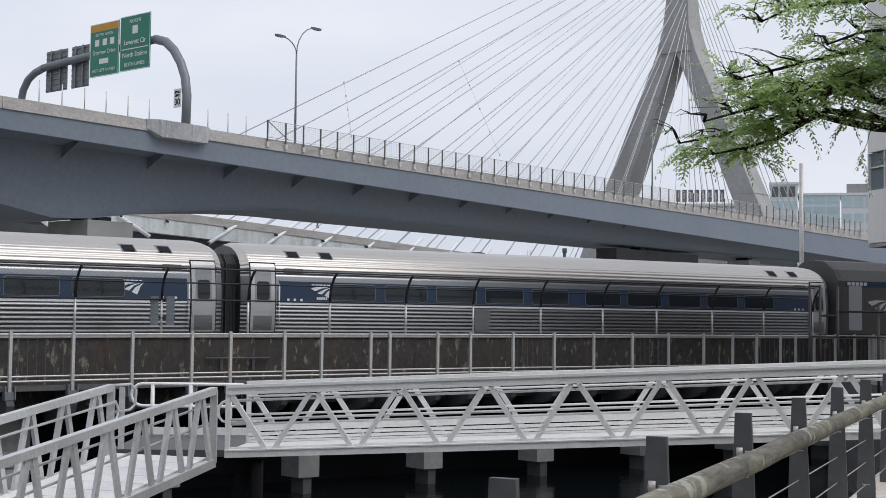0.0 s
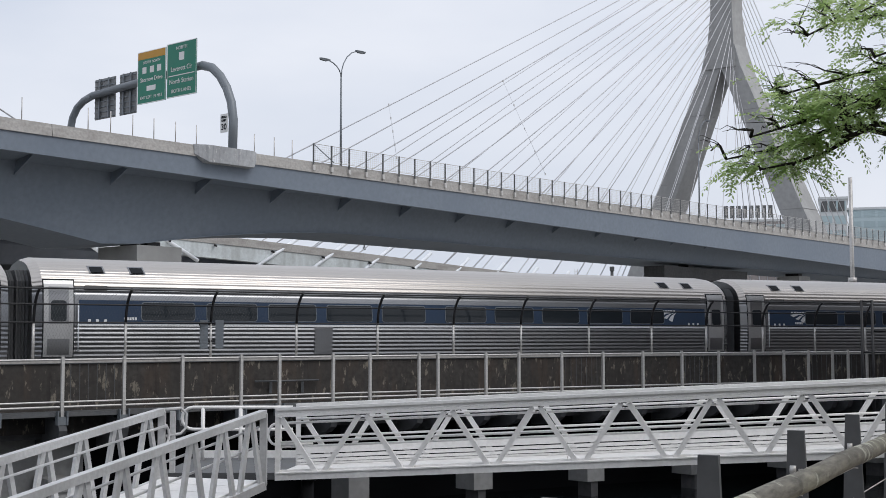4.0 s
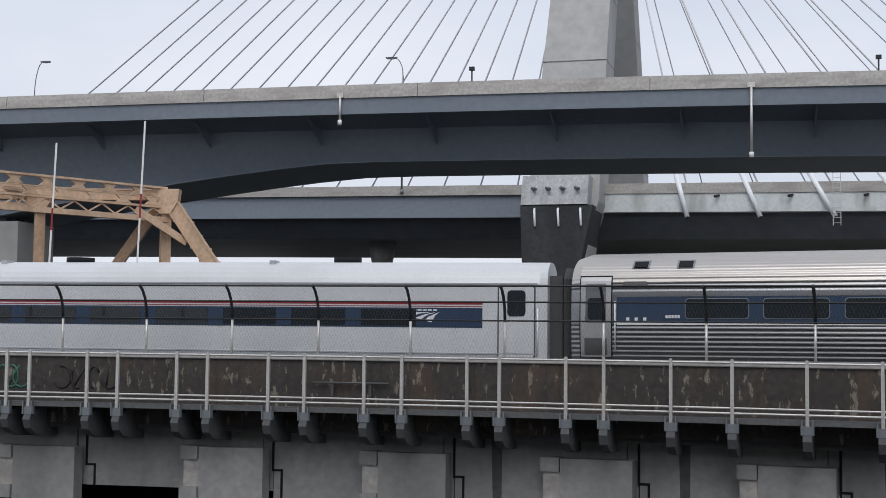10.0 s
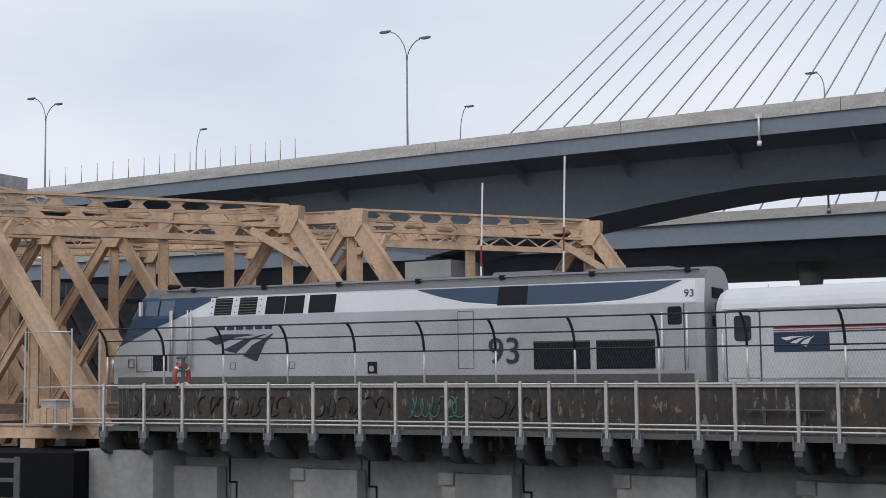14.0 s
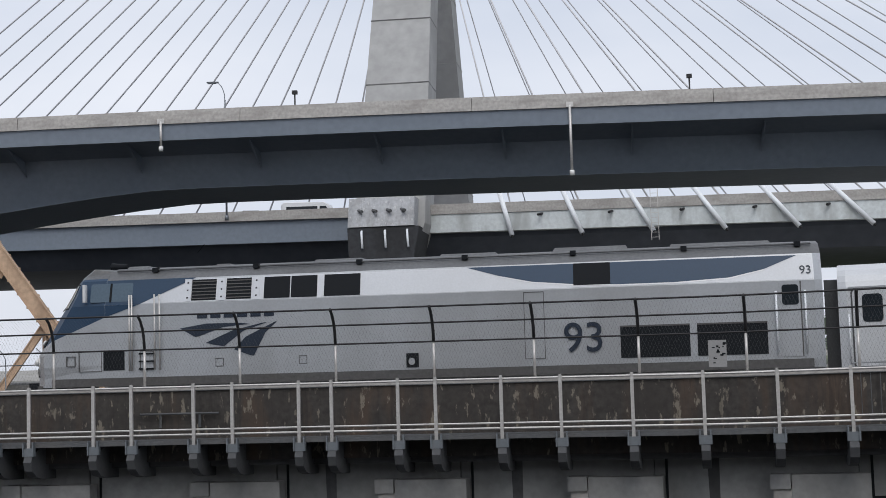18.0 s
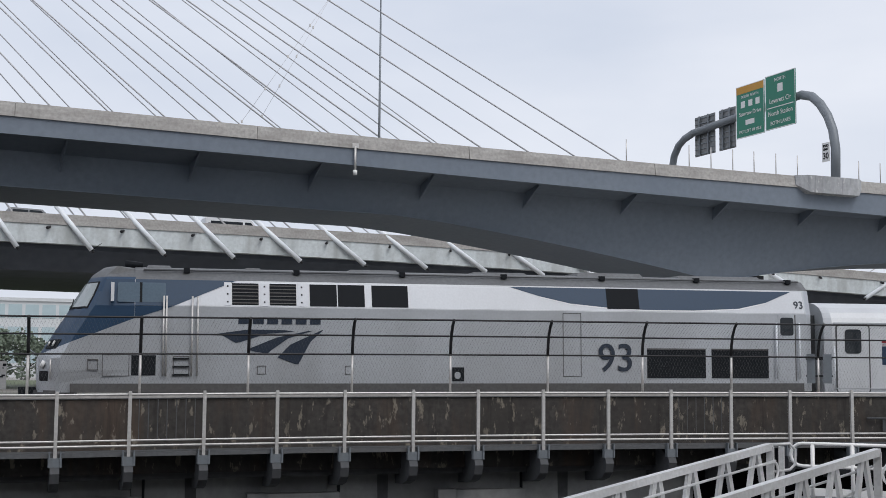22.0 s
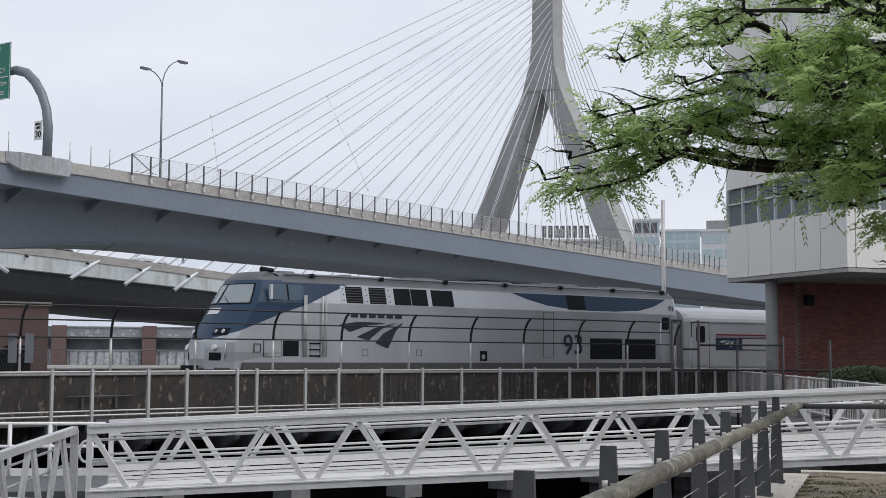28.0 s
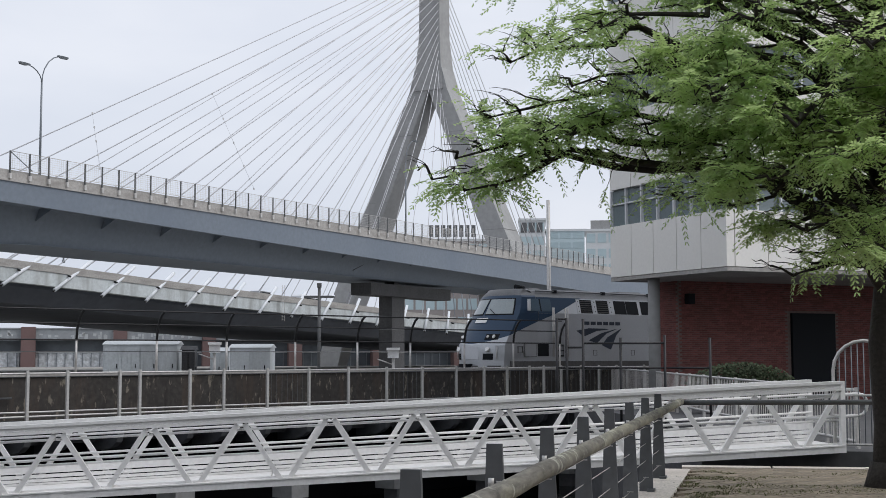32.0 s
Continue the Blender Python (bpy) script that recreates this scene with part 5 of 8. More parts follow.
for k in (3,):
    c = HR1.lerp(HR2, 0.12 + 0.27 * k) - UPZ * 1.07
    part("post", beam(B(), c, c + UPZ * 1.05, 0.05, 0.05), POST_STEEL, rail)

# arched gate and guard rail at the gangway's head
gate = thing("arched_gate", "galvanised arched picket gate at the gangway's head", "gate", pose(*polar(30.1, 24.6, 0), 0, 0, -28))
arch = [(-0.52, 0, 0.05)] + [(-0.52 * math.cos(k * math.pi / 10), 0, 1.42 + 0.52 * math.sin(k * math.pi / 10)) for k in range(11)] + [(0.52, 0, 0.05)]
part("frame", tube(B(), arch, 0.03, 8), GALV, gate)
for k in range(1, 10):
    x = -0.52 + 0.104 * k
    part("picket", tube(B(), [(x, 0, 0.1), (x, 0, 1.41 + math.sqrt(max(0.01, 0.52 ** 2 - x * x)))], 0.009, 6), POLE, gate)
for z in (0.12, 0.98):
    part("rail", tube(B(), [(-0.52, 0, z), (0.52, 0, z)], 0.022, 6), GALV, gate)
quay = B()
sweep(quay, [[polar(a, r, 0.0) for r in (24.6, 60.0)] + [polar(a, r, -4.5) for r in (60.0, 24.6)] for a in (23.5, 27, 30, 34, 40, 50)])
tagged(part("quay", quay, DARK_CONCRETE), "dark concrete quay in front of the brick building", "quay", kind="structure")
quay2 = B()
sweep(quay2, [[polar(a, r, 0.0) for r in (r0, 50.0)] + [polar(a, r, -4.5) for r in (50.0, r0)] for a, r0 in ((18.2, 44), (20.5, 39), (23.5, 35))])
tagged(part("quay", quay2, DARK_CONCRETE), "dark concrete quay in front of the brick building", "quay", kind="structure")
gr = thing("guard_rail", "galvanised picket guard rail along the quay", "railing")
ga, gb = at_arc(46.0, -3.0, 0.0), polar(29.8, 25.4, 0.0)
for z in (1.05, 0.12):
    part("rail", tube(B(), [ga + UPZ * z, gb + UPZ * z], 0.032, 6), GALV, gr)
for k in range(17):
    p = ga.lerp(gb, k / 16)
    part("post", beam(B(), p - UPZ * 0.3, p + UPZ * 1.1, 0.06, 0.06), GALV, gr)
pk = B()
for k in range(170):
    p = ga.lerp(gb, k / 170)
    beam(pk, p + UPZ * 0.12, p + UPZ * 1.05, 0.014, 0.014)
tagged(part("infill", pk, GALV, gr), kind="stuff")
hedge_at = polar(26.5, 41.0, 0.0)

# ---- office building over the brick base ----
OB = pose(16.87, 36.68, 0, 0, 0, 13.4)
office = thing("office_building", "pale panelled office block over a red brick base", "building", OB)
ZL, OD = 4.35, 6.3
# glass coloured lighter to carry the sky it reflects
OFFICE_GLASS = glass("office_glass", (0.19, 0.23, 0.24), 0.1)
part("soffit", box(B(), 0.02, 30, 0.02, OD, ZL - 0.12, ZL), PARAPET, office)
part("core_wall", box(B(), 0.3, 30, 0.3, OD, ZL, 26), PARAPET, office)
zlev = [(ZL, 6.1, "panel"), (6.1, 7.32, "window"), (7.32, 9.9, "panel"), (9.9, 11.2, "window"), (11.2, 13.8, "panel"), (13.8, 15.1, "window"), (15.1, 18.0, "panel"), (18.0, 19.2, "window"), (19.2, 22, "panel")]


def facade(m, length):
    """One clad face with its bands of windows, along x of m."""
    def put(name, bm, mat, parent):
        ob = part(name, bm, mat, parent)
        if parent is office:
            ob.matrix_basis = m
        return ob
    for z0, z1, sort in zlev:
        n = round(length / (1.26 if sort == "panel" else 0.9))
        w = length / n
        for k in range(n):
            x = k * w
            if sort == "panel":
                put("cladding_panel", box(B(), x + 0.014, x + w - 0.014, 0, 0.29, z0 + 0.014, z1 - 0.014), PANEL, office)
            else:
                win = put("window", box(B(), x + 0.02, x + w - 0.02, 0.12, 0.2, z0, z1), OFFICE_GLASS, office)
                part("mullion", box(B(), x - 0.03, x + 0.03, 0.02, 0.24, z0, z1), TRAIN_WHITE, win)
                zm = z0 + (z1 - z0) * 0.58
                part("transom", box(B(), x + 0.03, x + w - 0.03, 0.05, 0.22, zm, zm + 0.05), TRAIN_WHITE, win)


facade(pose(0.3, 0, 0), 20.16)
facade(pose(0, OD, 0, 0, 0, -90), OD)
part("column", tube(B(), [(0.36, 4.3, -0.3), (0.36, 4.3, ZL - 0.1)], 0.2, 14), CONCRETE, office, "round grey concrete column")
part("base_core", box(B(), 1.85, 30, 5.012, OD, 0, ZL - 0.1), MORTAR, office)
# the recess's shade is put into a black panel on the wall
part("door_recess", box(B(), 6.65, 8.6, 4.9, 5.06, 0, 3.2), BLACK, office, "flat black panel for the dark doorway recess")
part("wall_lamp", box(B(), 2.1, 2.35, 4.75, 5.0, 3.45, 3.8), BLACK, office, "black wall lamp housing")

# black pipe gate beside the tracks
pg = thing("pipe_gate", "black steel pipe gate beside the tracks", "gate")
for az, z in ((17.48, 2.63), (17.89, 2.63), (18.59, 2.6), (20.18, 2.14), (22.04, 2.2), (23.92, 2.13)):
    part("post", tube(B(), [polar(az, 33, -0.6), polar(az, 33, z)], 0.035, 8), BLACK_STEEL, pg)
for a0, a1, z in ((17.48, 17.89, 2.6), (17.89, 18.59, 1.9), (18.59, 22.04, 2.0), (18.59, 22.04, 1.4), (17.48, 18.59, 1.4), (22.04, 23.92, 1.4)):
    part("rail", tube(B(), [polar(a0, 33, z), polar(a1, 33, z)], 0.028, 6), BLACK_STEEL, pg)
# hedge before the brick wall
hedge = B()
random.seed(5)
for k in range(6000):
    x = random.uniform(-2.7, 0.6)
    swell = math.sqrt(max(0.0, 1 - ((x + 1.05) / 1.68) ** 2))
    c = hedge_at + V((x, random.uniform(-0.5, 0.5), 0.3 + random.uniform(0.0, 1.2) * (0.25 + 0.75 * swell)))
    d = V((random.uniform(-1, 1), random.uniform(-1, 1), random.uniform(-0.3, 1))).normalized()
    e = d.orthogonal().normalized()
    r = 0.06
    hedge.faces.new([hedge.verts.new(c + d * r), hedge.verts.new(c + e * r * 0.6), hedge.verts.new(c - d * r), hedge.verts.new(c - e * r * 0.6)])
HEDGE = material("dark_hedge_leaf", (0.034, 0.052, 0.02), 0.8, 0, 6, 0.4, 0.0)
tagged(part("hedge", hedge, HEDGE), "low dark green hedge before the brick wall", "hedge", kind="stuff")

# ---- yard behind the railway ----
def cabinet(az, r, wide, deep, high, mat, turn):
    c = thing("equipment_cabinet", "grey steel electrical cabinet in the railway yard", "cabinet", pose(*polar(az, r, 0.1), 0, 0, turn), "cabinets in the railway yard")
    part("body", box(B(), -wide / 2, wide / 2, -deep / 2, deep / 2, 0.15, high), mat, c)
    part("plinth", box(B(), -wide / 2 - 0.05, wide / 2 + 0.05, -deep / 2 - 0.05, deep / 2 + 0.05, 0, 0.15), CONCRETE, c)
    part("roof", sweep(B(), [[(x, -deep / 2 - 0.08, high), (x, deep / 2 + 0.08, high), (x, 0, high + 0.18)] for x in (-wide / 2 - 0.06, wide / 2 + 0.06)]), mat, c)
    for k in range(int(wide / 0.2)):
        x = -wide / 2 + 0.1 + k * 0.2
        part("rib", box(B(), x - 0.015, x + 0.015, -deep / 2 - 0.045, -deep / 2 - 0.026, 0.3, high - 0.15), mat, c)
    n = max(2, int(wide / 0.8))
    for k in range(n):
        x = -wide / 2 + wide * (k + 0.5) / n
        d = part("door", box(B(), x - wide / n / 2 + 0.03, x + wide / n / 2 - 0.03, -deep / 2 - 0.025, -deep / 2, 0.25, high - 0.1), mat, c)
        part("handle", box(B(), x + 0.2, x + 0.24, -deep / 2 - 0.06, -deep / 2 - 0.02, high * 0.5, high * 0.5 + 0.2), BLACK, d)
    return c


CABINET = material("dull_galvanised_sheet", (0.5, 0.53, 0.545), 0.6, 0.2, 10, 0.1, 0.05, (0.27, 0.28, 0.28), 0.8, 4, 0.6)
cabinet(-0.1, 64, 3.4, 1.6, 2.2, CABINET, -10)
cabinet(4.45, 64, 1.9, 1.5, 2.05, CABINET, -14)
cabinet(1.8, 63, 0.6, 0.6, 1.95, BLACK_STEEL, -12)
cabinet(3.1, 66, 0.9, 0.7, 1.9, CABINET, -12)
for az, r, h in ((2.85, 60, 2.2), (10.44, 60, 1.95)):
    sg = thing("signal_mast", "white signal head on a short grey mast", "signal", pose(*polar(az, r, 0.1), 0, 0, -az))
    part("mast", tube(B(), [(0, 0, 0), (0, 0, h)], 0.06, 8), GALV, sg)
    part("head", box(B(), -0.25, 0.25, -0.25, 0.15, h - 0.4, h), WHITE, sg)
    part("hood", box(B(), -0.3, 0.3, -0.4, -0.2, h - 0.05, h + 0.06), WHITE, sg)
    part("side_arm", tube(B(), [(0, 0, h - 0.7), (-0.7, 0, h - 0.45)], 0.03, 6), GALV, sg)
lp = thing("lamp_pole", "tall pale steel pole beside the railway", "pole", pose(*polar(17.15, 62, 0.0)))
part("pole", tube(B(), [(0, 0, 0), (0, 0, 9.0)], 0.11, 10, 0.09), GALV, lp)
part("collar", tube(B(), [(0, 0, 4.2), (0, 0, 4.5)], 0.2, 10), GALV, lp)
for az, r, h in ((7.26, 70, 5.4),):
    up = thing("utility_pole", "thin dark utility pole with a cross-arm", "pole", pose(*polar(az, r, 0.0), 0, 0, -az))
    part("pole", tube(B(), [(0, 0, 0), (0, 0, h)], 0.08, 8), POST_STEEL, up)
    part("cross_arm", box(B(), -0.8, 0.8, -0.06, 0.06, h - 0.6, h - 0.48), POST_STEEL, up)
    part("fitting", box(B(), -0.12, 0.12, -0.12, 0.12, h - 0.05, h + 0.18), POST_STEEL, up)
# low brick building with arches, and a dark shed with brick pillars
bb = thing("brick_building", "low red brick building with arched openings", "building", pose(*polar(-17.5, 118, 0), 0, 0, 17))
# distance haze is mixed into this dulled brick colour
DULL_BRICK = material("dull_red_brick", (0.17, 0.11, 0.105), 0.9, 0, 10, 0.15, 0.1, (0.13, 0.085, 0.08), 0.3, 1, 0.5)
part("wall", box(B(), -14.5, 18, 0, 12, 0, 6.0), DULL_BRICK, bb)
for k in range(2, 11):
    x = -21 + k * 3.5
    outline = [(x, 0.2), (x + 2.6, 0.2)] + [(x + 1.3 + 1.3 * math.cos(math.pi * i / 8), 1.9 + 0.8 * math.sin(math.pi * i / 8)) for i in range(9)]
    # flat black slab on the wall holds the darkness of the arch
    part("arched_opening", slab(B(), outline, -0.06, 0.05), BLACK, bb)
part("cornice", box(B(), -14.7, 18.2, -0.2, 12.2, 6.0, 6.3), PARAPET, bb)
part("roof_parapet", box(B(), -14.5, 12, 3, 12, 6.3, 7.4), PANEL, bb)
# haze is mixed into these yard colours; FAR_BACK also holds bridge shade
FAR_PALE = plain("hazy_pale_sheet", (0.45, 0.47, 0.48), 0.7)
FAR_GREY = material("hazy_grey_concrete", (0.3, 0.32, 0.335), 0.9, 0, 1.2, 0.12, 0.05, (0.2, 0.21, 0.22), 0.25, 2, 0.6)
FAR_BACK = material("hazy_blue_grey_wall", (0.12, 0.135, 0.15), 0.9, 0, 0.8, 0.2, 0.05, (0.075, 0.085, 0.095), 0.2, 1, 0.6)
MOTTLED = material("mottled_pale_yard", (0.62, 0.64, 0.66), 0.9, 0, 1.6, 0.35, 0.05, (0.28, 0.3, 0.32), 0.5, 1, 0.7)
sh = thing("yard_wall", "low grey concrete wall with dull brick pillars beyond the yard", "wall", pose(*polar(0, 262, 0), 0, 0, 2))
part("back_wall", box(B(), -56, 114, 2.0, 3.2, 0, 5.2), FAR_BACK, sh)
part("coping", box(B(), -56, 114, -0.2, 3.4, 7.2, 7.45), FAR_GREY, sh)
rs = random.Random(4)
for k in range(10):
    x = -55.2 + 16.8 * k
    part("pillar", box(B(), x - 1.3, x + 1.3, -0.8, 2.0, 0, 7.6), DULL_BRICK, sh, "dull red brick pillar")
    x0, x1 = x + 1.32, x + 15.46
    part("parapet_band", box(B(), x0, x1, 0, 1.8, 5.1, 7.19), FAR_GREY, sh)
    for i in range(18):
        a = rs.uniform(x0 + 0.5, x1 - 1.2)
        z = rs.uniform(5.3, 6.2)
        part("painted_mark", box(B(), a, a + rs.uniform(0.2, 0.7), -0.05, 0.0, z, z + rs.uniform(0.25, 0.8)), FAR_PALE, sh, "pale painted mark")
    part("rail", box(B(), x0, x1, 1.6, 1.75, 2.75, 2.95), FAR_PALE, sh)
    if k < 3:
        # solid pale panel; the brightness of the open yard is in its colour
        part("pale_opening", box(B(), x0, x1 - 0.3, 1.85, 1.98, 0.0, 2.74), MOTTLED, sh, "mottled pale panel standing for the bright open yard")
    for i in range(9):
        a = x0 + 0.5 + i * 1.6
        part("railing_post", box(B(), a, a + 0.12, 1.6, 1.75, 0.0, 2.74), POLE, sh)
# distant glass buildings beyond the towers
# distance haze is put into these and the other hazy_ colours
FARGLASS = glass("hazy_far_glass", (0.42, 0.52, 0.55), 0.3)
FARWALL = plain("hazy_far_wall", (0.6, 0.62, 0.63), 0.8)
def far_block(az0, az1, r, z0, z1, mat, floors, label):
    c, w = polar((az0 + az1) / 2, r, 0), r * math.radians(az1 - az0)
    fb = thing("distant_building", label, "building", pose(*c, 0, 0, -(az0 + az1) / 2), "distant buildings")
    part("wall", box(B(), -w / 2, w / 2, 0, 20, 0, z1), mat, fb)
    h = (z1 - z0) / floors
    n = max(2, int(w / 3.2))
    for f in range(floors):
        for k in range(n):
            x = -w / 2 + w * k / n
            part("window", box(B(), x + 0.35, x + w / n - 0.35, -0.12, 0.02, z0 + f * h + h * 0.25, z0 + f * h + h * 0.85), FARGLASS, fb)
    part("roof_edge", box(B(), -w / 2 - 0.4, w / 2 + 0.4, -0.4, 20.4, z1, z1 + 0.7), FARWALL, fb)
    return fb
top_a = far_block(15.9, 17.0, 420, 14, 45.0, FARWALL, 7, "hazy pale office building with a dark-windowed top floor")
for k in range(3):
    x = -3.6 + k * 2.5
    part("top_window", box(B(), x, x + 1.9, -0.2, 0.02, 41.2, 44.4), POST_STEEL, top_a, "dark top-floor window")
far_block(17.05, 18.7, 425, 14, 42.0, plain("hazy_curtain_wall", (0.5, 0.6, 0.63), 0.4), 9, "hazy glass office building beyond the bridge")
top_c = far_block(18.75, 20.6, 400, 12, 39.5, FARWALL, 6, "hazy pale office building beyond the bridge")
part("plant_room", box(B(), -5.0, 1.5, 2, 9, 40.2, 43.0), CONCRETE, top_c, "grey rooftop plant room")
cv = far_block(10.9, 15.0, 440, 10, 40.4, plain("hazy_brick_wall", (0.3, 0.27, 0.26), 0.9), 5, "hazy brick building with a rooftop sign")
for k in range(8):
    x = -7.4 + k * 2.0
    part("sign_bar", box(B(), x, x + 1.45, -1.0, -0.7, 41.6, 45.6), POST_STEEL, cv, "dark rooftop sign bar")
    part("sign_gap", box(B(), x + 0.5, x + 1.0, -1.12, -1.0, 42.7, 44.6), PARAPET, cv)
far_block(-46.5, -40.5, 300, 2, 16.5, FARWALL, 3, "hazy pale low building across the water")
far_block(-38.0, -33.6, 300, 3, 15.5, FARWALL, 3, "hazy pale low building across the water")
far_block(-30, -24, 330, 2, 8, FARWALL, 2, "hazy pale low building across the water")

# fence of the yard, thin and pale, seen under the bridge
yf = thing("yard_fence", "thin galvanised yard fence behind the tracks", "fence")
for z in (0.2, 1.75):
    part("rail", tube(B(), [at_arc(s, 11.5, z) for s in range(-30, 62, 4)], 0.02, 5), POST_STEEL, yf)
for s in [-30 + 1.4 * k for k in range(38)]:
    part("post", tube(B(), [at_arc(s, 11.5, 0), at_arc(s, 11.5, 1.75)], 0.022, 6), POLE, yf)
    part("curved_arm", tube(B(), [at_arc(s, 11.5, 1.75), at_arc(s - 0.06, 11.55, 2.0), at_arc(s - 0.2, 11.6, 2.2), at_arc(s - 0.42, 11.7, 2.36)], 0.02, 6), POLE, yf)

# raised barrier arms behind the train, ring buoy, boxes on the bridge end
for az, r, z1 in ((-79.75, 52, 8.75), (-76.2, 52, 9.75)):
    ba = thing("barrier_arm", "raised white barrier arm with red stripes", "barrier", pose(*polar(az, r, 0.0), 0, 0, -az), "barrier arms")
    part("stand", box(B(), -0.3, 0.3, -0.3, 0.3, 0, 1.3), POST_STEEL, ba)
    lean = 0.03
    for k in range(9):
        za, zb = 1.3 + (z1 - 1.3) * k / 9, 1.3 + (z1 - 1.3) * (k + 1) / 9
        part("stripe", beam(B(), (za * lean, 0, za), (zb * lean, 0, zb), 0.06, 0.07), RED_STRIPE if k % 4 == 1 else WHITE, ba)
ORANGE = plain("faded_orange_ring", (0.36, 0.07, 0.05), 0.6)
lb = thing("ring_buoy", "faded orange life ring hung on the fence", "life ring", pose(*at_arc(-34.15, -2.12, 1.35), 90, 0, -50))
bm = B()
n = 18
rings = []
for k in range(n):
    t = 2 * math.pi * k / n
    rings.append([bm.verts.new(((0.27 + 0.075 * math.cos(s)) * math.cos(t), (0.34 + 0.075 * math.cos(s)) * math.sin(t), 0.075 * math.sin(s))) for s in [2 * math.pi * i / 8 for i in range(8)]])
for k in range(n):
    for i in range(8):
        f = bm.faces.new((rings[k][i], rings[(k + 1) % n][i], rings[(k + 1) % n][(i + 1) % 8], rings[k][(i + 1) % 8]))
        f.smooth = True
bmesh.ops.recalc_face_normals(bm, faces=bm.faces)
part("ring", bm, ORANGE, lb)
for k in range(4):
    t = math.pi / 4 + math.pi / 2 * k
    part("band", tube(B(), [(0.27 * math.cos(t - 0.1), 0.34 * math.sin(t - 0.1), 0), (0.27 * math.cos(t + 0.1), 0.34 * math.sin(t + 0.1), 0)], 0.085, 8), WHITE, lb)
part("hook", box(B(), -0.05, 0.05, -0.1, 0.6, -0.12, -0.04), POST_STEEL, lb)
art = thing("printed_banner", "grey printed banner tied to the fence", "banner", pose(*at_arc(-2.3, -2.05, 0.0), 0, 0, 43))
part("sheet", box(B(), -0.21, 0.21, -0.01, 0.01, 1.22, 1.85), PRINT, art)
random.seed(11)
for k in range(14):
    x, z = random.uniform(-0.15, 0.13), random.uniform(1.3, 1.75)
    part("printed_mark", box(B(), x, x + random.uniform(0.03, 0.08), -0.016, -0.011, z, z + random.uniform(0.02, 0.06)), BLACK, art)

fp = thing("fence_plate", "grey steel plates bolted to the fence post", "plate", pose(*at_arc(18.45, -2.0, 0.0), 0, 0, 10))
for x0 in (-0.32, 0.1):
    part("plate", box(B(), x0, x0 + 0.22, -0.015, 0.015, 1.33, 2.1), POLE, fp)
for z in (1.5, 1.95):
    part("clamp", box(B(), -0.34, 0.34, 0.015, 0.045, z, z + 0.05), BLACK_STEEL, fp)
# painted scrawl on the ballast wall
random.seed(21)
SCRAWL = plain("black_spray_paint", (0.02, 0.02, 0.022), 0.6)
TEAL = plain("green_spray_paint", (0.05, 0.16, 0.12), 0.6)
for s0, s1, mat, n in ((-36.0, -34.4, SCRAWL, 4), (-33.4, -30.2, SCRAWL, 9), (-29.4, -26.8, SCRAWL, 6), (-26.3, -24.4, TEAL, 7), (-23.6, -21.8, SCRAWL, 4)):
    for k in range(n):
        s = s0 + (s1 - s0) * (k + 0.5) / n
        w, turn, bow = random.uniform(0.13, 0.25), random.uniform(0, 6.28), random.uniform(0.6, 1.5) * math.pi
        pts = [at_arc(s + w * math.cos(turn + bow * i / 9), -2.21, 0.44 + 0.29 * math.sin(turn + bow * i / 9)) for i in range(10)]
        part("scrawl_stroke", tube(B(), pts, 0.03, 4), mat, viaduct, "loose spray-painted stroke")
        if k % 2:
            part("scrawl_stroke", tube(B(), [at_arc(s - 0.1, -2.21, 0.2), at_arc(s - 0.06 + random.uniform(0, 0.3), -2.21, 0.74)], 0.022, 4), mat, viaduct, "loose spray-painted stroke")
for s in (-15.4, 20.6):
    bn = thing("pipe_bracket", "dark steel pipe bracket on the ballast wall", "bracket")
    part("bar", tube(B(), [at_arc(s - 1.0, -2.3, 0.42), at_arc(s + 1.0, -2.3, 0.42)], 0.03, 6), POST_STEEL, bn)
    for d in (-0.5, 0.5):
        part("leg", beam(B(), at_arc(s + d, -2.28, 0.08), at_arc(s + d, -2.28, 0.42), 0.07, 0.05), POST_STEEL, bn)

# timber fender, and black blocks added to hold the shade under the truss bridges
fd = thing("fender", "dark weathered timber fender in the channel", "fender")
f0, f1 = V((-39.5, -6.2, 0)), V((-47.5, -26, 0))
for z in (-0.95, -1.5, -2.05):
    part("waler", beam(B(), f0 + UPZ * z, f1 + UPZ * z, 0.16, 0.1), POST_STEEL, fd)
for k in range(11):
    p = f0.lerp(f1, k / 10)
    part("post", beam(B(), p + UPZ * -2.5, p + UPZ * -0.85, 0.16, 0.16), POST_STEEL, fd)
    part("pile", tube(B(), [p + V((-1.0, 0.4, -5)), p + V((-1.0, 0.4, -2.3))], 0.22, 8), SHADE_BLACK, fd)
crib = B()
c0, c1 = V((-42.5, -5.0, 0)), V((-52, -30, 0))
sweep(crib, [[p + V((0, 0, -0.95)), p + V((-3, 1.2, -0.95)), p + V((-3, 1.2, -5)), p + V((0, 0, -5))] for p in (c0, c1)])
tagged(part("timber_crib", crib, SHADE_BLACK), "added black block that holds the shade under the truss bridge", "crib", kind="structure")
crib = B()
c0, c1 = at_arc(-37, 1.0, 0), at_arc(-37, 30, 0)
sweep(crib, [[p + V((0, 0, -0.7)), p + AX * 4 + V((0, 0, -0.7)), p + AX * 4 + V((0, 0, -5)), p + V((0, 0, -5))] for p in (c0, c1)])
tagged(part("timber_crib", crib, SHADE_BLACK), "added black block that holds the shade under the truss bridge", "crib", kind="structure")
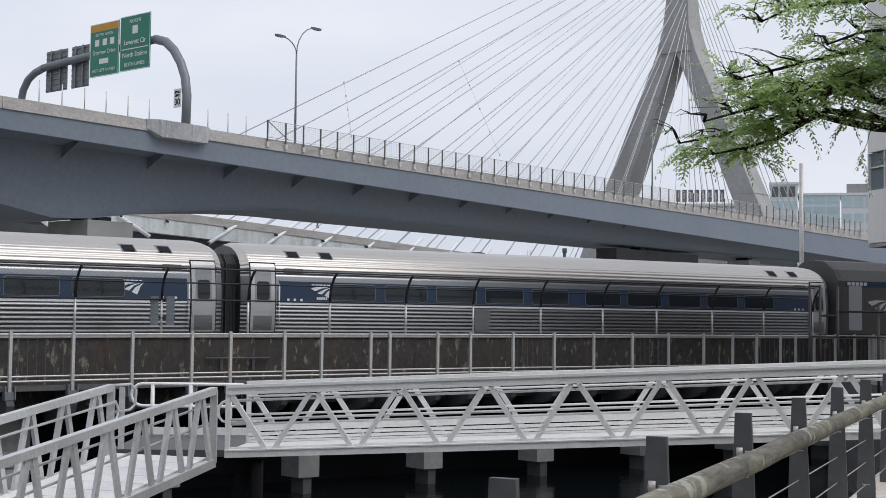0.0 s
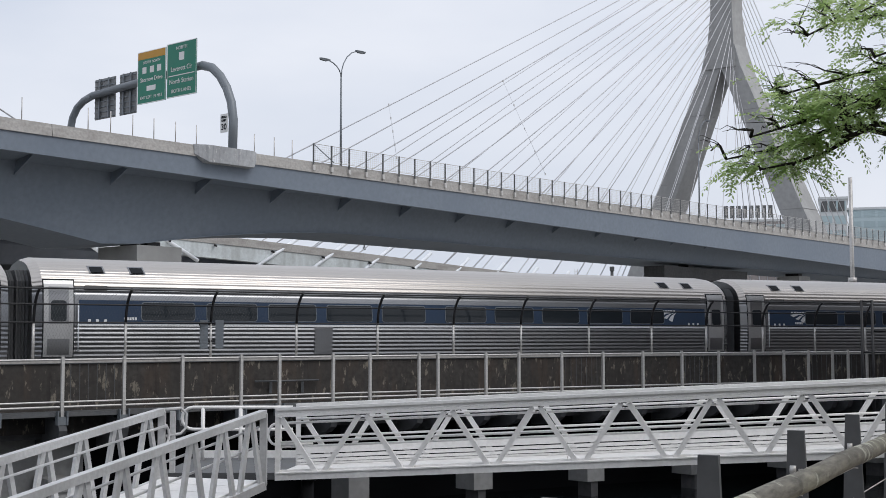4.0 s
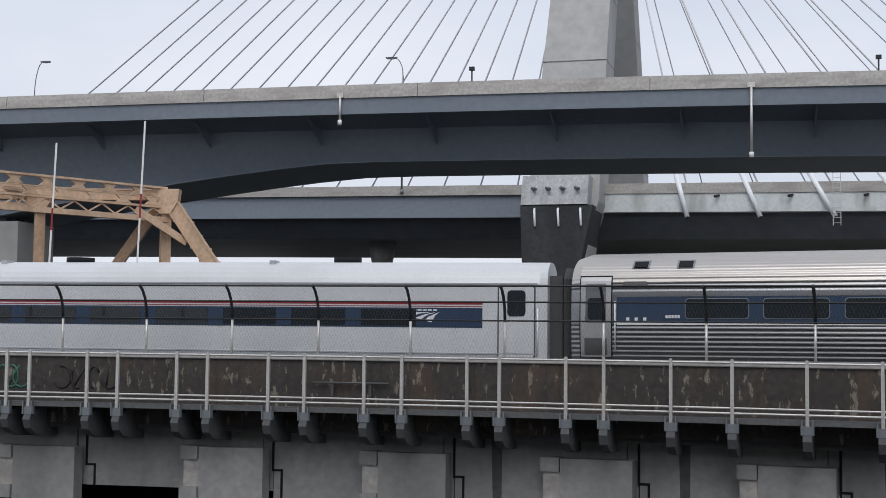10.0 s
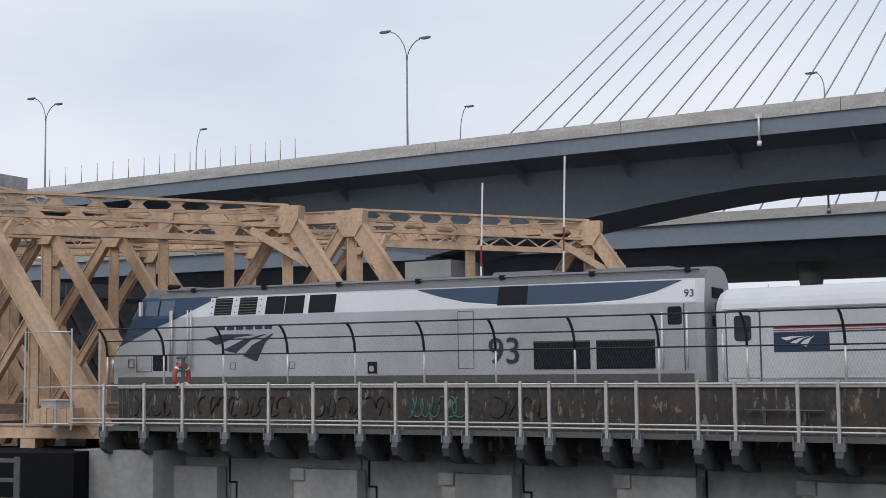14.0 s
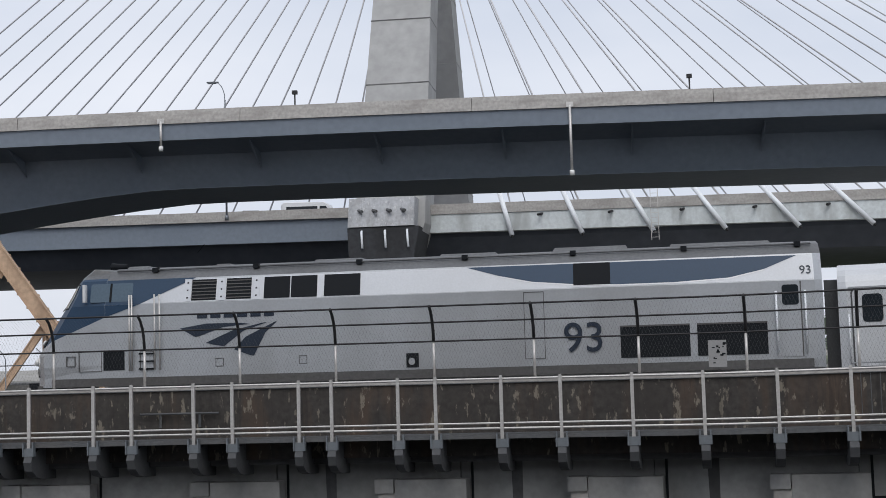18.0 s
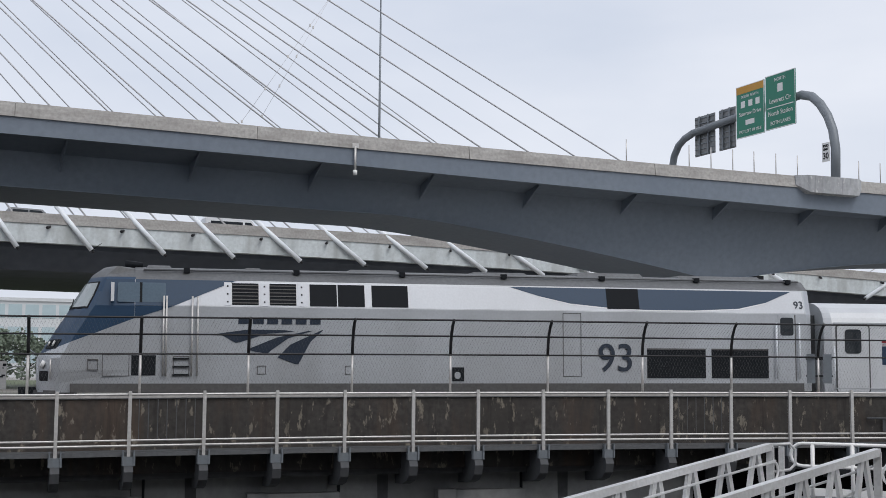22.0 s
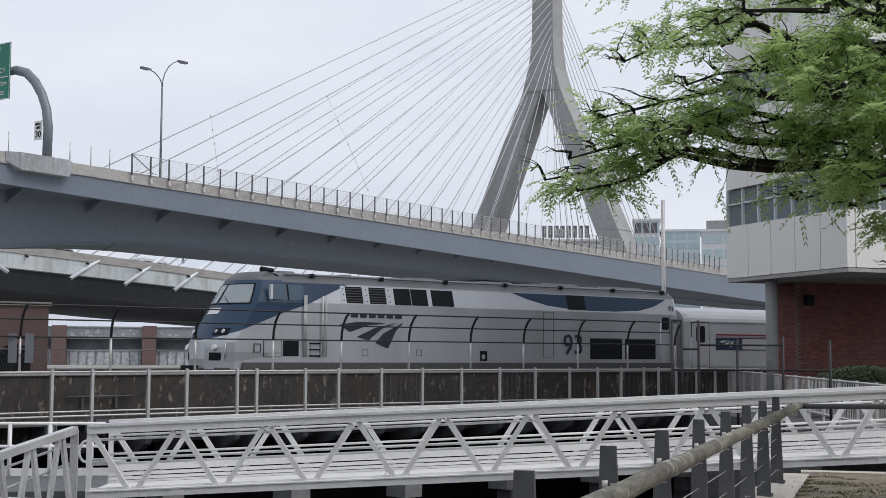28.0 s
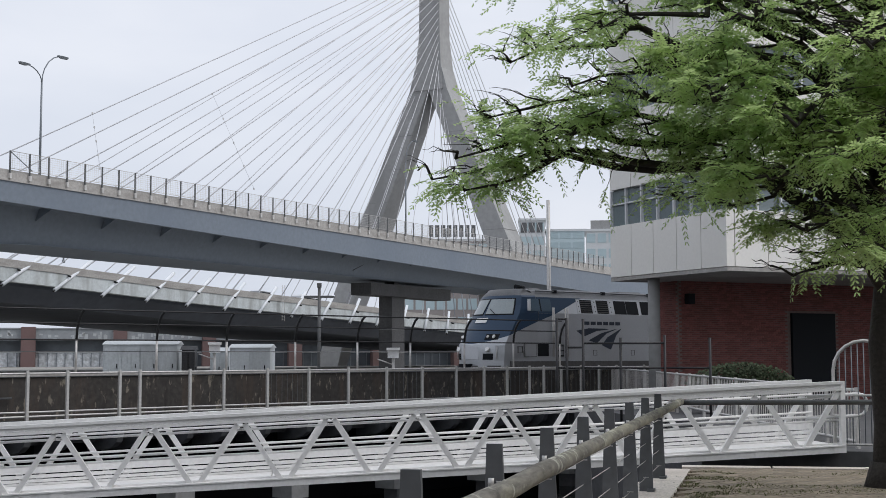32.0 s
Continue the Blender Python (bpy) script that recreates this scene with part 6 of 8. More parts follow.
bx = thing("bridge_end_box", "pale steel equipment box at the viaduct's end", "box", pose(*at_arc(-38.6, -2.4, -0.25), 0, 0, 35))
part("body", box(B(), -0.5, 0.5, -0.3, 0.3, 0, 0.85), PARAPET, bx)
part("lid", box(B(), -0.53, 0.53, -0.33, 0.33, 0.85, 0.9), GALV, bx)
ef = thing("end_fence", "galvanised frame closing the walkway's end", "fence")
for o, s in ((-3.0, -37.4), (-3.0, -39.2), (-2.0, -37.4)):
    part("post", beam(B(), at_arc(s, o, -0.3), at_arc(s, o, 2.9), 0.05, 0.05), GALV, ef)
for z in (-0.1, 1.05, 2.8):
    part("rail", tube(B(), [at_arc(-39.2, -3.0, z), at_arc(-37.4, -3.0, z)], 0.025, 6), GALV, ef)


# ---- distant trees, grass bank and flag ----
# leaf colour made paler to carry the haze of distance
FAR_LEAF = material("haze_pale_leaf", (0.16, 0.2, 0.145), 0.8, 0, 0.6, 0.35, 0.0, (0.12, 0.155, 0.12), 0.2, 1, 0.6)
GRASS = material("mown_grass", (0.12, 0.14, 0.08), 0.9, 0, 2, 0.25, 0.2, (0.1, 0.13, 0.06), 0.1, 1, 0.5)
bank = B()
sweep(bank, [[polar(a, 100, 0.05), polar(a, 188, 0.3), polar(a, 188, 0.0), polar(a, 100, 0.0)] for a in (-57, -52, -46, -40, -34, -26)])
tagged(part("grass_bank", bank, GRASS), "mown grass bank beyond the railway", "grass", kind="structure")


def far_tree(az, r, h, wide, seed):
    rg = random.Random(seed)
    t = thing("tree", "dark green leafy tree on the far bank", "tree", pose(*polar(az, r, 0.1)), "trees on the far bank")
    part("trunk", tube(B(), [(0, 0, -0.1), (0.1, 0, h * 0.3), (0, 0.1, h * 0.75)], 0.03 * h, 7, 0.008 * h), BARK, t)
    for k in range(4):
        a = k * 1.57 + rg.random()
        part("limb", tube(B(), [(0, 0, h * (0.25 + 0.1 * k)), (wide * 0.33 * math.cos(a), wide * 0.33 * math.sin(a), h * (0.45 + 0.1 * k))], 0.012 * h, 5, 0.004 * h), BARK, t)
    vs, fs = [], []
    for c in range(11):
        a, q = rg.uniform(0, 6.28), rg.uniform(0.0, 0.36) * wide
        cc = V((q * math.cos(a), q * math.sin(a), h * rg.uniform(0.14, 0.84)))
        rad = wide * rg.uniform(0.14, 0.24)
        for k in range(95):
            d = V((rg.gauss(0, 1), rg.gauss(0, 1), rg.gauss(0, 0.8))).normalized() * (rad * rg.uniform(0.6, 1.1))
            p = cc + d
            e1 = V((rg.uniform(-1, 1), rg.uniform(-1, 1), rg.uniform(-1, 1))).normalized() * rg.uniform(0.2, 0.42)
            e2 = e1.orthogonal().normalized() * 0.22
            i = len(vs)
            vs += [tuple(p - e1), tuple(p + e2), tuple(p + e1), tuple(p - e2)]
            fs.append((i, i + 1, i + 2, i + 3))
    me = bpy.data.meshes.new("crown")
    me.from_pydata(vs, [], fs)
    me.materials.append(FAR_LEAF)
    c = new("crown", me)
    c.parent = t
    c["label"], c["kind"] = "dull green leafy crown", "stuff"


for k, (az, r, el) in enumerate(((-69.4, 150, 2.2), (-68.5, 152, 2.4), (-67.8, 148, 2.5), (-67.1, 151, 2.5), (-66.4, 155, 1.8), (-64.9, 150, 2.7), (-64.2, 152, 2.3), (-63.4, 155, 2.0), (-62.4, 156, 2.1), (-61.3, 160, 2.2), (-60.2, 163, 2.2), (-59.0, 168, 2.3), (-57.9, 172, 2.1), (-56.8, 180, 2.2), (-55.7, 186, 2.1), (-54.6, 192, 2.2), (-53.6, 190, 2.3), (-52.7, 193, 2.1), (-51.9, 191, 2.1), (-51.0, 190, 2.0), (-50.2, 193, 2.1), (-49.3, 190, 2.3), (-48.4, 192, 2.2), (-47.3, 191, 2.0), (-46.2, 160, 1.9), (-45.1, 156, 1.8), (-44.0, 152, 1.8), (-42.9, 150, 1.7), (-41.8, 148, 1.7), (-40.6, 150, 1.8), (-39.4, 146, 1.6), (-38.3, 145, 1.7), (-37.2, 142, 1.5), (-36.2, 140, 1.6), (-35.4, 143, 1.6), (-34.6, 141, 1.5), (-33.7, 140, 1.7), (-32.6, 142, 1.8), (-31.4, 140, 1.9), (-30.3, 141, 1.9), (-29.3, 139, 2.15), (-28.4, 141, 2.0), (-27.4, 140, 1.9), (-26.3, 142, 1.7), (-29.9, 150, 1.5), (-28.9, 152, 1.6), (-27.9, 150, 1.5), (-26.9, 151, 1.6), (-31.0, 150, 1.5), (-32.1, 151, 1.5), (-25.4, 142, 1.6), (-24.6, 142, 1.6))):
    r = r + 70 if az > -47 else r
    h = 1.55 + r * math.tan(radians(el))
    far_tree(az, r, h, h * 0.85, k)
flag = thing("flag", "striped red and white flag with a blue canton on a pole", "flag", pose(*polar(-67.75, 146, 0.1), 0, 0, 67))
part("pole", tube(B(), [(0.8, 0, 0), (0.8, 0, 9.6)], 0.05, 6), GALV, flag)
for k in range(7):
    z = 8.9 - 0.2 * k
    part("stripe", sweep(B(), [[(0.78 - x, 0.06 * math.sin(x * 4), z - 0.55 * x), (0.78 - x, 0.06 * math.sin(x * 4) + 0.02, z - 0.55 * x), (0.78 - x, 0.06 * math.sin(x * 4) + 0.02, z + 0.2 - 0.55 * x), (0.78 - x, 0.06 * math.sin(x * 4), z + 0.2 - 0.55 * x)] for x in (0, 0.4, 0.8, 1.2)]), WHITE if k % 2 else RED_STRIPE, flag)
part("canton", sweep(B(), [[(0.78 - x, -0.03, z - 0.55 * x) for z in (8.5, 9.12)] + [(0.78 - x, 0.05, z - 0.55 * x) for z in (9.12, 8.5)] for x in (0, 0.5)]), DARK_BLUE, flag)

# ---- unseen wall added behind the promenade to darken the train's reflections ----
BEHIND = material("plain_dark_wall", (0.1, 0.1, 0.1), 0.8, 0, 3, 0.2, 0.1)
bw = thing("building_behind", "unseen plain dark wall added behind the promenade", "building", kind="structure")
wr = [polar(a, 24, 0) for a in (86, 102, 118, 135, 152, 170, 188, 206, 224)]
for a, b in zip(wr, wr[1:]):
    part("facade", beam(B(), a + UPZ * 9.5, b + UPZ * 9.5, 0.4, 19), BEHIND, bw)

# ---- road vehicles on the cable bridge ----
CAR_DARK = plain("dark_car_paint", (0.03, 0.033, 0.038), 0.25)
CAR_WHITE = plain("white_van_paint", (0.75, 0.76, 0.77), 0.3)


def road_vehicle(name, label, cat, outline, half, mat, panes, axles):
    """A vehicle that faces +x, its side outline swept across with inset flanks."""
    v = thing(name, label, cat)
    lo = [(x, z) for x, z in outline]
    part("body", sweep(B(), [[(x * k, y, z if z < 1 else 1 + (z - 1) * k) for x, z in lo] for y, k in ((-half, 0.96), (-half + 0.12, 1), (half - 0.12, 1), (half, 0.96))]), mat, v)
    for poly in panes:
        for y in (-half - 0.01, half - 0.01):
            part("window", sweep(B(), [[(x * 0.96, yy, 1 + (z - 1) * 0.96) for x, z in poly] for yy in (y, y + 0.02)]), GLASS, v)
    for x in axles:
        for y in (-half, half - 0.2):
            w = part("wheel", tube(B(), [(x, y, 0.33), (x, y + 0.2, 0.33)], 0.33, 16), BLACK, v)
            part("rim", tube(B(), [(x, y - 0.01, 0.33), (x, y + 0.21, 0.33)], 0.19, 12), GALV, w)
    for y in (-half + 0.15, half - 0.45):
        part("headlight", box(B(), outline[1][0] - 0.06, outline[1][0] + 0.02, y, y + 0.3, 0.62, 0.8), WHITE, v)
        part("tail_light", box(B(), outline[0][0] - 0.02, outline[0][0] + 0.06, y, y + 0.3, 0.72, 0.9), RED_STRIPE, v)
    return v


van = road_vehicle("van", "white high-roofed van driving over the cable bridge", "van", [(-2.8, 0.35), (2.75, 0.35), (2.8, 1.0), (2.1, 1.2), (1.35, 2.2), (1.0, 2.38), (-2.6, 2.42), (-2.8, 2.2)], 0.98, CAR_WHITE, ([(0.7, 1.3), (1.85, 1.3), (1.25, 2.05), (0.7, 2.05)], [(-2.4, 1.35), (0.5, 1.35), (0.5, 2.05), (-2.4, 2.05)]), (-1.8, 1.8))
car = road_vehicle("car", "dark saloon car driving over the cable bridge", "car", [(-2.25, 0.3), (2.2, 0.3), (2.25, 0.75), (1.2, 0.95), (0.45, 1.42), (-0.9, 1.45), (-1.6, 1.05), (-2.25, 0.98)], 0.88, CAR_DARK, ([(-1.3, 1.02), (-0.2, 1.02), (-0.2, 1.36), (-0.85, 1.36)], [(-0.1, 1.02), (0.95, 1.02), (0.4, 1.34), (-0.1, 1.36)]), (-1.4, 1.4))


CAR_GREY = plain("silver_car_paint", (0.3, 0.31, 0.32), 0.25, 0.4)
ROOMY = [(-2.35, 0.35), (2.3, 0.35), (2.35, 0.85), (1.3, 1.08), (0.6, 1.68), (-1.9, 1.74), (-2.3, 1.2)]
ROOMY_PANES = ([(-1.8, 1.12), (-0.5, 1.12), (-0.5, 1.6), (-1.7, 1.6)], [(-0.4, 1.12), (1.0, 1.12), (0.5, 1.58), (-0.4, 1.6)])
suv = road_vehicle("car", "dark sport utility car driving over the cable bridge", "car", ROOMY, 0.93, CAR_DARK, ROOMY_PANES, (-1.4, 1.4))
hatch = road_vehicle("car", "silver car driving over the cable bridge", "car", ROOMY, 0.9, CAR_GREY, ROOMY_PANES, (-1.4, 1.4))
grey_car = road_vehicle("car", "grey car following a van over the cable bridge", "car", ROOMY, 0.9, CAR_GREY, ROOMY_PANES, (-1.4, 1.4))
lone = road_vehicle("car", "dark car leaving the cable bridge", "car", ROOMY, 0.9, CAR_DARK, ROOMY_PANES, (-1.4, 1.4))


def drive(v, y, s19, speed):
    """Rows of a vehicle that rolls along the cable bridge."""
    rows = []
    for t in range(0, 33):
        s = min(max(-214 + 0.05 * t, s19 + speed * (t - 19)), 214 + 0.05 * t)
        z0, z1 = zb_top(s - 1.5) - 0.85, zb_top(s + 1.5) - 0.85
        rows.append((t, ZB @ pose(s, y, (z0 + z1) / 2, 0, -math.degrees(math.atan2(z1 - z0, 3.0)), 0)))
    walk(v, rows)
# ---- train ----
def on_track(s0, s1):
    """The pose of a vehicle whose ends lie at s0 (tail) and s1 along the rails."""
    a, b = track(u_of(s0), 1.5, 0.2), track(u_of(s1), 1.5, 0.2)
    d = b - a
    return Matrix.Translation((a + b) / 2) @ pose(0, 0, 0, 0, 0, math.degrees(math.atan2(d.y, d.x))) @ pose(0, 0, 0, 0, -math.degrees(math.atan2(d.z, math.hypot(d.x, d.y))), 0)


RUN = [(0, -83.0), (2, -73.8), (3.5, -66.85), (6, -55.5), (8, -46.2), (10, -37.0), (11, -32.45), (13, -23.25), (17, -4.58), (19, 5.0), (21.5, 17.0), (24, 29.0), (26.5, 40.4), (28, 47.0), (30, 55.95), (32, 64.1)]


def run_at(t):
    k = max(i for i in range(len(RUN) - 1) if RUN[i][0] <= t)
    p0, p1, p2, p3 = RUN[max(k - 1, 0)], RUN[k], RUN[k + 1], RUN[min(k + 2, len(RUN) - 1)]
    h = p2[0] - p1[0]
    m1 = (p2[1] - p0[1]) / (p2[0] - p0[0])
    m2 = (p3[1] - p1[1]) / (p3[0] - p1[0])
    x = (t - p1[0]) / h
    return (2 * x ** 3 - 3 * x * x + 1) * p1[1] + (x ** 3 - 2 * x * x + x) * h * m1 + (-2 * x ** 3 + 3 * x * x) * p2[1] + (x ** 3 - x * x) * h * m2


VEHICLES = []


def motions():
    for v, rear, length, low in VEHICLES:
        walk(v, [(t / 2, on_track(run_at(t / 2) + rear, run_at(t / 2) + rear + length) @ pose(0, 0, -low)) for t in range(0, 65)])
    drive(van, 9.0, -13.1, 13.3)
    drive(car, 5.5, -16.9, 13.8)
    drive(suv, 5.5, 183.1, 18.8)
    drive(hatch, 5.5, 202.0, 18.3)
    drive(grey_car, 5.5, -30.8, 13.5)
    drive(lone, 5.5, 405.0, 14.0)


# ---- vehicles ----
def rounded(x0, x1, z0, z1, r=0.08, n=4):
    out = []
    for cx, cz, a0 in ((x1 - r, z1 - r, 0), (x0 + r, z1 - r, 90), (x0 + r, z0 + r, 180), (x1 - r, z0 + r, 270)):
        out += [(cx + r * math.cos(radians(a0 + 90 * k / n)), cz + r * math.sin(radians(a0 + 90 * k / n))) for k in range(n + 1)]
    return out
# pale reflection and blue interior are held in the glass colour
CAB_GLASS = glass("cab_glass", (0.09, 0.13, 0.17), 0.08)


def plate(outline, side, proud=0.008, deep=0.03):
    """A thin piece that lies on the near side of a vehicle whose half width at height z is side(z)."""
    bm = B()
    a = [bm.verts.new((x, -(side(z) + proud), z)) for x, z in outline]
    b = [bm.verts.new((x, -(side(z) - deep), z)) for x, z in outline]
    f = bm.faces.new(a)
    n = len(a)
    for k in range(n):
        bm.faces.new((a[k], b[k], b[(k + 1) % n], a[(k + 1) % n]))
    bmesh.ops.recalc_face_normals(bm, faces=bm.faces)
    bmesh.ops.triangulate(bm, faces=[f])
    return bm


def rect(x0, x1, z0, z1):
    return [(x0, z0), (x1, z0), (x1, z1), (x0, z1)]


def bogie(v, x, wheelbase=2.6, r=0.46, up=0.0):
    bg = part("bogie", box(B(), x - wheelbase / 2 - 0.7, x + wheelbase / 2 + 0.7, -1.1, 1.1, 0.4 + up, 0.75 + up), LOCO_DARK, v)
    for dx in (-wheelbase / 2, wheelbase / 2):
        for y in (-0.82, 0.72):
            part("wheel", tube(B(), [(x + dx, y, r + up), (x + dx, y + 0.1, r + up)], r, 18), RAIL, bg)



def emblem(v, x0, x1, z0, z1, side, mat):
    """Bars for the name above three sweeping strips."""
    w, h = x1 - x0, z1 - z0
    q = lambda pts: [(x0 + w * a, z0 + h * b) for a, b in pts]
    part("emblem_strip", plate(q([(0.0, 0.86), (0.28, 0.98), (0.62, 0.97), (0.72, 0.93), (0.45, 0.86), (0.2, 0.62), (0.16, 0.6)]), side, 0.012), mat, v)
    part("emblem_strip", plate(q([(0.34, 0.36), (0.27, 0.42), (0.55, 0.76), (0.85, 0.95), (0.9, 0.96), (0.66, 0.74), (0.5, 0.4), (0.46, 0.3)]), side, 0.012), mat, v)
    part("emblem_strip", plate(q([(0.56, 0.2), (0.68, 0.56), (0.98, 0.97), (1.0, 0.98), (0.88, 0.66), (0.76, 0.0), (0.72, 0.02)]), side, 0.012), mat, v)


def name_bars(v, x0, x1, z0, z1, n, side, mat):
    w = (x1 - x0) / n
    for k in range(n):
        part("name_bar", plate(rect(x0 + w * (k + 0.12), x0 + w * (k + 0.88), z0, z1), side, 0.012), mat, v)


def loco_side(z):
    if z <= 3.05:
        return 1.52
    if z <= 3.72:
        return 1.52 - (z - 3.05) * 0.26
    return 1.346 - (z - 3.72) * 1.1


# ---- diesel locomotive at the tail ----
def locomotive():
    v = thing("locomotive", "silver and blue diesel passenger locomotive", "locomotive")
    half = [(1.3, 0.86), (1.5, 0.9), (1.52, 1.12), (1.52, 3.05), (1.346, 3.72), (1.0, 3.98), (0.55, 4.08), (0.0, 4.1)]
    ring = lambda fx, k=1.0: [(fx(z), -y * k, z) for y, z in half] + [(fx(z), y * k, z) for y, z in half[-2::-1]]

    def front(z):
        """Foremost x of the nose at height z: upright below, raked above."""
        if z <= 1.75:
            return -10.58
        return -10.58 + (min(z, 3.86) - 1.75) * 0.62 + 1.4 * max(0.0, z - 3.86)

    def nose(f, z, d=0.0):
        """A point of the rounded nose; f runs from -1 to 1 across it, d is the height over its skin."""
        hw = loco_side(min(z, 3.9)) * (0.955 if z > 1.2 else 0.93)
        set_back = (0.62 if z < 3.2 else 0.62 - (z - 3.2) * 0.3) * abs(f) ** 2.2
        return V((front(z) + set_back - d, f * hw, z + d * 0.45))
    hull = B()
    sweep(hull, [ring(lambda z: -8.2 if z > 3 else -8.2), ring(lambda z: 10.2), ring(lambda z: 10.4, 0.93)], caps=False)
    r = ring(lambda z: 10.4, 0.93)
    hull.faces.new([hull.verts.new(p) for p in r])
    for f in hull.faces:
        f.material_index = 1 if f.calc_center_median().z > 3.74 and abs(f.normal.x) < 0.9 else 0
    part("hood", hull, [LOCO_GREY, ROOF_GREY], v)
    # cab with slanted front
    cabm = B()
    levels = [0.9, 1.12, 1.45, 1.75, 2.05, 2.5, 3.05, 3.4, 3.72, 3.86, 3.98, 4.06]
    fr = [-1 + k / 5 for k in range(11)]
    grid = [[cabm.verts.new(nose(f, z)) for f in fr] for z in levels]
    for r0, r1 in zip(grid, grid[1:]):
        for k in range(10):
            cabm.faces.new((r0[k], r1[k], r1[k + 1], r0[k + 1]))
    for k, f in ((0, -1), (10, 1)):
        back = [cabm.verts.new((-8.19, f * (loco_side(z) if z < 3.9 else 1.148 - (z - 3.9) * 4.0), z)) for z in levels]
        for q in range(len(levels) - 1):
            cabm.faces.new((grid[q][k], grid[q + 1][k], back[q + 1], back[q]))
        if k == 0:
            left = back
    cabm.faces.new(grid[-1] + [back[-1], left[-1]])
    bmesh.ops.recalc_face_normals(cabm, faces=cabm.faces)
    every = lambda: cabm.verts[:] + cabm.edges[:] + cabm.faces[:]
    bmesh.ops.bisect_plane(cabm, geom=every(), plane_co=(-8.62, 0, 2.57), plane_no=(-0.3915, 0, 1))
    bmesh.ops.bisect_plane(cabm, geom=every(), plane_co=(0, 0, 3.78), plane_no=(0, 0, 1))
    for f in cabm.faces:
        c = f.calc_center_median()
        f.material_index = 2 if c.z > 3.78 else 1 if c.z > 2.57 + 0.3915 * (c.x + 8.62) else 0
        f.smooth = abs(c.y) < 1.2
    cab = part("cab", cabm, [LOCO_GREY, BLUE, ROOF_GREY], v)

    def skin(f0, f1, z0, z1, d, lean=0.0):
        """A thin curved plate on the nose."""
        bm = B()
        g = [[[bm.verts.new(nose(f0 + (f1 - f0) * k / 4 + lean * q / 2, z0 + (z1 - z0) * q / 2, e)) for k in range(5)] for q in range(3)] for e in (d, d - 0.025)]
        for a, flip in ((g[0], False), (g[1], True)):
            for q in range(2):
                for k in range(4):
                    w = (a[q][k], a[q + 1][k], a[q + 1][k + 1], a[q][k + 1])
                    bm.faces.new(w[::-1] if flip else w)
        rim = lambda a: [a[0][k] for k in range(5)] + [a[q][4] for q in (1, 2)] + [a[2][k] for k in (3, 2, 1, 0)] + [a[1][0]]
        ra, rb = rim(g[0]), rim(g[1])
        for k in range(len(ra)):
            bm.faces.new((ra[k], ra[(k + 1) % len(ra)], rb[(k + 1) % len(ra)], rb[k]))
        bmesh.ops.recalc_face_normals(bm, faces=bm.faces)
        return bm
    # the reflected sky is put into this pale glass colour
    WINDSHIELD = glass("sky_tinted_windshield", (0.34, 0.38, 0.39), 0.06)
    for f0, f1, lean in ((-0.86, -0.07, 0.03), (0.07, 0.86, -0.03)):
        part("windshield_frame", skin(f0 - 0.03, f1 + 0.03, 2.98, 3.66, 0.012, lean), BLACK, cab)
        part("windshield", skin(f0, f1, 3.02, 3.62, 0.024, lean), WINDSHIELD, cab, "windshield coloured pale for the sky's reflection")
        part("wiper", tube(B(), [nose((f0 + f1) / 2, 2.96, 0.04), nose((f0 + f1) / 2 + 0.28, 3.22, 0.05)], 0.012, 5), BLACK, cab)
    part("number_glass", skin(-0.24, 0.24, 2.66, 2.86, 0.02), WHITE, cab)
    part("emblem_strip", plate([(0, 0), (0.1, 0.1), (0.05, 0.02)], lambda z: 0.0), WHITE, cab)
    cab.children[-1].matrix_basis = Matrix.Translation(nose(0.12, 2.36, 0.03)) @ pose(0, 0, 0, 0, 0, -90)
    for f in (-0.62, 0.62):
        hl = part("headlight", skin(f - 0.17, f + 0.17, 1.98, 2.2, 0.02), BLACK, cab, "dark headlight pod")
        part("lens", tube(B(), [nose(f - 0.07, 2.09, 0.02), nose(f - 0.07, 2.09, 0.06)], 0.075, 12), WHITE, hl)
        part("lens", tube(B(), [nose(f + 0.09, 2.09, 0.02), nose(f + 0.09, 2.09, 0.06)], 0.06, 12), GALV, hl)
        part("ditch_light", tube(B(), [nose(f, 1.58, -0.02), nose(f, 1.58, 0.07)], 0.1, 12), WHITE, cab)
        part("nose_panel", skin(f - 0.13, f + 0.13, 1.18, 1.42, 0.02), BLACK, cab)
        part("handrail", tube(B(), [nose(f * 1.4, 1.2, 0.06), nose(f * 1.4, 1.7, 0.06)], 0.018, 6), GALV, cab)
    part("nose_panel", skin(-0.36, 0.36, 1.2, 1.72, 0.014), LOCO_LIGHT, cab)
    part("coupler", box(B(), -11.0, -10.4, -0.18, 0.18, 0.72, 1.02), BLACK, cab)
    part("pilot", sweep(B(), [[(-10.2, -1.3, 0.3), (-9.6, -1.35, 0.3), (-9.6, -1.35, 0.95), (-10.2, -1.3, 0.95)], [(-10.7, 0, 0.3), (-9.6, 0, 0.3), (-9.6, 0, 0.95), (-10.7, 0, 0.95)], [(-10.2, 1.3, 0.3), (-9.6, 1.35, 0.3), (-9.6, 1.35, 0.95), (-10.2, 1.3, 0.95)]]), LOCO_DARK, cab)
    # paint fields of the side
    part("skirt", plate(rect(-9.7, 10.1, 0.9, 1.12), loco_side, 0.012), LOCO_DARK, v, "dusty dark grey skirt")
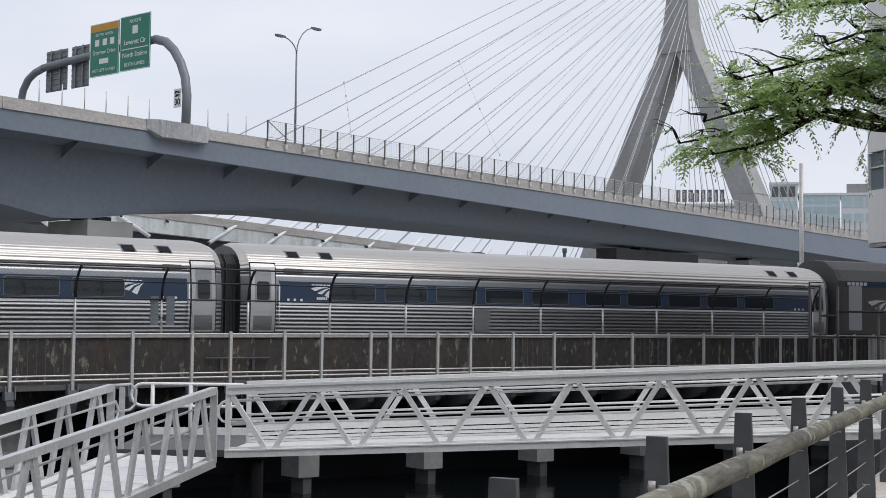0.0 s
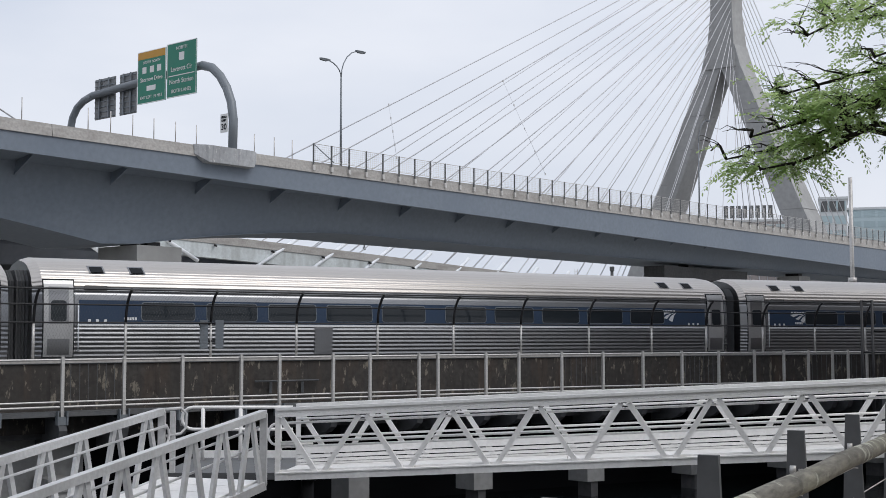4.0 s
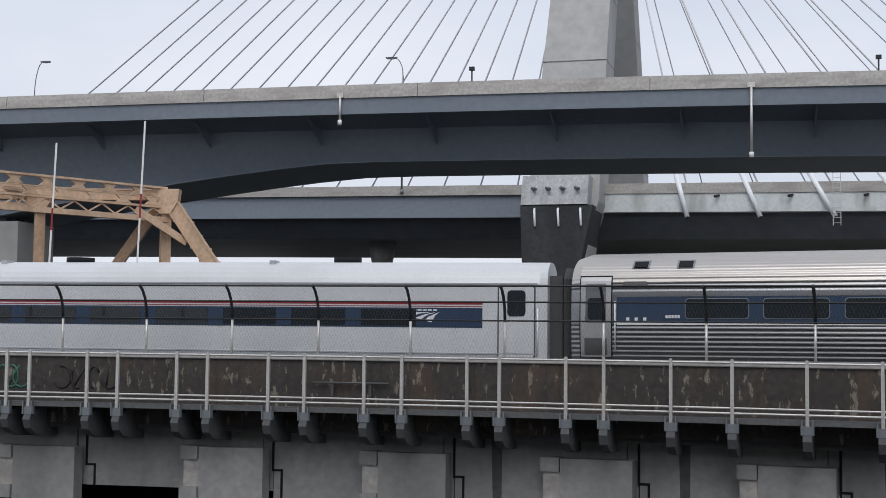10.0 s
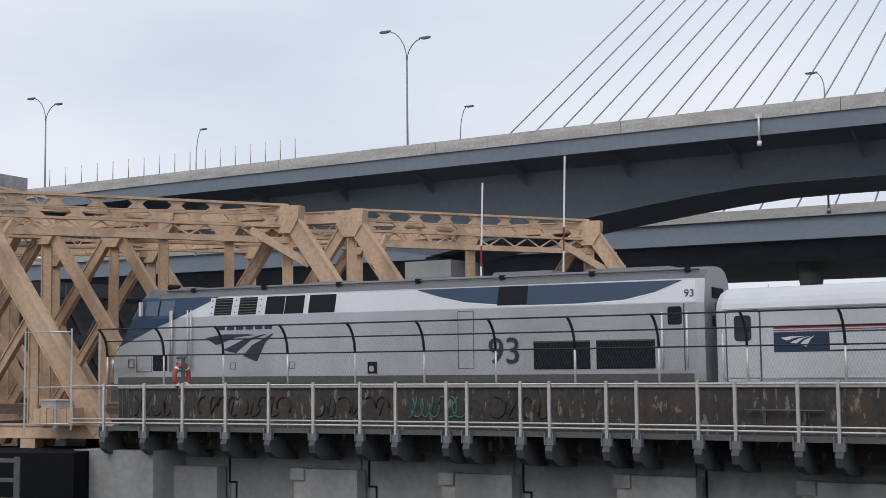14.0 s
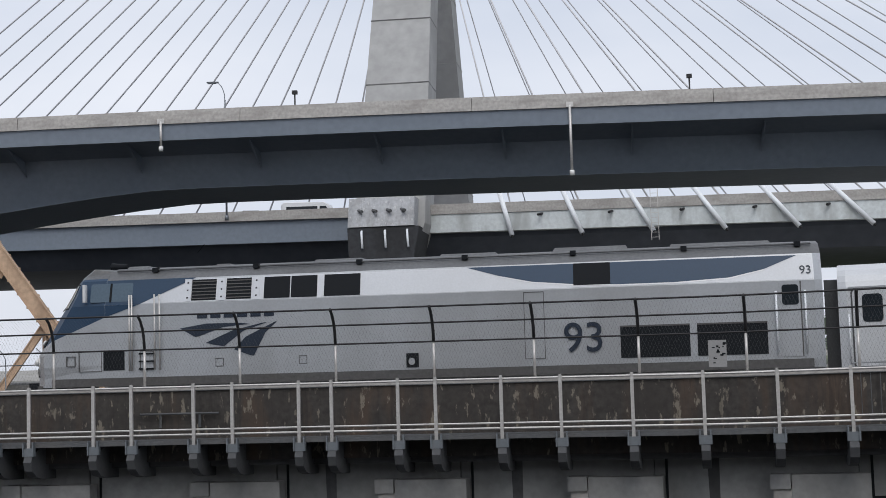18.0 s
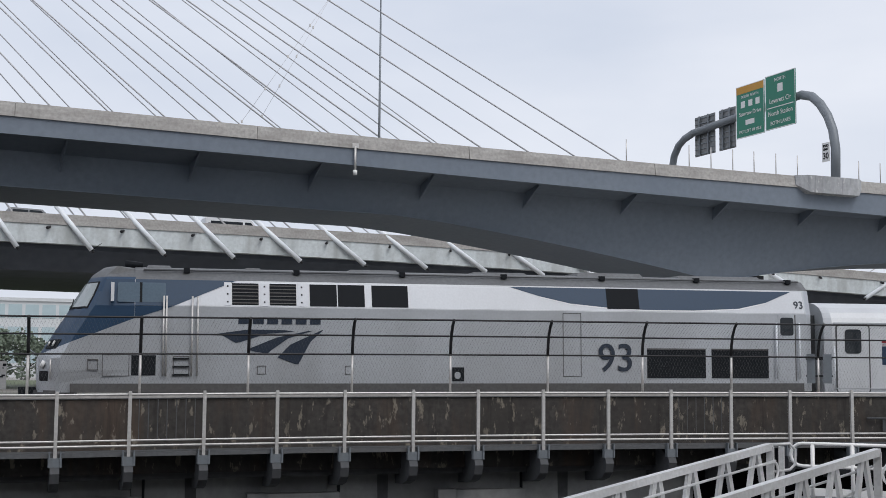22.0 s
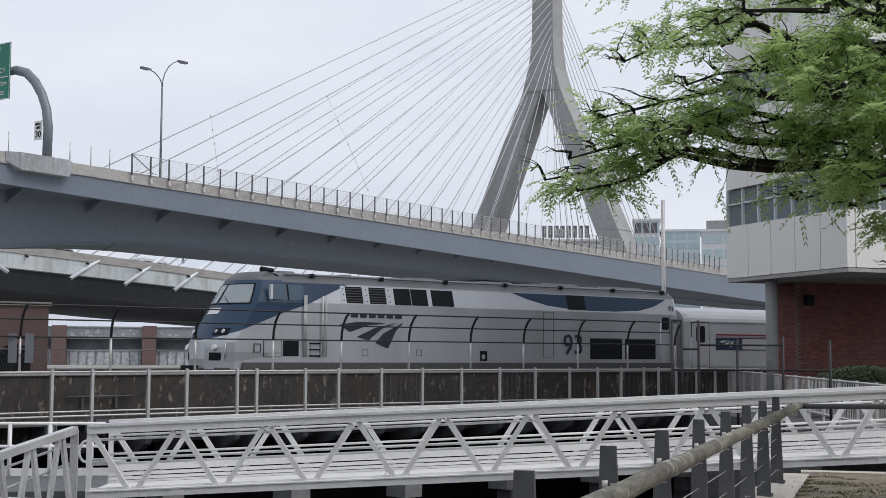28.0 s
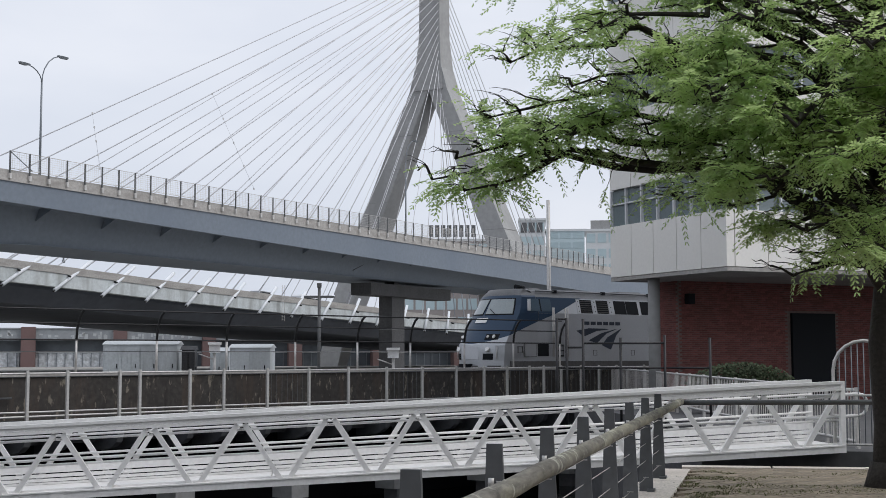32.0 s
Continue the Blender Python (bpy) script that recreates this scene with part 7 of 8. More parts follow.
    # paler silver on the inward slope: its catch of the sky is in the colour
    part("upper_band", plate([(-7.2, 3.07), (10.15, 3.07), (10.15, 3.68), (-5.7, 3.68)], loco_side, 0.006), LOCO_LIGHT, v, "silver upper band coloured paler where the slope catches the sky")
    part("blue_nose", plate([(-8.19, 3.72), (-5.7, 3.72), (-7.24, 3.055), (-8.19, 3.055)], loco_side, 0.013), BLUE, v, "deep blue nose paint")
    part("blue_nose", plate([(-8.19, 3.05), (-7.25, 3.05), (-8.19, 2.738)], loco_side, 0.013), BLUE, v, "deep blue nose paint")
    wave = [(1.55, 3.69), (2.4, 3.44), (3.23, 3.26), (4.3, 3.16), (5.35, 3.115), (6.8, 3.115), (8.15, 3.18), (9.0, 3.36), (9.81, 3.68)]
    part("blue_wave", plate(wave, loco_side, 0.014), BLUE, v, "deep blue wave along the upper side")
    part("white_edge", plate([(x, z - 0.03) for x, z in wave[1:8]] + [(x, z + 0.01) for x, z in wave[1:8][::-1]], loco_side, 0.011), TRAIN_WHITE, v)
    # cab window, louvres, grilles
    cw = part("cab_window", plate(rounded(-8.62, -7.44, 3.14, 3.64, 0.05), loco_side, 0.02), CAB_GLASS, v, "blue-grey cab side window")
    part("window_frame", plate(rect(-8.08, -8.02, 3.14, 3.64), loco_side, 0.028), BLACK, cw)
    part("mirror", box(B(), -8.78, -8.7, -1.62, -1.5, 3.15, 3.62), TRAIN_WHITE, v)
    for x0, x1 in ((-5.8, -5.13), (-4.85, -4.17)):
        lv_ = part("louvre", plate(rect(x0, x1, 3.1, 3.66), loco_side, 0.014), BLACK, v, "black louvred intake")
        for k in range(6):
            z = 3.14 + k * 0.09
            part("slat", plate(rect(x0, x1, z, z + 0.025), loco_side, 0.03), LOCO_DARK, lv_)
    for x in (-6.0, -5.07, -4.12):
        pl = part("bolted_plate", plate(rect(x, x + 0.18, 3.08, 3.68), loco_side, 0.02), LOCO_LIGHT, v)
        for k in range(3):
            part("bolt", plate(rect(x + 0.07, x + 0.11, 3.16 + k * 0.2, 3.2 + k * 0.2), loco_side, 0.03), BLACK, pl)
    for x0, x1 in ((-3.82, -3.12), (-3.09, -2.39), (-2.2, -1.24)):
        part("radiator_grille", plate(rect(x0, x1, 3.09, 3.66), loco_side, 0.018), BLACK, v, "black radiator grille")
    part("exhaust_grille", plate(rect(4.28, 5.21, 3.13, 3.69), loco_side, 0.02), BLACK, v, "black exhaust grille")
    for x0, x1 in ((5.41, 7.13), (7.31, 9.02)):
        g = part("air_grille", plate(rect(x0, x1, 1.26, 2.05), loco_side, 0.012), BLACK, v, "black lower air grille")
        part("frame", plate(rect(x0, x1, 2.03, 2.07), loco_side, 0.022), LOCO_DARK, g)
    part("battery_grille", plate(rect(-8.25, -7.66, 1.32, 1.82), lambda z: 1.5, 0.03), BLACK, v)
    for x0, x1, z0, z1 in ((-8.95, -8.3, 1.3, 1.86), (-7.23, -6.84, 1.3, 1.8), (-5.15, -4.93, 1.35, 1.57), (-2.9, -2.68, 1.35, 1.57), (3.0, 3.52, 1.3, 3.0), (-9.3, -9.05, 1.45, 1.72)):
        for a0, a1, b0, b1 in ((x0, x1, z0, z0 + 0.015), (x0, x1, z1 - 0.015, z1), (x0, x0 + 0.015, z0, z1), (x1 - 0.015, x1, z0, z1)):
            part("panel_seam", plate(rect(a0, a1, b0, b1), loco_side if x0 > -8.2 else (lambda z: 1.49), 0.012 if x0 > -8.2 else 0.03), LOCO_DARK, v)
    tb = part("fuel_box", plate(rect(-0.06, 0.26, 1.18, 1.54), loco_side, 0.02), BLACK, v)
    part("gauge", plate(rounded(0.0, 0.16, 1.24, 1.42, 0.07), loco_side, 0.03), LOCO_GREY, tb)
    for x in (-7.49, -7.42, -6.79, -6.65):
        part("grab_rail", tube(B(), [(x, -1.6, 1.3), (x, -1.6, 3.3)], 0.025, 6), GALV, v)
    part("crew_door", plate(rect(-7.3, -6.9, 1.85, 2.8), lambda z: 1.5, 0.024), LOCO_GREY, v)
    for k in range(3):
        part("step", box(B(), -7.25, -6.85, -1.57, -1.5, 1.32 + k * 0.2, 1.36 + k * 0.2), BLACK, v)
    rdoor = part("rear_door", plate(rect(9.34, 9.84, 1.18, 3.03), loco_side, 0.012), LOCO_GREY, v)
    part("door_window", plate(rounded(9.4, 9.8, 2.45, 2.95, 0.07), loco_side, 0.022), GLASS, rdoor)
    part("seam", plate(rect(9.84, 9.87, 1.18, 3.03), loco_side, 0.016), LOCO_DARK, rdoor)
    for x in (9.25, 9.95):
        part("grab_rail", tube(B(), [(x, -1.6, 1.25), (x, -1.6, 2.8)], 0.025, 6), STRUT, v)
    words("fleet_number", "93", 1.06, DARK_BLUE, v, pose(4.5, -1.55, 1.77) @ pose(0, 0, 0, 90), 0.004)
    name_bars(v, -5.68, -3.5, 2.62, 2.76, 6, loco_side, DARK_BLUE)
    emblem(v, -6.12, -3.47, 1.6, 2.5, loco_side, DARK_BLUE)
    # roof gear
    for x, w, h in ((-7.6, 0.7, 0.14), (-5.2, 0.5, 0.1), (-2.0, 1.4, 0.12), (1.5, 1.6, 0.12), (4.7, 2.0, 0.2), (8.0, 2.6, 0.15)):
        part("roof_hatch", sweep(B(), [[(x - w / 2, -0.7, 4.02), (x + w / 2, -0.7, 4.02), (x + w / 2, 0.7, 4.02), (x - w / 2, 0.7, 4.02)], [(x - w / 2 + 0.08, -0.55, 4.06 + h * 0.55), (x + w / 2 - 0.08, -0.55, 4.06 + h * 0.55), (x + w / 2 - 0.08, 0.55, 4.06 + h * 0.55), (x - w / 2 + 0.08, 0.55, 4.06 + h * 0.55)]]), ROOF_GREY, v)
    part("roof_rail", tube(B(), [(-8.0, -1.1, 3.98), (10.2, -1.1, 3.98)], 0.03, 6), ROOF_GREY, v)
    for k in range(7):
        part("lifting_lug", box(B(), -7 + k * 2.8, -6.85 + k * 2.8, -1.16, -1.0, 3.92, 4.04), BLACK, v)
    part("horn", tube(B(), [(-8.0, -0.4, 4.15), (-8.45, -0.4, 4.15)], 0.07, 8, 0.12), BLACK, v)
    part("fuel_tank", box(B(), -2.6, 2.6, -1.3, 1.3, 0.2, 0.95), LOCO_DARK, v)
    for x in (-6.3, 6.5):
        bogie(v, x, 2.8, 0.5)
    for z in (3.2, 2.4):
        part("rear_vent", box(B(), 10.38, 10.43, -0.6, 0.6, z, z + 0.3), BLACK, v)
    words("fleet_number", "93", 0.3, DARK_BLUE, v, pose(10.0, -1.475, 3.3) @ pose(0, 0, 0, 75), 0.0)
    return v


# ---- fluted stainless coaches ----
LOWER = 0.14      # the coaches ride lower on their bogies than the locomotive


def tall_plate(x0, x1, z0, z1, side, proud=0.012, deep=0.03):
    """A panel that follows the curve of a vehicle's side from z0 to z1."""
    n = max(2, int((z1 - z0) / 0.1))
    zs = [z0 + (z1 - z0) * k / n for k in range(n + 1)]
    return sweep(B(), [[(x0, -(side(z) + proud), z), (x1, -(side(z) + proud), z), (x1, -(side(z) - deep), z), (x0, -(side(z) - deep), z)] for z in zs])


def coach_side(z):
    if z <= 2.78:
        return 1.52 - 0.05 * ((z - 1.9) / 0.9) ** 2
    t = min(1.0, (z - 2.78) / 1.0)
    return 1.472 * math.sqrt(max(0.0, 1 - t ** 2.3))


def coach_profile():
    pts = [(1.2, 0.86), (1.42, 0.9)]
    z = 0.96
    while z < 1.86:
        pts.append((coach_side(z) - 0.007 + 0.007 * math.cos((z - 0.96) / 0.12 * 2 * math.pi), z))
        z += 0.015
    pts += [(coach_side(1.9), 1.9), (coach_side(2.3), 2.3), (coach_side(2.66), 2.66)]
    # roof flutes by arc
    k = 0
    t = 0.0
    while t < 0.93:
        zz = 2.74 + 1.04 * t
        pitch, deep = (0.12, 0.008) if t < 0.47 else (0.08, 0.006)
        y = coach_side(zz) - deep + deep * math.cos(t / pitch * 2 * math.pi)
        if y > 0.25:
            pts.append((y, zz))
        t += 0.016
    pts.append((0.0, 3.8))
    return pts


PROFILE = coach_profile()


def coach(logo_left, number):
    v = thing("coach", "fluted stainless steel passenger coach with a blue band", "railway coach", group="stainless coaches of the train")
    H = 12.78
    ring = lambda x, k=1.0, dz=0.0: [(x, -y * k, z - dz * max(0, z - 2.5)) for y, z in PROFILE] + [(x, y * k, z - dz * max(0, z - 2.5)) for y, z in PROFILE[-2::-1]]
    hull = B()
    sweep(hull, [ring(-H, 0.93, 0.06), ring(-H + 0.25), ring(H - 0.25), ring(H, 0.93, 0.06)])
    # upper faces take the steel that is coloured brighter for the sky
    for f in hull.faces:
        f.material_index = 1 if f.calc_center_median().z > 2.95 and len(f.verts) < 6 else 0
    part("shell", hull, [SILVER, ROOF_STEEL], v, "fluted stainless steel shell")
    part("blue_band", plate(rect(-11.55, 11.55, 1.96, 2.6), coach_side, 0.01), COACH_BLUE, v, "deep blue window band")
    part("white_stripe", plate(rect(-11.55, 11.55, 1.89, 1.95), coach_side, 0.014), TRAIN_WHITE, v)
    part("upper_moulding", plate(rect(-11.55, 11.55, 2.61, 2.65), coach_side, 0.016), SILVER, v)
    for k in range(10):
        x0 = -9.78 + k * 1.93 + (0.4 if k > 4 else 0.0)
        w = part("window", plate(rounded(x0 - 0.02, x0 + 1.57, 2.04, 2.56, 0.09), coach_side, 0.016), POLE, v)
        part("pane", plate(rounded(x0, x0 + 1.55, 2.06, 2.54, 0.08), coach_side, 0.024), GLASS, w, "dark tinted pane")
    for sg in (-1, 1):
        xc = sg * 12.1
        d = part("door", tall_plate(xc - 0.43, xc + 0.43, 1.05, 3.16, coach_side, 0.01), BLACK, v, "dark seam round a stainless steel door")
        part("door_edge", tall_plate(xc - 0.4, xc + 0.4, 1.07, 3.12, coach_side, 0.018), DOOR_STEEL, d)
        part("door_pocket", tall_plate(xc - 0.27, xc + 0.27, 1.95, 2.95, coach_side, 0.024), SILVER, d)
        part("kick_panel", tall_plate(xc - 0.3, xc + 0.3, 1.12, 1.55, coach_side, 0.024), SILVER, d)
        part("grab_rail", tube(B(), [(xc - sg * 0.52, -1.58, 1.2), (xc - sg * 0.52, -1.58, 2.5)], 0.018, 6), STRUT, v)
        part("door_window", plate(rounded(xc - 0.21, xc + 0.21, 2.02, 2.58, 0.08), coach_side, 0.03), GLASS, d)
        for a, b in ((10.75, 11.2), (9.6, 10.05)):
            x0, x1 = sorted((sg * a, sg * b))
            ht = part("roof_vent", plate(rect(x0, x1, 3.34, 3.56), coach_side, 0.03), SILVER, v)
            part("vent_opening", plate(rect(x0 + 0.05, x1 - 0.05, 3.37, 3.53), coach_side, 0.045), BLACK, ht)
        x0, x1 = sorted((sg * 11.4, sg * 10.75))
        part("side_vent", plate(rounded(x0, x1, 2.86, 3.0, 0.05), coach_side, 0.02), LOCO_DARK, v)
        part("diaphragm", sweep(B(), [[(sg * x, -w, 1.0), (sg * x, w, 1.0), (sg * x, w, 3.1), (sg * x, w - 0.25, 3.4), (sg * x, -w + 0.25, 3.4), (sg * x, -w, 3.1)] for x, w in ((12.78, 1.02), (12.83, 0.94), (12.88, 1.02), (12.93, 0.94), (12.98, 1.02), (13.03, 0.94), (13.09, 1.02))]), FOLDS, v, "dark grey pleated gangway bellows")
        bogie(v, sg * 9.1, up=LOWER)
        for k in range(3):
            part("class_dot", plate(rect(sg * 11.0 + 0.22 * k - 0.3, sg * 11.0 + 0.22 * k - 0.22, 2.0, 2.08), coach_side, 0.014), TRAIN_WHITE, v)
    lx = -10.6 if logo_left else 9.2
    emblem(v, lx + 0.1, lx + 0.95, 2.12, 2.46, coach_side, TRAIN_WHITE)
    name_bars(v, lx + 0.12, lx + 0.92, 2.49, 2.53, 6, coach_side, TRAIN_WHITE)
    name_bars(v, -10.3, -9.92, 2.06, 2.14, 5, coach_side, TRAIN_WHITE)
    part("service_hatch", plate(rect(-4.4, -3.8, 1.1, 1.86), coach_side, 0.016), SILVER, v)
    part("underframe", box(B(), -5.5, 5.5, -1.2, 1.2, 0.35, 0.9), LOCO_DARK, v)
    return v



def smooth_coach():
    v = thing("coach", "smooth white and silver passenger coach with a blue band", "railway coach")
    H = 12.75
    half = [(1.3, 0.84), (1.5, 0.88), (1.53, 0.96), (1.53, 2.95), (1.48, 3.1), (1.38, 3.25), (1.18, 3.4), (0.8, 3.52), (0.4, 3.57), (0.0, 3.58)]
    ring = lambda x, k=1.0: [(x, -y * k, z) for y, z in half] + [(x, y * k, z) for y, z in half[-2::-1]]
    part("shell", sweep(B(), [ring(-H, 0.93), ring(-H + 0.2), ring(H - 0.2), ring(H, 0.93)]), COACH_SILVER, v)
    side = lambda z: 1.53
    part("blue_band", plate(rect(-11.1, 11.05, 1.79, 2.31), side, 0.008), COACH_BLUE, v, "deep blue window band")
    part("red_stripe", plate(rect(-11.1, 11.05, 2.4, 2.46), side, 0.008), RED_STRIPE, v)
    part("red_stripe", plate(rect(-11.1, 11.05, 2.34, 2.36), side, 0.008), RED_STRIPE, v)
    part("sill_band", plate(rect(-12.5, 12.5, 0.9, 1.08), side, 0.006), LOCO_GREY, v)
    for z in (1.1, 1.0):
        part("rub_rail", plate(rect(-12.5, 12.5, z, z + 0.03), side, 0.02), LOCO_GREY, v)
    part("gutter", plate(rect(-12.5, 12.5, 2.93, 2.97), side, 0.03), LOCO_GREY, v)
    for k in range(10):
        x0 = -9.6 + k * 1.93
        w = part("window", plate(rect(x0, x0 + 1.5, 1.83, 2.27), side, 0.016), GLASS if k != 0 else LOCO_LIGHT, v)
    for sg in (-1, 1):
        xc = sg * 11.95
        d = part("door", plate(rounded(xc - 0.5, xc + 0.5, 0.96, 2.94, 0.12), side, 0.012), FOLDS, v, "dark seam round a silver door")
        part("door_edge", plate(rounded(xc - 0.46, xc + 0.46, 1.0, 2.9, 0.1), side, 0.02), COACH_SILVER, d)
        part("door_window", plate(rounded(xc - 0.24, xc + 0.24, 2.1, 2.78, 0.1), side, 0.032), GLASS, d)
        part("diaphragm", sweep(B(), [[(sg * x, -0.75, 1.0), (sg * x, 0.75, 1.0), (sg * x, 0.75, 3.2), (sg * x, -0.75, 3.2)] for x in (12.75, 13.09)]), FOLDS, v, "black rubber gangway bellows")
        part("grab_rail", tube(B(), [(xc + sg * 0.56, -1.6, 1.1), (xc + sg * 0.56, -1.6, 2.3)], 0.02, 6), STRUT, v)
        bogie(v, sg * 9.1, up=LOWER)
    emblem(v, 9.0, 9.9, 1.92, 2.2, side, TRAIN_WHITE)
    name_bars(v, 9.02, 9.85, 2.23, 2.27, 6, side, TRAIN_WHITE)
    emblem(v, -10.9, -10.0, 1.92, 2.2, side, TRAIN_WHITE)
    name_bars(v, 8.2, 8.7, 1.86, 1.93, 5, side, TRAIN_WHITE)
    for x in (-3.0, 5.0):
        part("roof_vent", box(B(), x, x + 0.16, -0.9, -0.5, 3.45, 3.6), LOCO_GREY, v)
        part("roof_fan", tube(B(), [(x + 2, 0, 3.55), (x + 2, 0, 3.72)], 0.4, 12), BLACK, v)
    part("underframe", box(B(), -5.5, 5.5, -1.2, 1.2, 0.35, 0.88), LOCO_DARK, v)
    return v


def cab_baggage():
    """The driving van at the head of the train."""
    v = thing("driving_van", "dark blue and grey driving van at the head of the train", "railway van")
    half = [(1.3, 0.86), (1.52, 0.95), (1.52, 3.1), (1.25, 3.55), (0.7, 3.9), (0.0, 3.98)]
    ring = lambda x, k=1.0: [(x, -y * k, z) for y, z in half] + [(x, y * k, z) for y, z in half[-2::-1]]
    part("hood", sweep(B(), [ring(-8.4, 0.95), ring(-8.2), ring(6.2), ring(7.4, 0.96)]), LOCO_DARK, v)
    part("nose", sweep(B(), [[(7.4, -1.4, 0.9), (7.4, 1.4, 0.9), (7.4, 1.4, 2.7), (7.4, -1.4, 2.7)], [(8.4, -1.1, 0.95), (8.4, 1.1, 0.95), (8.4, 1.1, 2.3), (8.4, -1.1, 2.3)]]), LOCO_DARK, v)
    sd = lambda z: 1.52
    part("blue_top", plate(rect(-8.1, 6.0, 2.86, 3.09), sd, 0.01), BLUE, v)
    part("roll_door", plate(rect(-3.0, 0.5, 1.1, 2.8), sd, 0.012), LOCO_GREY, v)
    for k in range(10):
        part("slat", plate(rect(-3.0, 0.5, 1.15 + 0.165 * k, 1.17 + 0.165 * k), sd, 0.022), LOCO_DARK, v)
    part("side_door", plate(rounded(-7.9, -7.2, 1.1, 2.9, 0.06), sd, 0.014), LOCO_GREY, v)
    emblem(v, -6.9, -5.4, 1.75, 2.35, sd, LOCO_LIGHT)
    name_bars(v, -8.0, -6.9, 2.92, 3.05, 5, sd, TRAIN_WHITE)
    part("cab_window", plate(rounded(6.3, 7.1, 2.3, 2.85, 0.06), sd, 0.016), GLASS, v)
    for x in (-5.5, 5.5):
        bogie(v, x)
    return v


loco = locomotive()
VEHICLES.append((loco, -20.85, 20.85, 0.0))
VEHICLES.append((smooth_coach(), 0.05, 26.1, LOWER))
for i in range(4):
    VEHICLES.append((coach(i == 3, i), 26.2 * (i + 1), 26.2, LOWER))
VEHICLES.append((cab_baggage(), 26.2 * 5, 17.2, 0.0))


# ---- honey locust on the promenade ----
TREE = polar(30.92, 15.8, 0.18)
LEAF = material("fresh_locust_leaf", (0.17, 0.265, 0.115), 0.5, 0, 3.0, 0.35, 0.0, (0.22, 0.3, 0.1), 0.5, 1, 0.7)
_lb = LEAF.node_tree.nodes["Principled BSDF"]
_lb.inputs["Subsurface Weight"].default_value = 0.0
_lb.inputs["Transmission Weight"].default_value = 0.0
_tr = LEAF.node_tree.nodes.new("ShaderNodeBsdfTranslucent")
_tr.inputs["Color"].default_value = (0.66, 0.82, 0.36, 1)
_mx = LEAF.node_tree.nodes.new("ShaderNodeMixShader")
_mx.inputs[0].default_value = 0.6
LEAF.node_tree.links.new(_lb.outputs[0], _mx.inputs[1])
LEAF.node_tree.links.new(_tr.outputs[0], _mx.inputs[2])
LEAF.node_tree.links.new(_mx.outputs[0], LEAF.node_tree.nodes["Material Output"].inputs[0])
rng = random.Random(77)
tree = thing("locust_tree", "honey locust tree with feathery green leaves", "tree", pose(*TREE))
trunk_pts = [V((0, 0, -0.05)), V((0.03, 0, 0.7)), V((-0.02, 0.03, 1.6)), V((0.08, 0, 2.6)), V((0.0, 0.1, 3.8)), V((0.15, 0.2, 5.2)), V((0.1, 0.3, 7.0)), V((0.25, 0.3, 9.4))]
part("trunk", tube(B(), trunk_pts, 0.18, 12, 0.05), BARK, tree, "dark furrowed trunk")
part("root_flare", tube(B(), [V((0, 0, -0.05)), V((0.01, 0, 0.3))], 0.28, 12, 0.19), BARK, tree)
leaf_spots = []


def branch(bm, a, b, r0, r1, sag, wob, depth):
    """A wandering limb from a to b; returns its points."""
    n = max(4, int((b - a).length / 0.35))
    pts = []
    for k in range(n + 1):
        f = k / n
        p = a.lerp(b, f) + V((0, 0, sag * 4 * f * (1 - f)))
        p += V([noise.noise(V((f * 4 + a.x * 3, a.y * 2 + i * 7.3, b.z + depth))) * wob * min(1, 4 * f * (1.05 - f)) for i in range(3)])
        pts.append(p)
    tube(bm, pts, r0, 7 if depth < 2 else 4, r1)
    return pts


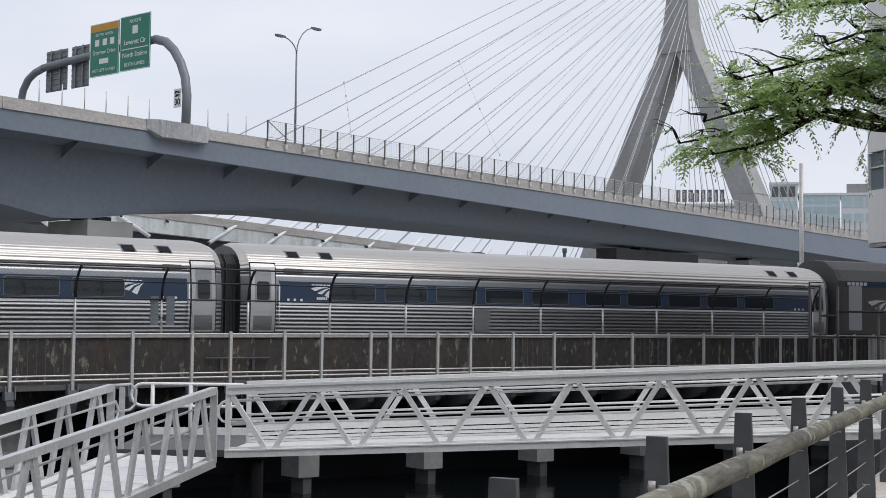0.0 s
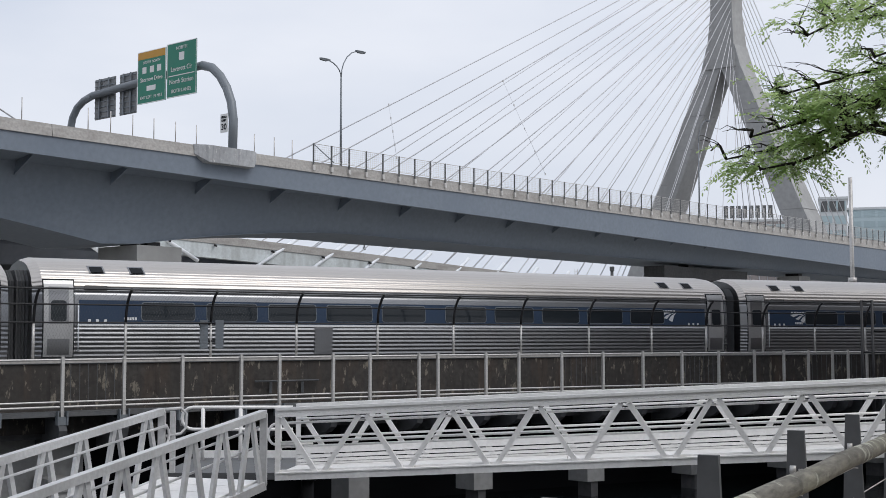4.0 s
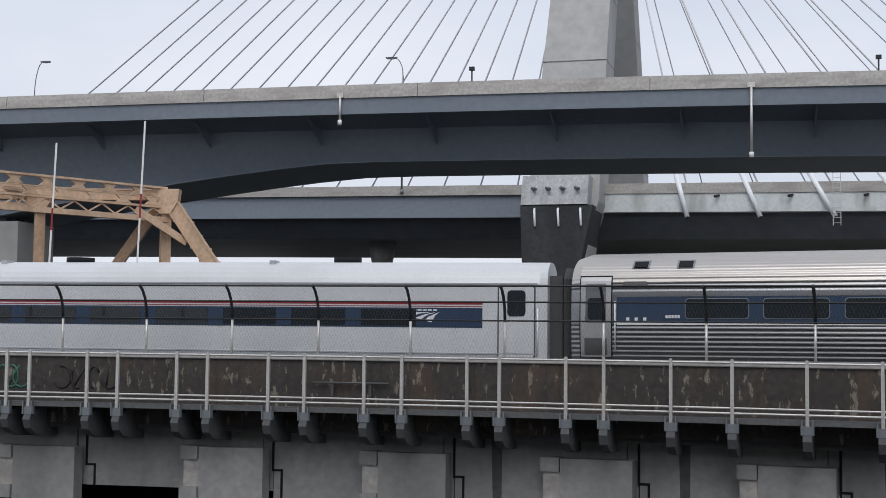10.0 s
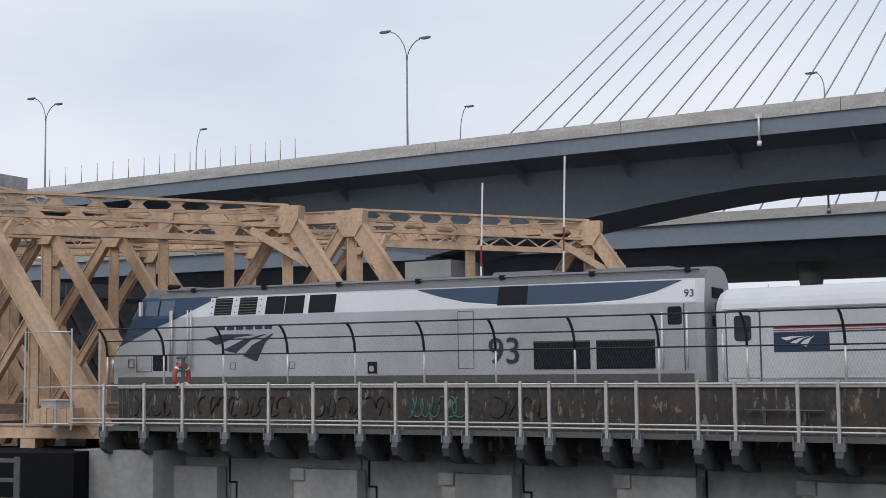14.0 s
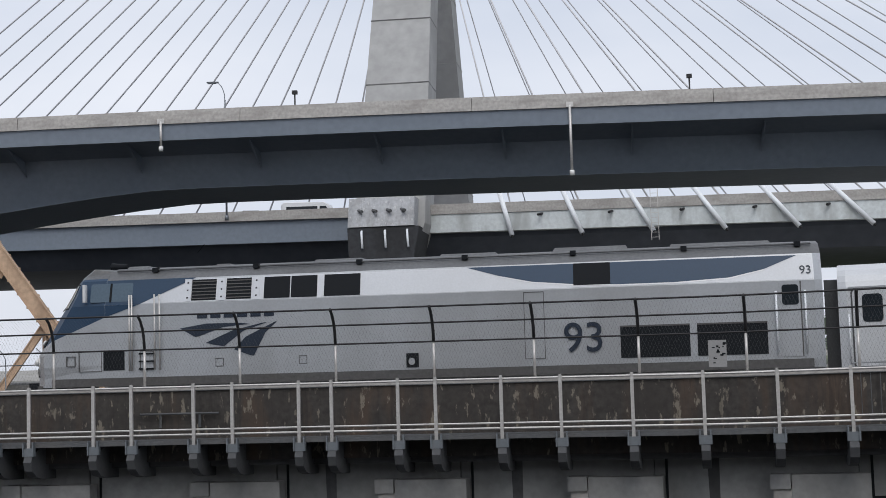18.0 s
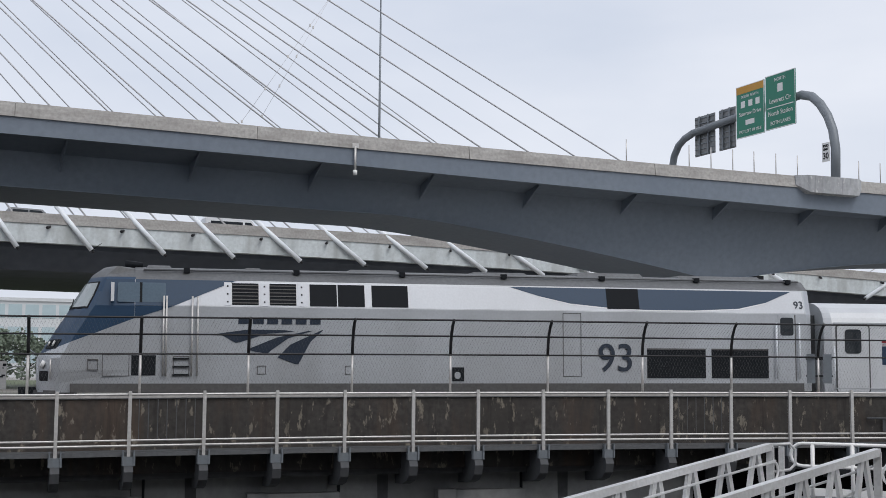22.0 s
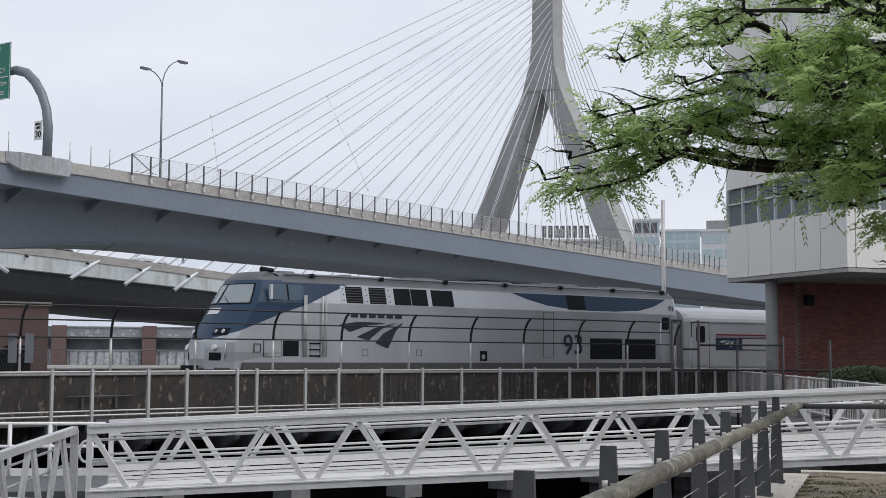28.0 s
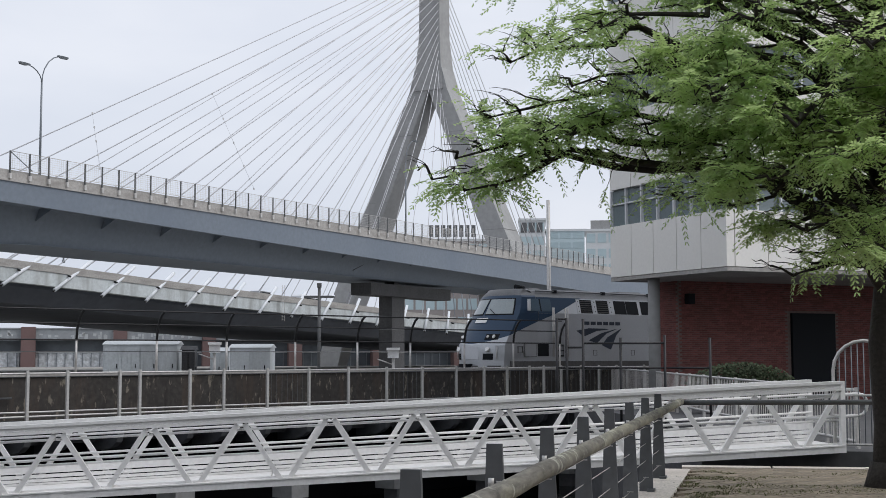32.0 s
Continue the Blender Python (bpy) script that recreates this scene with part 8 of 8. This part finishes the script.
BOUGHS = [
    (2.5, 12.2, 15.6, 3.78, 0.75),
    (2.6, 13.6, 15.3, 3.6, 0.75),
    (3.0, 13.2, 15.0, 3.94, 0.7),
    (3.4, 14.6, 15.6, 4.53, 0.6),
    (3.9, 15.6, 15.2, 5.07, 0.6),
    (4.6, 16.8, 15, 5.83, 0.5),
    (3.1, 17.2, 14.6, 4.06, 0.7),
    (3.6, 18.2, 15.2, 4.79, 0.6),
    (4.4, 19.5, 13.6, 5.06, 0.5),
    (5.0, 21.5, 13.6, 5.7, 0.5),
    (3.8, 21.5, 13.8, 4.6, 0.6),
    (3.6, 24.3, 13.2, 4.19, 0.6),
    (4.4, 26, 13, 4.91, 0.5),
    (2.7, 22.9, 14.4, 3.34, 0.6),
    (2.7, 25.4, 13.8, 3.2, 0.5),
    (2.4, 26.5, 14.6, 2.95, 0.5),
    (2.2, 27.8, 14.8, 2.6, 0.4),
    (3.0, 26.6, 13.2, 3.38, 0.5),
    (2.6, 28.2, 14.2, 2.96, 0.4),
    (3.4, 27.8, 12.8, 3.83, 0.5),
    (2.6, 29.2, 13.6, 2.72, 0.4),
    (3.5, 30.3, 12.8, 3.47, 0.4),
    (4.5, 30.6, 12.4, 4.44, 0.4),
    (3.0, 31.8, 14.6, 3.31, 0.4),
    (3.2, 32.5, 13.4, 3.89, 0.4),
    (3.0, 36.5, 15.0, 3.6, 0.8),
    (4.2, 38.5, 18.0, 5.6, 0.6),
    (3.6, 33.0, 24.0, 5.0, 0.7),
    (6.2, 26.0, 20.0, 9.2, 0.2),
    (3.4, 33.5, 13.2, 4.4, 0.6),
    (5.4, 24.0, 14.0, 6.4, 0.4),
    (5.6, 27.5, 13.6, 6.2, 0.4),
    (5.2, 30.5, 13.0, 5.7, 0.4),
    (5.0, 33.0, 13.4, 5.5, 0.4),
    (6.4, 29.0, 14.8, 7.4, 0.3),
    (6.0, 22.5, 15.4, 7.0, 0.4),
    (6.8, 33.5, 15.6, 8.0, 0.3),
    (4.8, 31.5, 14.4, 5.2, 0.4),
]
for zt, az, r, zz, sag in BOUGHS:
    f = min(0.999, max(0.0, zt / 9.4)) * 7
    start = trunk_pts[0]
    for a, b in zip(trunk_pts, trunk_pts[1:]):
        if a.z <= zt <= b.z:
            start = a.lerp(b, (zt - a.z) / (b.z - a.z))
    end = polar(az, r, zz) - TREE
    bm = B()
    main = branch(bm, start, end, 0.085, 0.01, sag, 0.5, 0)
    side_dir = (end - start).normalized().cross(V((0, 0, 1))).normalized()
    L = (end - start).length
    for k, p in enumerate(main):
        fr = k / (len(main) - 1)
        if fr < 0.22:
            continue
        for sg in (-1, 1):
            if rng.random() < 0.2:
                continue
            ln = (0.32 + 0.85 * (1 - fr)) * rng.uniform(0.6, 1.15)
            d = (side_dir * sg * rng.uniform(0.6, 1.0) + (end - start).normalized() * rng.uniform(0.3, 1.0) + V((0, 0, rng.uniform(-0.2, 0.3)))).normalized()
            sub = branch(bm, p, p + d * ln, 0.022, 0.005, rng.uniform(-0.02, 0.12), 0.16, 2)
            for j, q in enumerate(sub[1:]):
                leaf_spots.append((q, d))
                if rng.random() < 0.85:
                    d2 = (d + V((rng.uniform(-1, 1), rng.uniform(-1, 1), rng.uniform(-0.3, 0.3)))).normalized()
                    l2 = rng.uniform(0.18, 0.45)
                    tw = branch(bm, q, q + d2 * l2, 0.006, 0.002, 0.02, 0.05, 3)
                    for w in tw[1:]:
                        leaf_spots.append((w, d2))
        if fr > 0.5:
            leaf_spots.append((p, (end - start).normalized()))
    part("limb", bm, BARK, tree, "dark wandering limb")

# feathery compound leaves: a drooping stalk with pairs of leaflets
verts, faces = [], []
for q, d in leaf_spots:
    clump = noise.noise(q * 1.3) + 0.5 * noise.noise(q * 3.1) + 0.12 * (1 - V((q.x, q.y, 0)).length / 3.2)
    for leaf in range(0 if clump < -0.06 else 1 if clump < 0.26 else 2):
        a = d.lerp(V((rng.uniform(-1, 1), rng.uniform(-1, 1), rng.uniform(-0.7, 0.2))), 0.7).normalized()
        ln = rng.uniform(0.22, 0.42)
        s = a.cross(V((0, 0, 1)))
        if s.length < 0.1:
            continue
        s = s.normalized()
        n = 9
        i = len(verts)
        tip = q + a * ln + V((0, 0, -0.07))
        verts += [tuple(q - s * 0.004), tuple(q + s * 0.004), tuple(tip)]
        faces.append((i, i + 1, i + 2))
        for k in range(n):
            f = (k + 0.8) / n
            c = q + a * (ln * f) + V((0, 0, -0.07 * f * f))
            for sg in (-1, 1):
                tip = c + s * (sg * 0.07 * (1 - 0.4 * f)) + a * 0.025 + V((0, 0, rng.uniform(-0.04, 0.015)))
                e = a * 0.017
                i = len(verts)
                mid = c.lerp(tip, 0.5)
                verts += [tuple(c), tuple(mid - e), tuple(tip), tuple(mid + e)]
                faces.append((i, i + 1, i + 2, i + 3))
crown = bpy.data.meshes.new("crown")
crown.from_pydata(verts, [], faces)
crown.materials.append(LEAF)
cr = new("crown", crown)
cr.parent = tree
cr["label"], cr["kind"] = "airy crown of feathery green leaflets", "stuff"


# ---- bricks and pavers ----
def piece_mesh(name, x, y, z, bev, mat):
    bm = B()
    box(bm, 0, x, 0, y, 0, z)
    bmesh.ops.bevel(bm, geom=[e for e in bm.edges], offset=bev, segments=1, affect="EDGES")
    me = bpy.data.meshes.new(name)
    bm.to_mesh(me)
    bm.free()
    me.materials.append(mat)
    return me


brick_me = piece_mesh("brick", 0.2, 0.05, 0.057, 0.005, BRICK)
rest_v, rest_f = [], []


def rest_box(o, ax, ay, az_, sx, sy, sz):
    i = len(rest_v)
    for dz in (0, sz):
        for dx, dy in ((0, 0), (sx, 0), (sx, sy), (0, sy)):
            rest_v.append(tuple(o + ax * dx + ay * dy + az_ * dz))
    rest_f.extend([(i + 3, i + 2, i + 1, i), (i + 4, i + 5, i + 6, i + 7), (i, i + 1, i + 5, i + 4), (i + 1, i + 2, i + 6, i + 5), (i + 2, i + 3, i + 7, i + 6), (i + 3, i, i + 4, i + 7)])


count = 0
X, Y, Z = V((1, 0, 0)), V((0, 1, 0)), V((0, 0, 1))
for row in range(62):
    z = 0.02 + row * 0.068
    k = 0
    x = 1.87 + (0.106 if row % 2 else 0.0)
    while x < 14:
        if not (6.4 < x < 8.65 and z < 3.25):
            if 1.8 <= x < 6.0 and 22 <= row < 50 and count < 295:
                ob_ = new("brick", brick_me)
                ob_.parent = office
                ob_.matrix_basis = pose(x, 5.0, z)
                count += 1
            else:
                rest_box(V((x, 5.0, z)), X, Y, Z, 0.2, 0.05, 0.057)
        x += 0.211
    y = 5.06 + (0.0 if row % 2 else 0.106)
    while y < OD - 0.2:
        rest_box(V((1.835, y, z)), X, Y, Z, 0.05, 0.2, 0.057)
        y += 0.211
me = bpy.data.meshes.new("brick_rest")
me.from_pydata(rest_v, [], rest_f)
me.materials.append(BRICKS)
o = new("brickwork", me)
o.parent, o["kind"] = office, "stuff"

# pavers of the promenade where it is seen
rest_v, rest_f = [], []
pav_me = piece_mesh("paver", 0.2, 0.1, 0.025, 0.006, PAVER)
count = 0
px = V((q1.x, q1.y, 0))
for i in range(60):
    for j in range(160):
        o = V((4.6 + i * 0.212, 9.0 + j * 0.108, PZ - 0.02))
        if j % 2:
            o.x += 0.106
        rel = o - V((HR0.x, HR0.y, 0))
        if rel.dot(ho) > -0.15 or o.y > 16.45 - (o.x - 6.93) * 0.417 or o.x > 13:
            continue
        if o.y > 13.9 and 6.6 < o.x < 8.9 and count < 295:
            ob_ = new("paver", pav_me)
            ob_.parent = promenade
            ob_.matrix_basis = pose(o.x, o.y, o.z + 0.004 * noise.noise(o * 3))
            count += 1
        else:
            rest_box(o, X, Y, Z, 0.2, 0.1, 0.025 + 0.004 * noise.noise(o * 3))
me = bpy.data.meshes.new("paver_rest")
me.from_pydata(rest_v, [], rest_f)
me.materials.append(PAVERS)
o = new("paving", me)
o.parent, o["kind"] = promenade, "stuff"
GRASSY = material("moss_and_grass", (0.12, 0.125, 0.05), 0.9, 0, 10, 0.4, 0.2)
rng = random.Random(9)
gv, gf = [], []
for k in range(9000):
    t = rng.random()
    c = edge(HR0, -0.3) + hd1 * (10.0 + 5.4 * t) + V((rng.gauss(0.2, 0.2), rng.gauss(0, 0.15), PZ))
    if rng.random() < 0.45:
        c = V((rng.uniform(6.2, 9.2), rng.uniform(13.0, 15.6), PZ))
    if noise.noise(c * 2.2) < 0.05:
        continue
    h, w = rng.uniform(0.006, 0.026), 0.01
    a = rng.uniform(0, 6.28)
    d = V((math.cos(a), math.sin(a), 0))
    i = len(gv)
    gv += [tuple(c - d * w), tuple(c + d * w), tuple(c + V((d.y, -d.x, 0)) * 0.02 + V((0, 0, h)))]
    gf.append((i, i + 1, i + 2))
me = bpy.data.meshes.new("grass")
me.from_pydata(gv, [], gf)
me.materials.append(GRASSY)
tagged(new("grass", me), "sparse moss and grass between the paving bricks", "grass", kind="stuff")


motions()
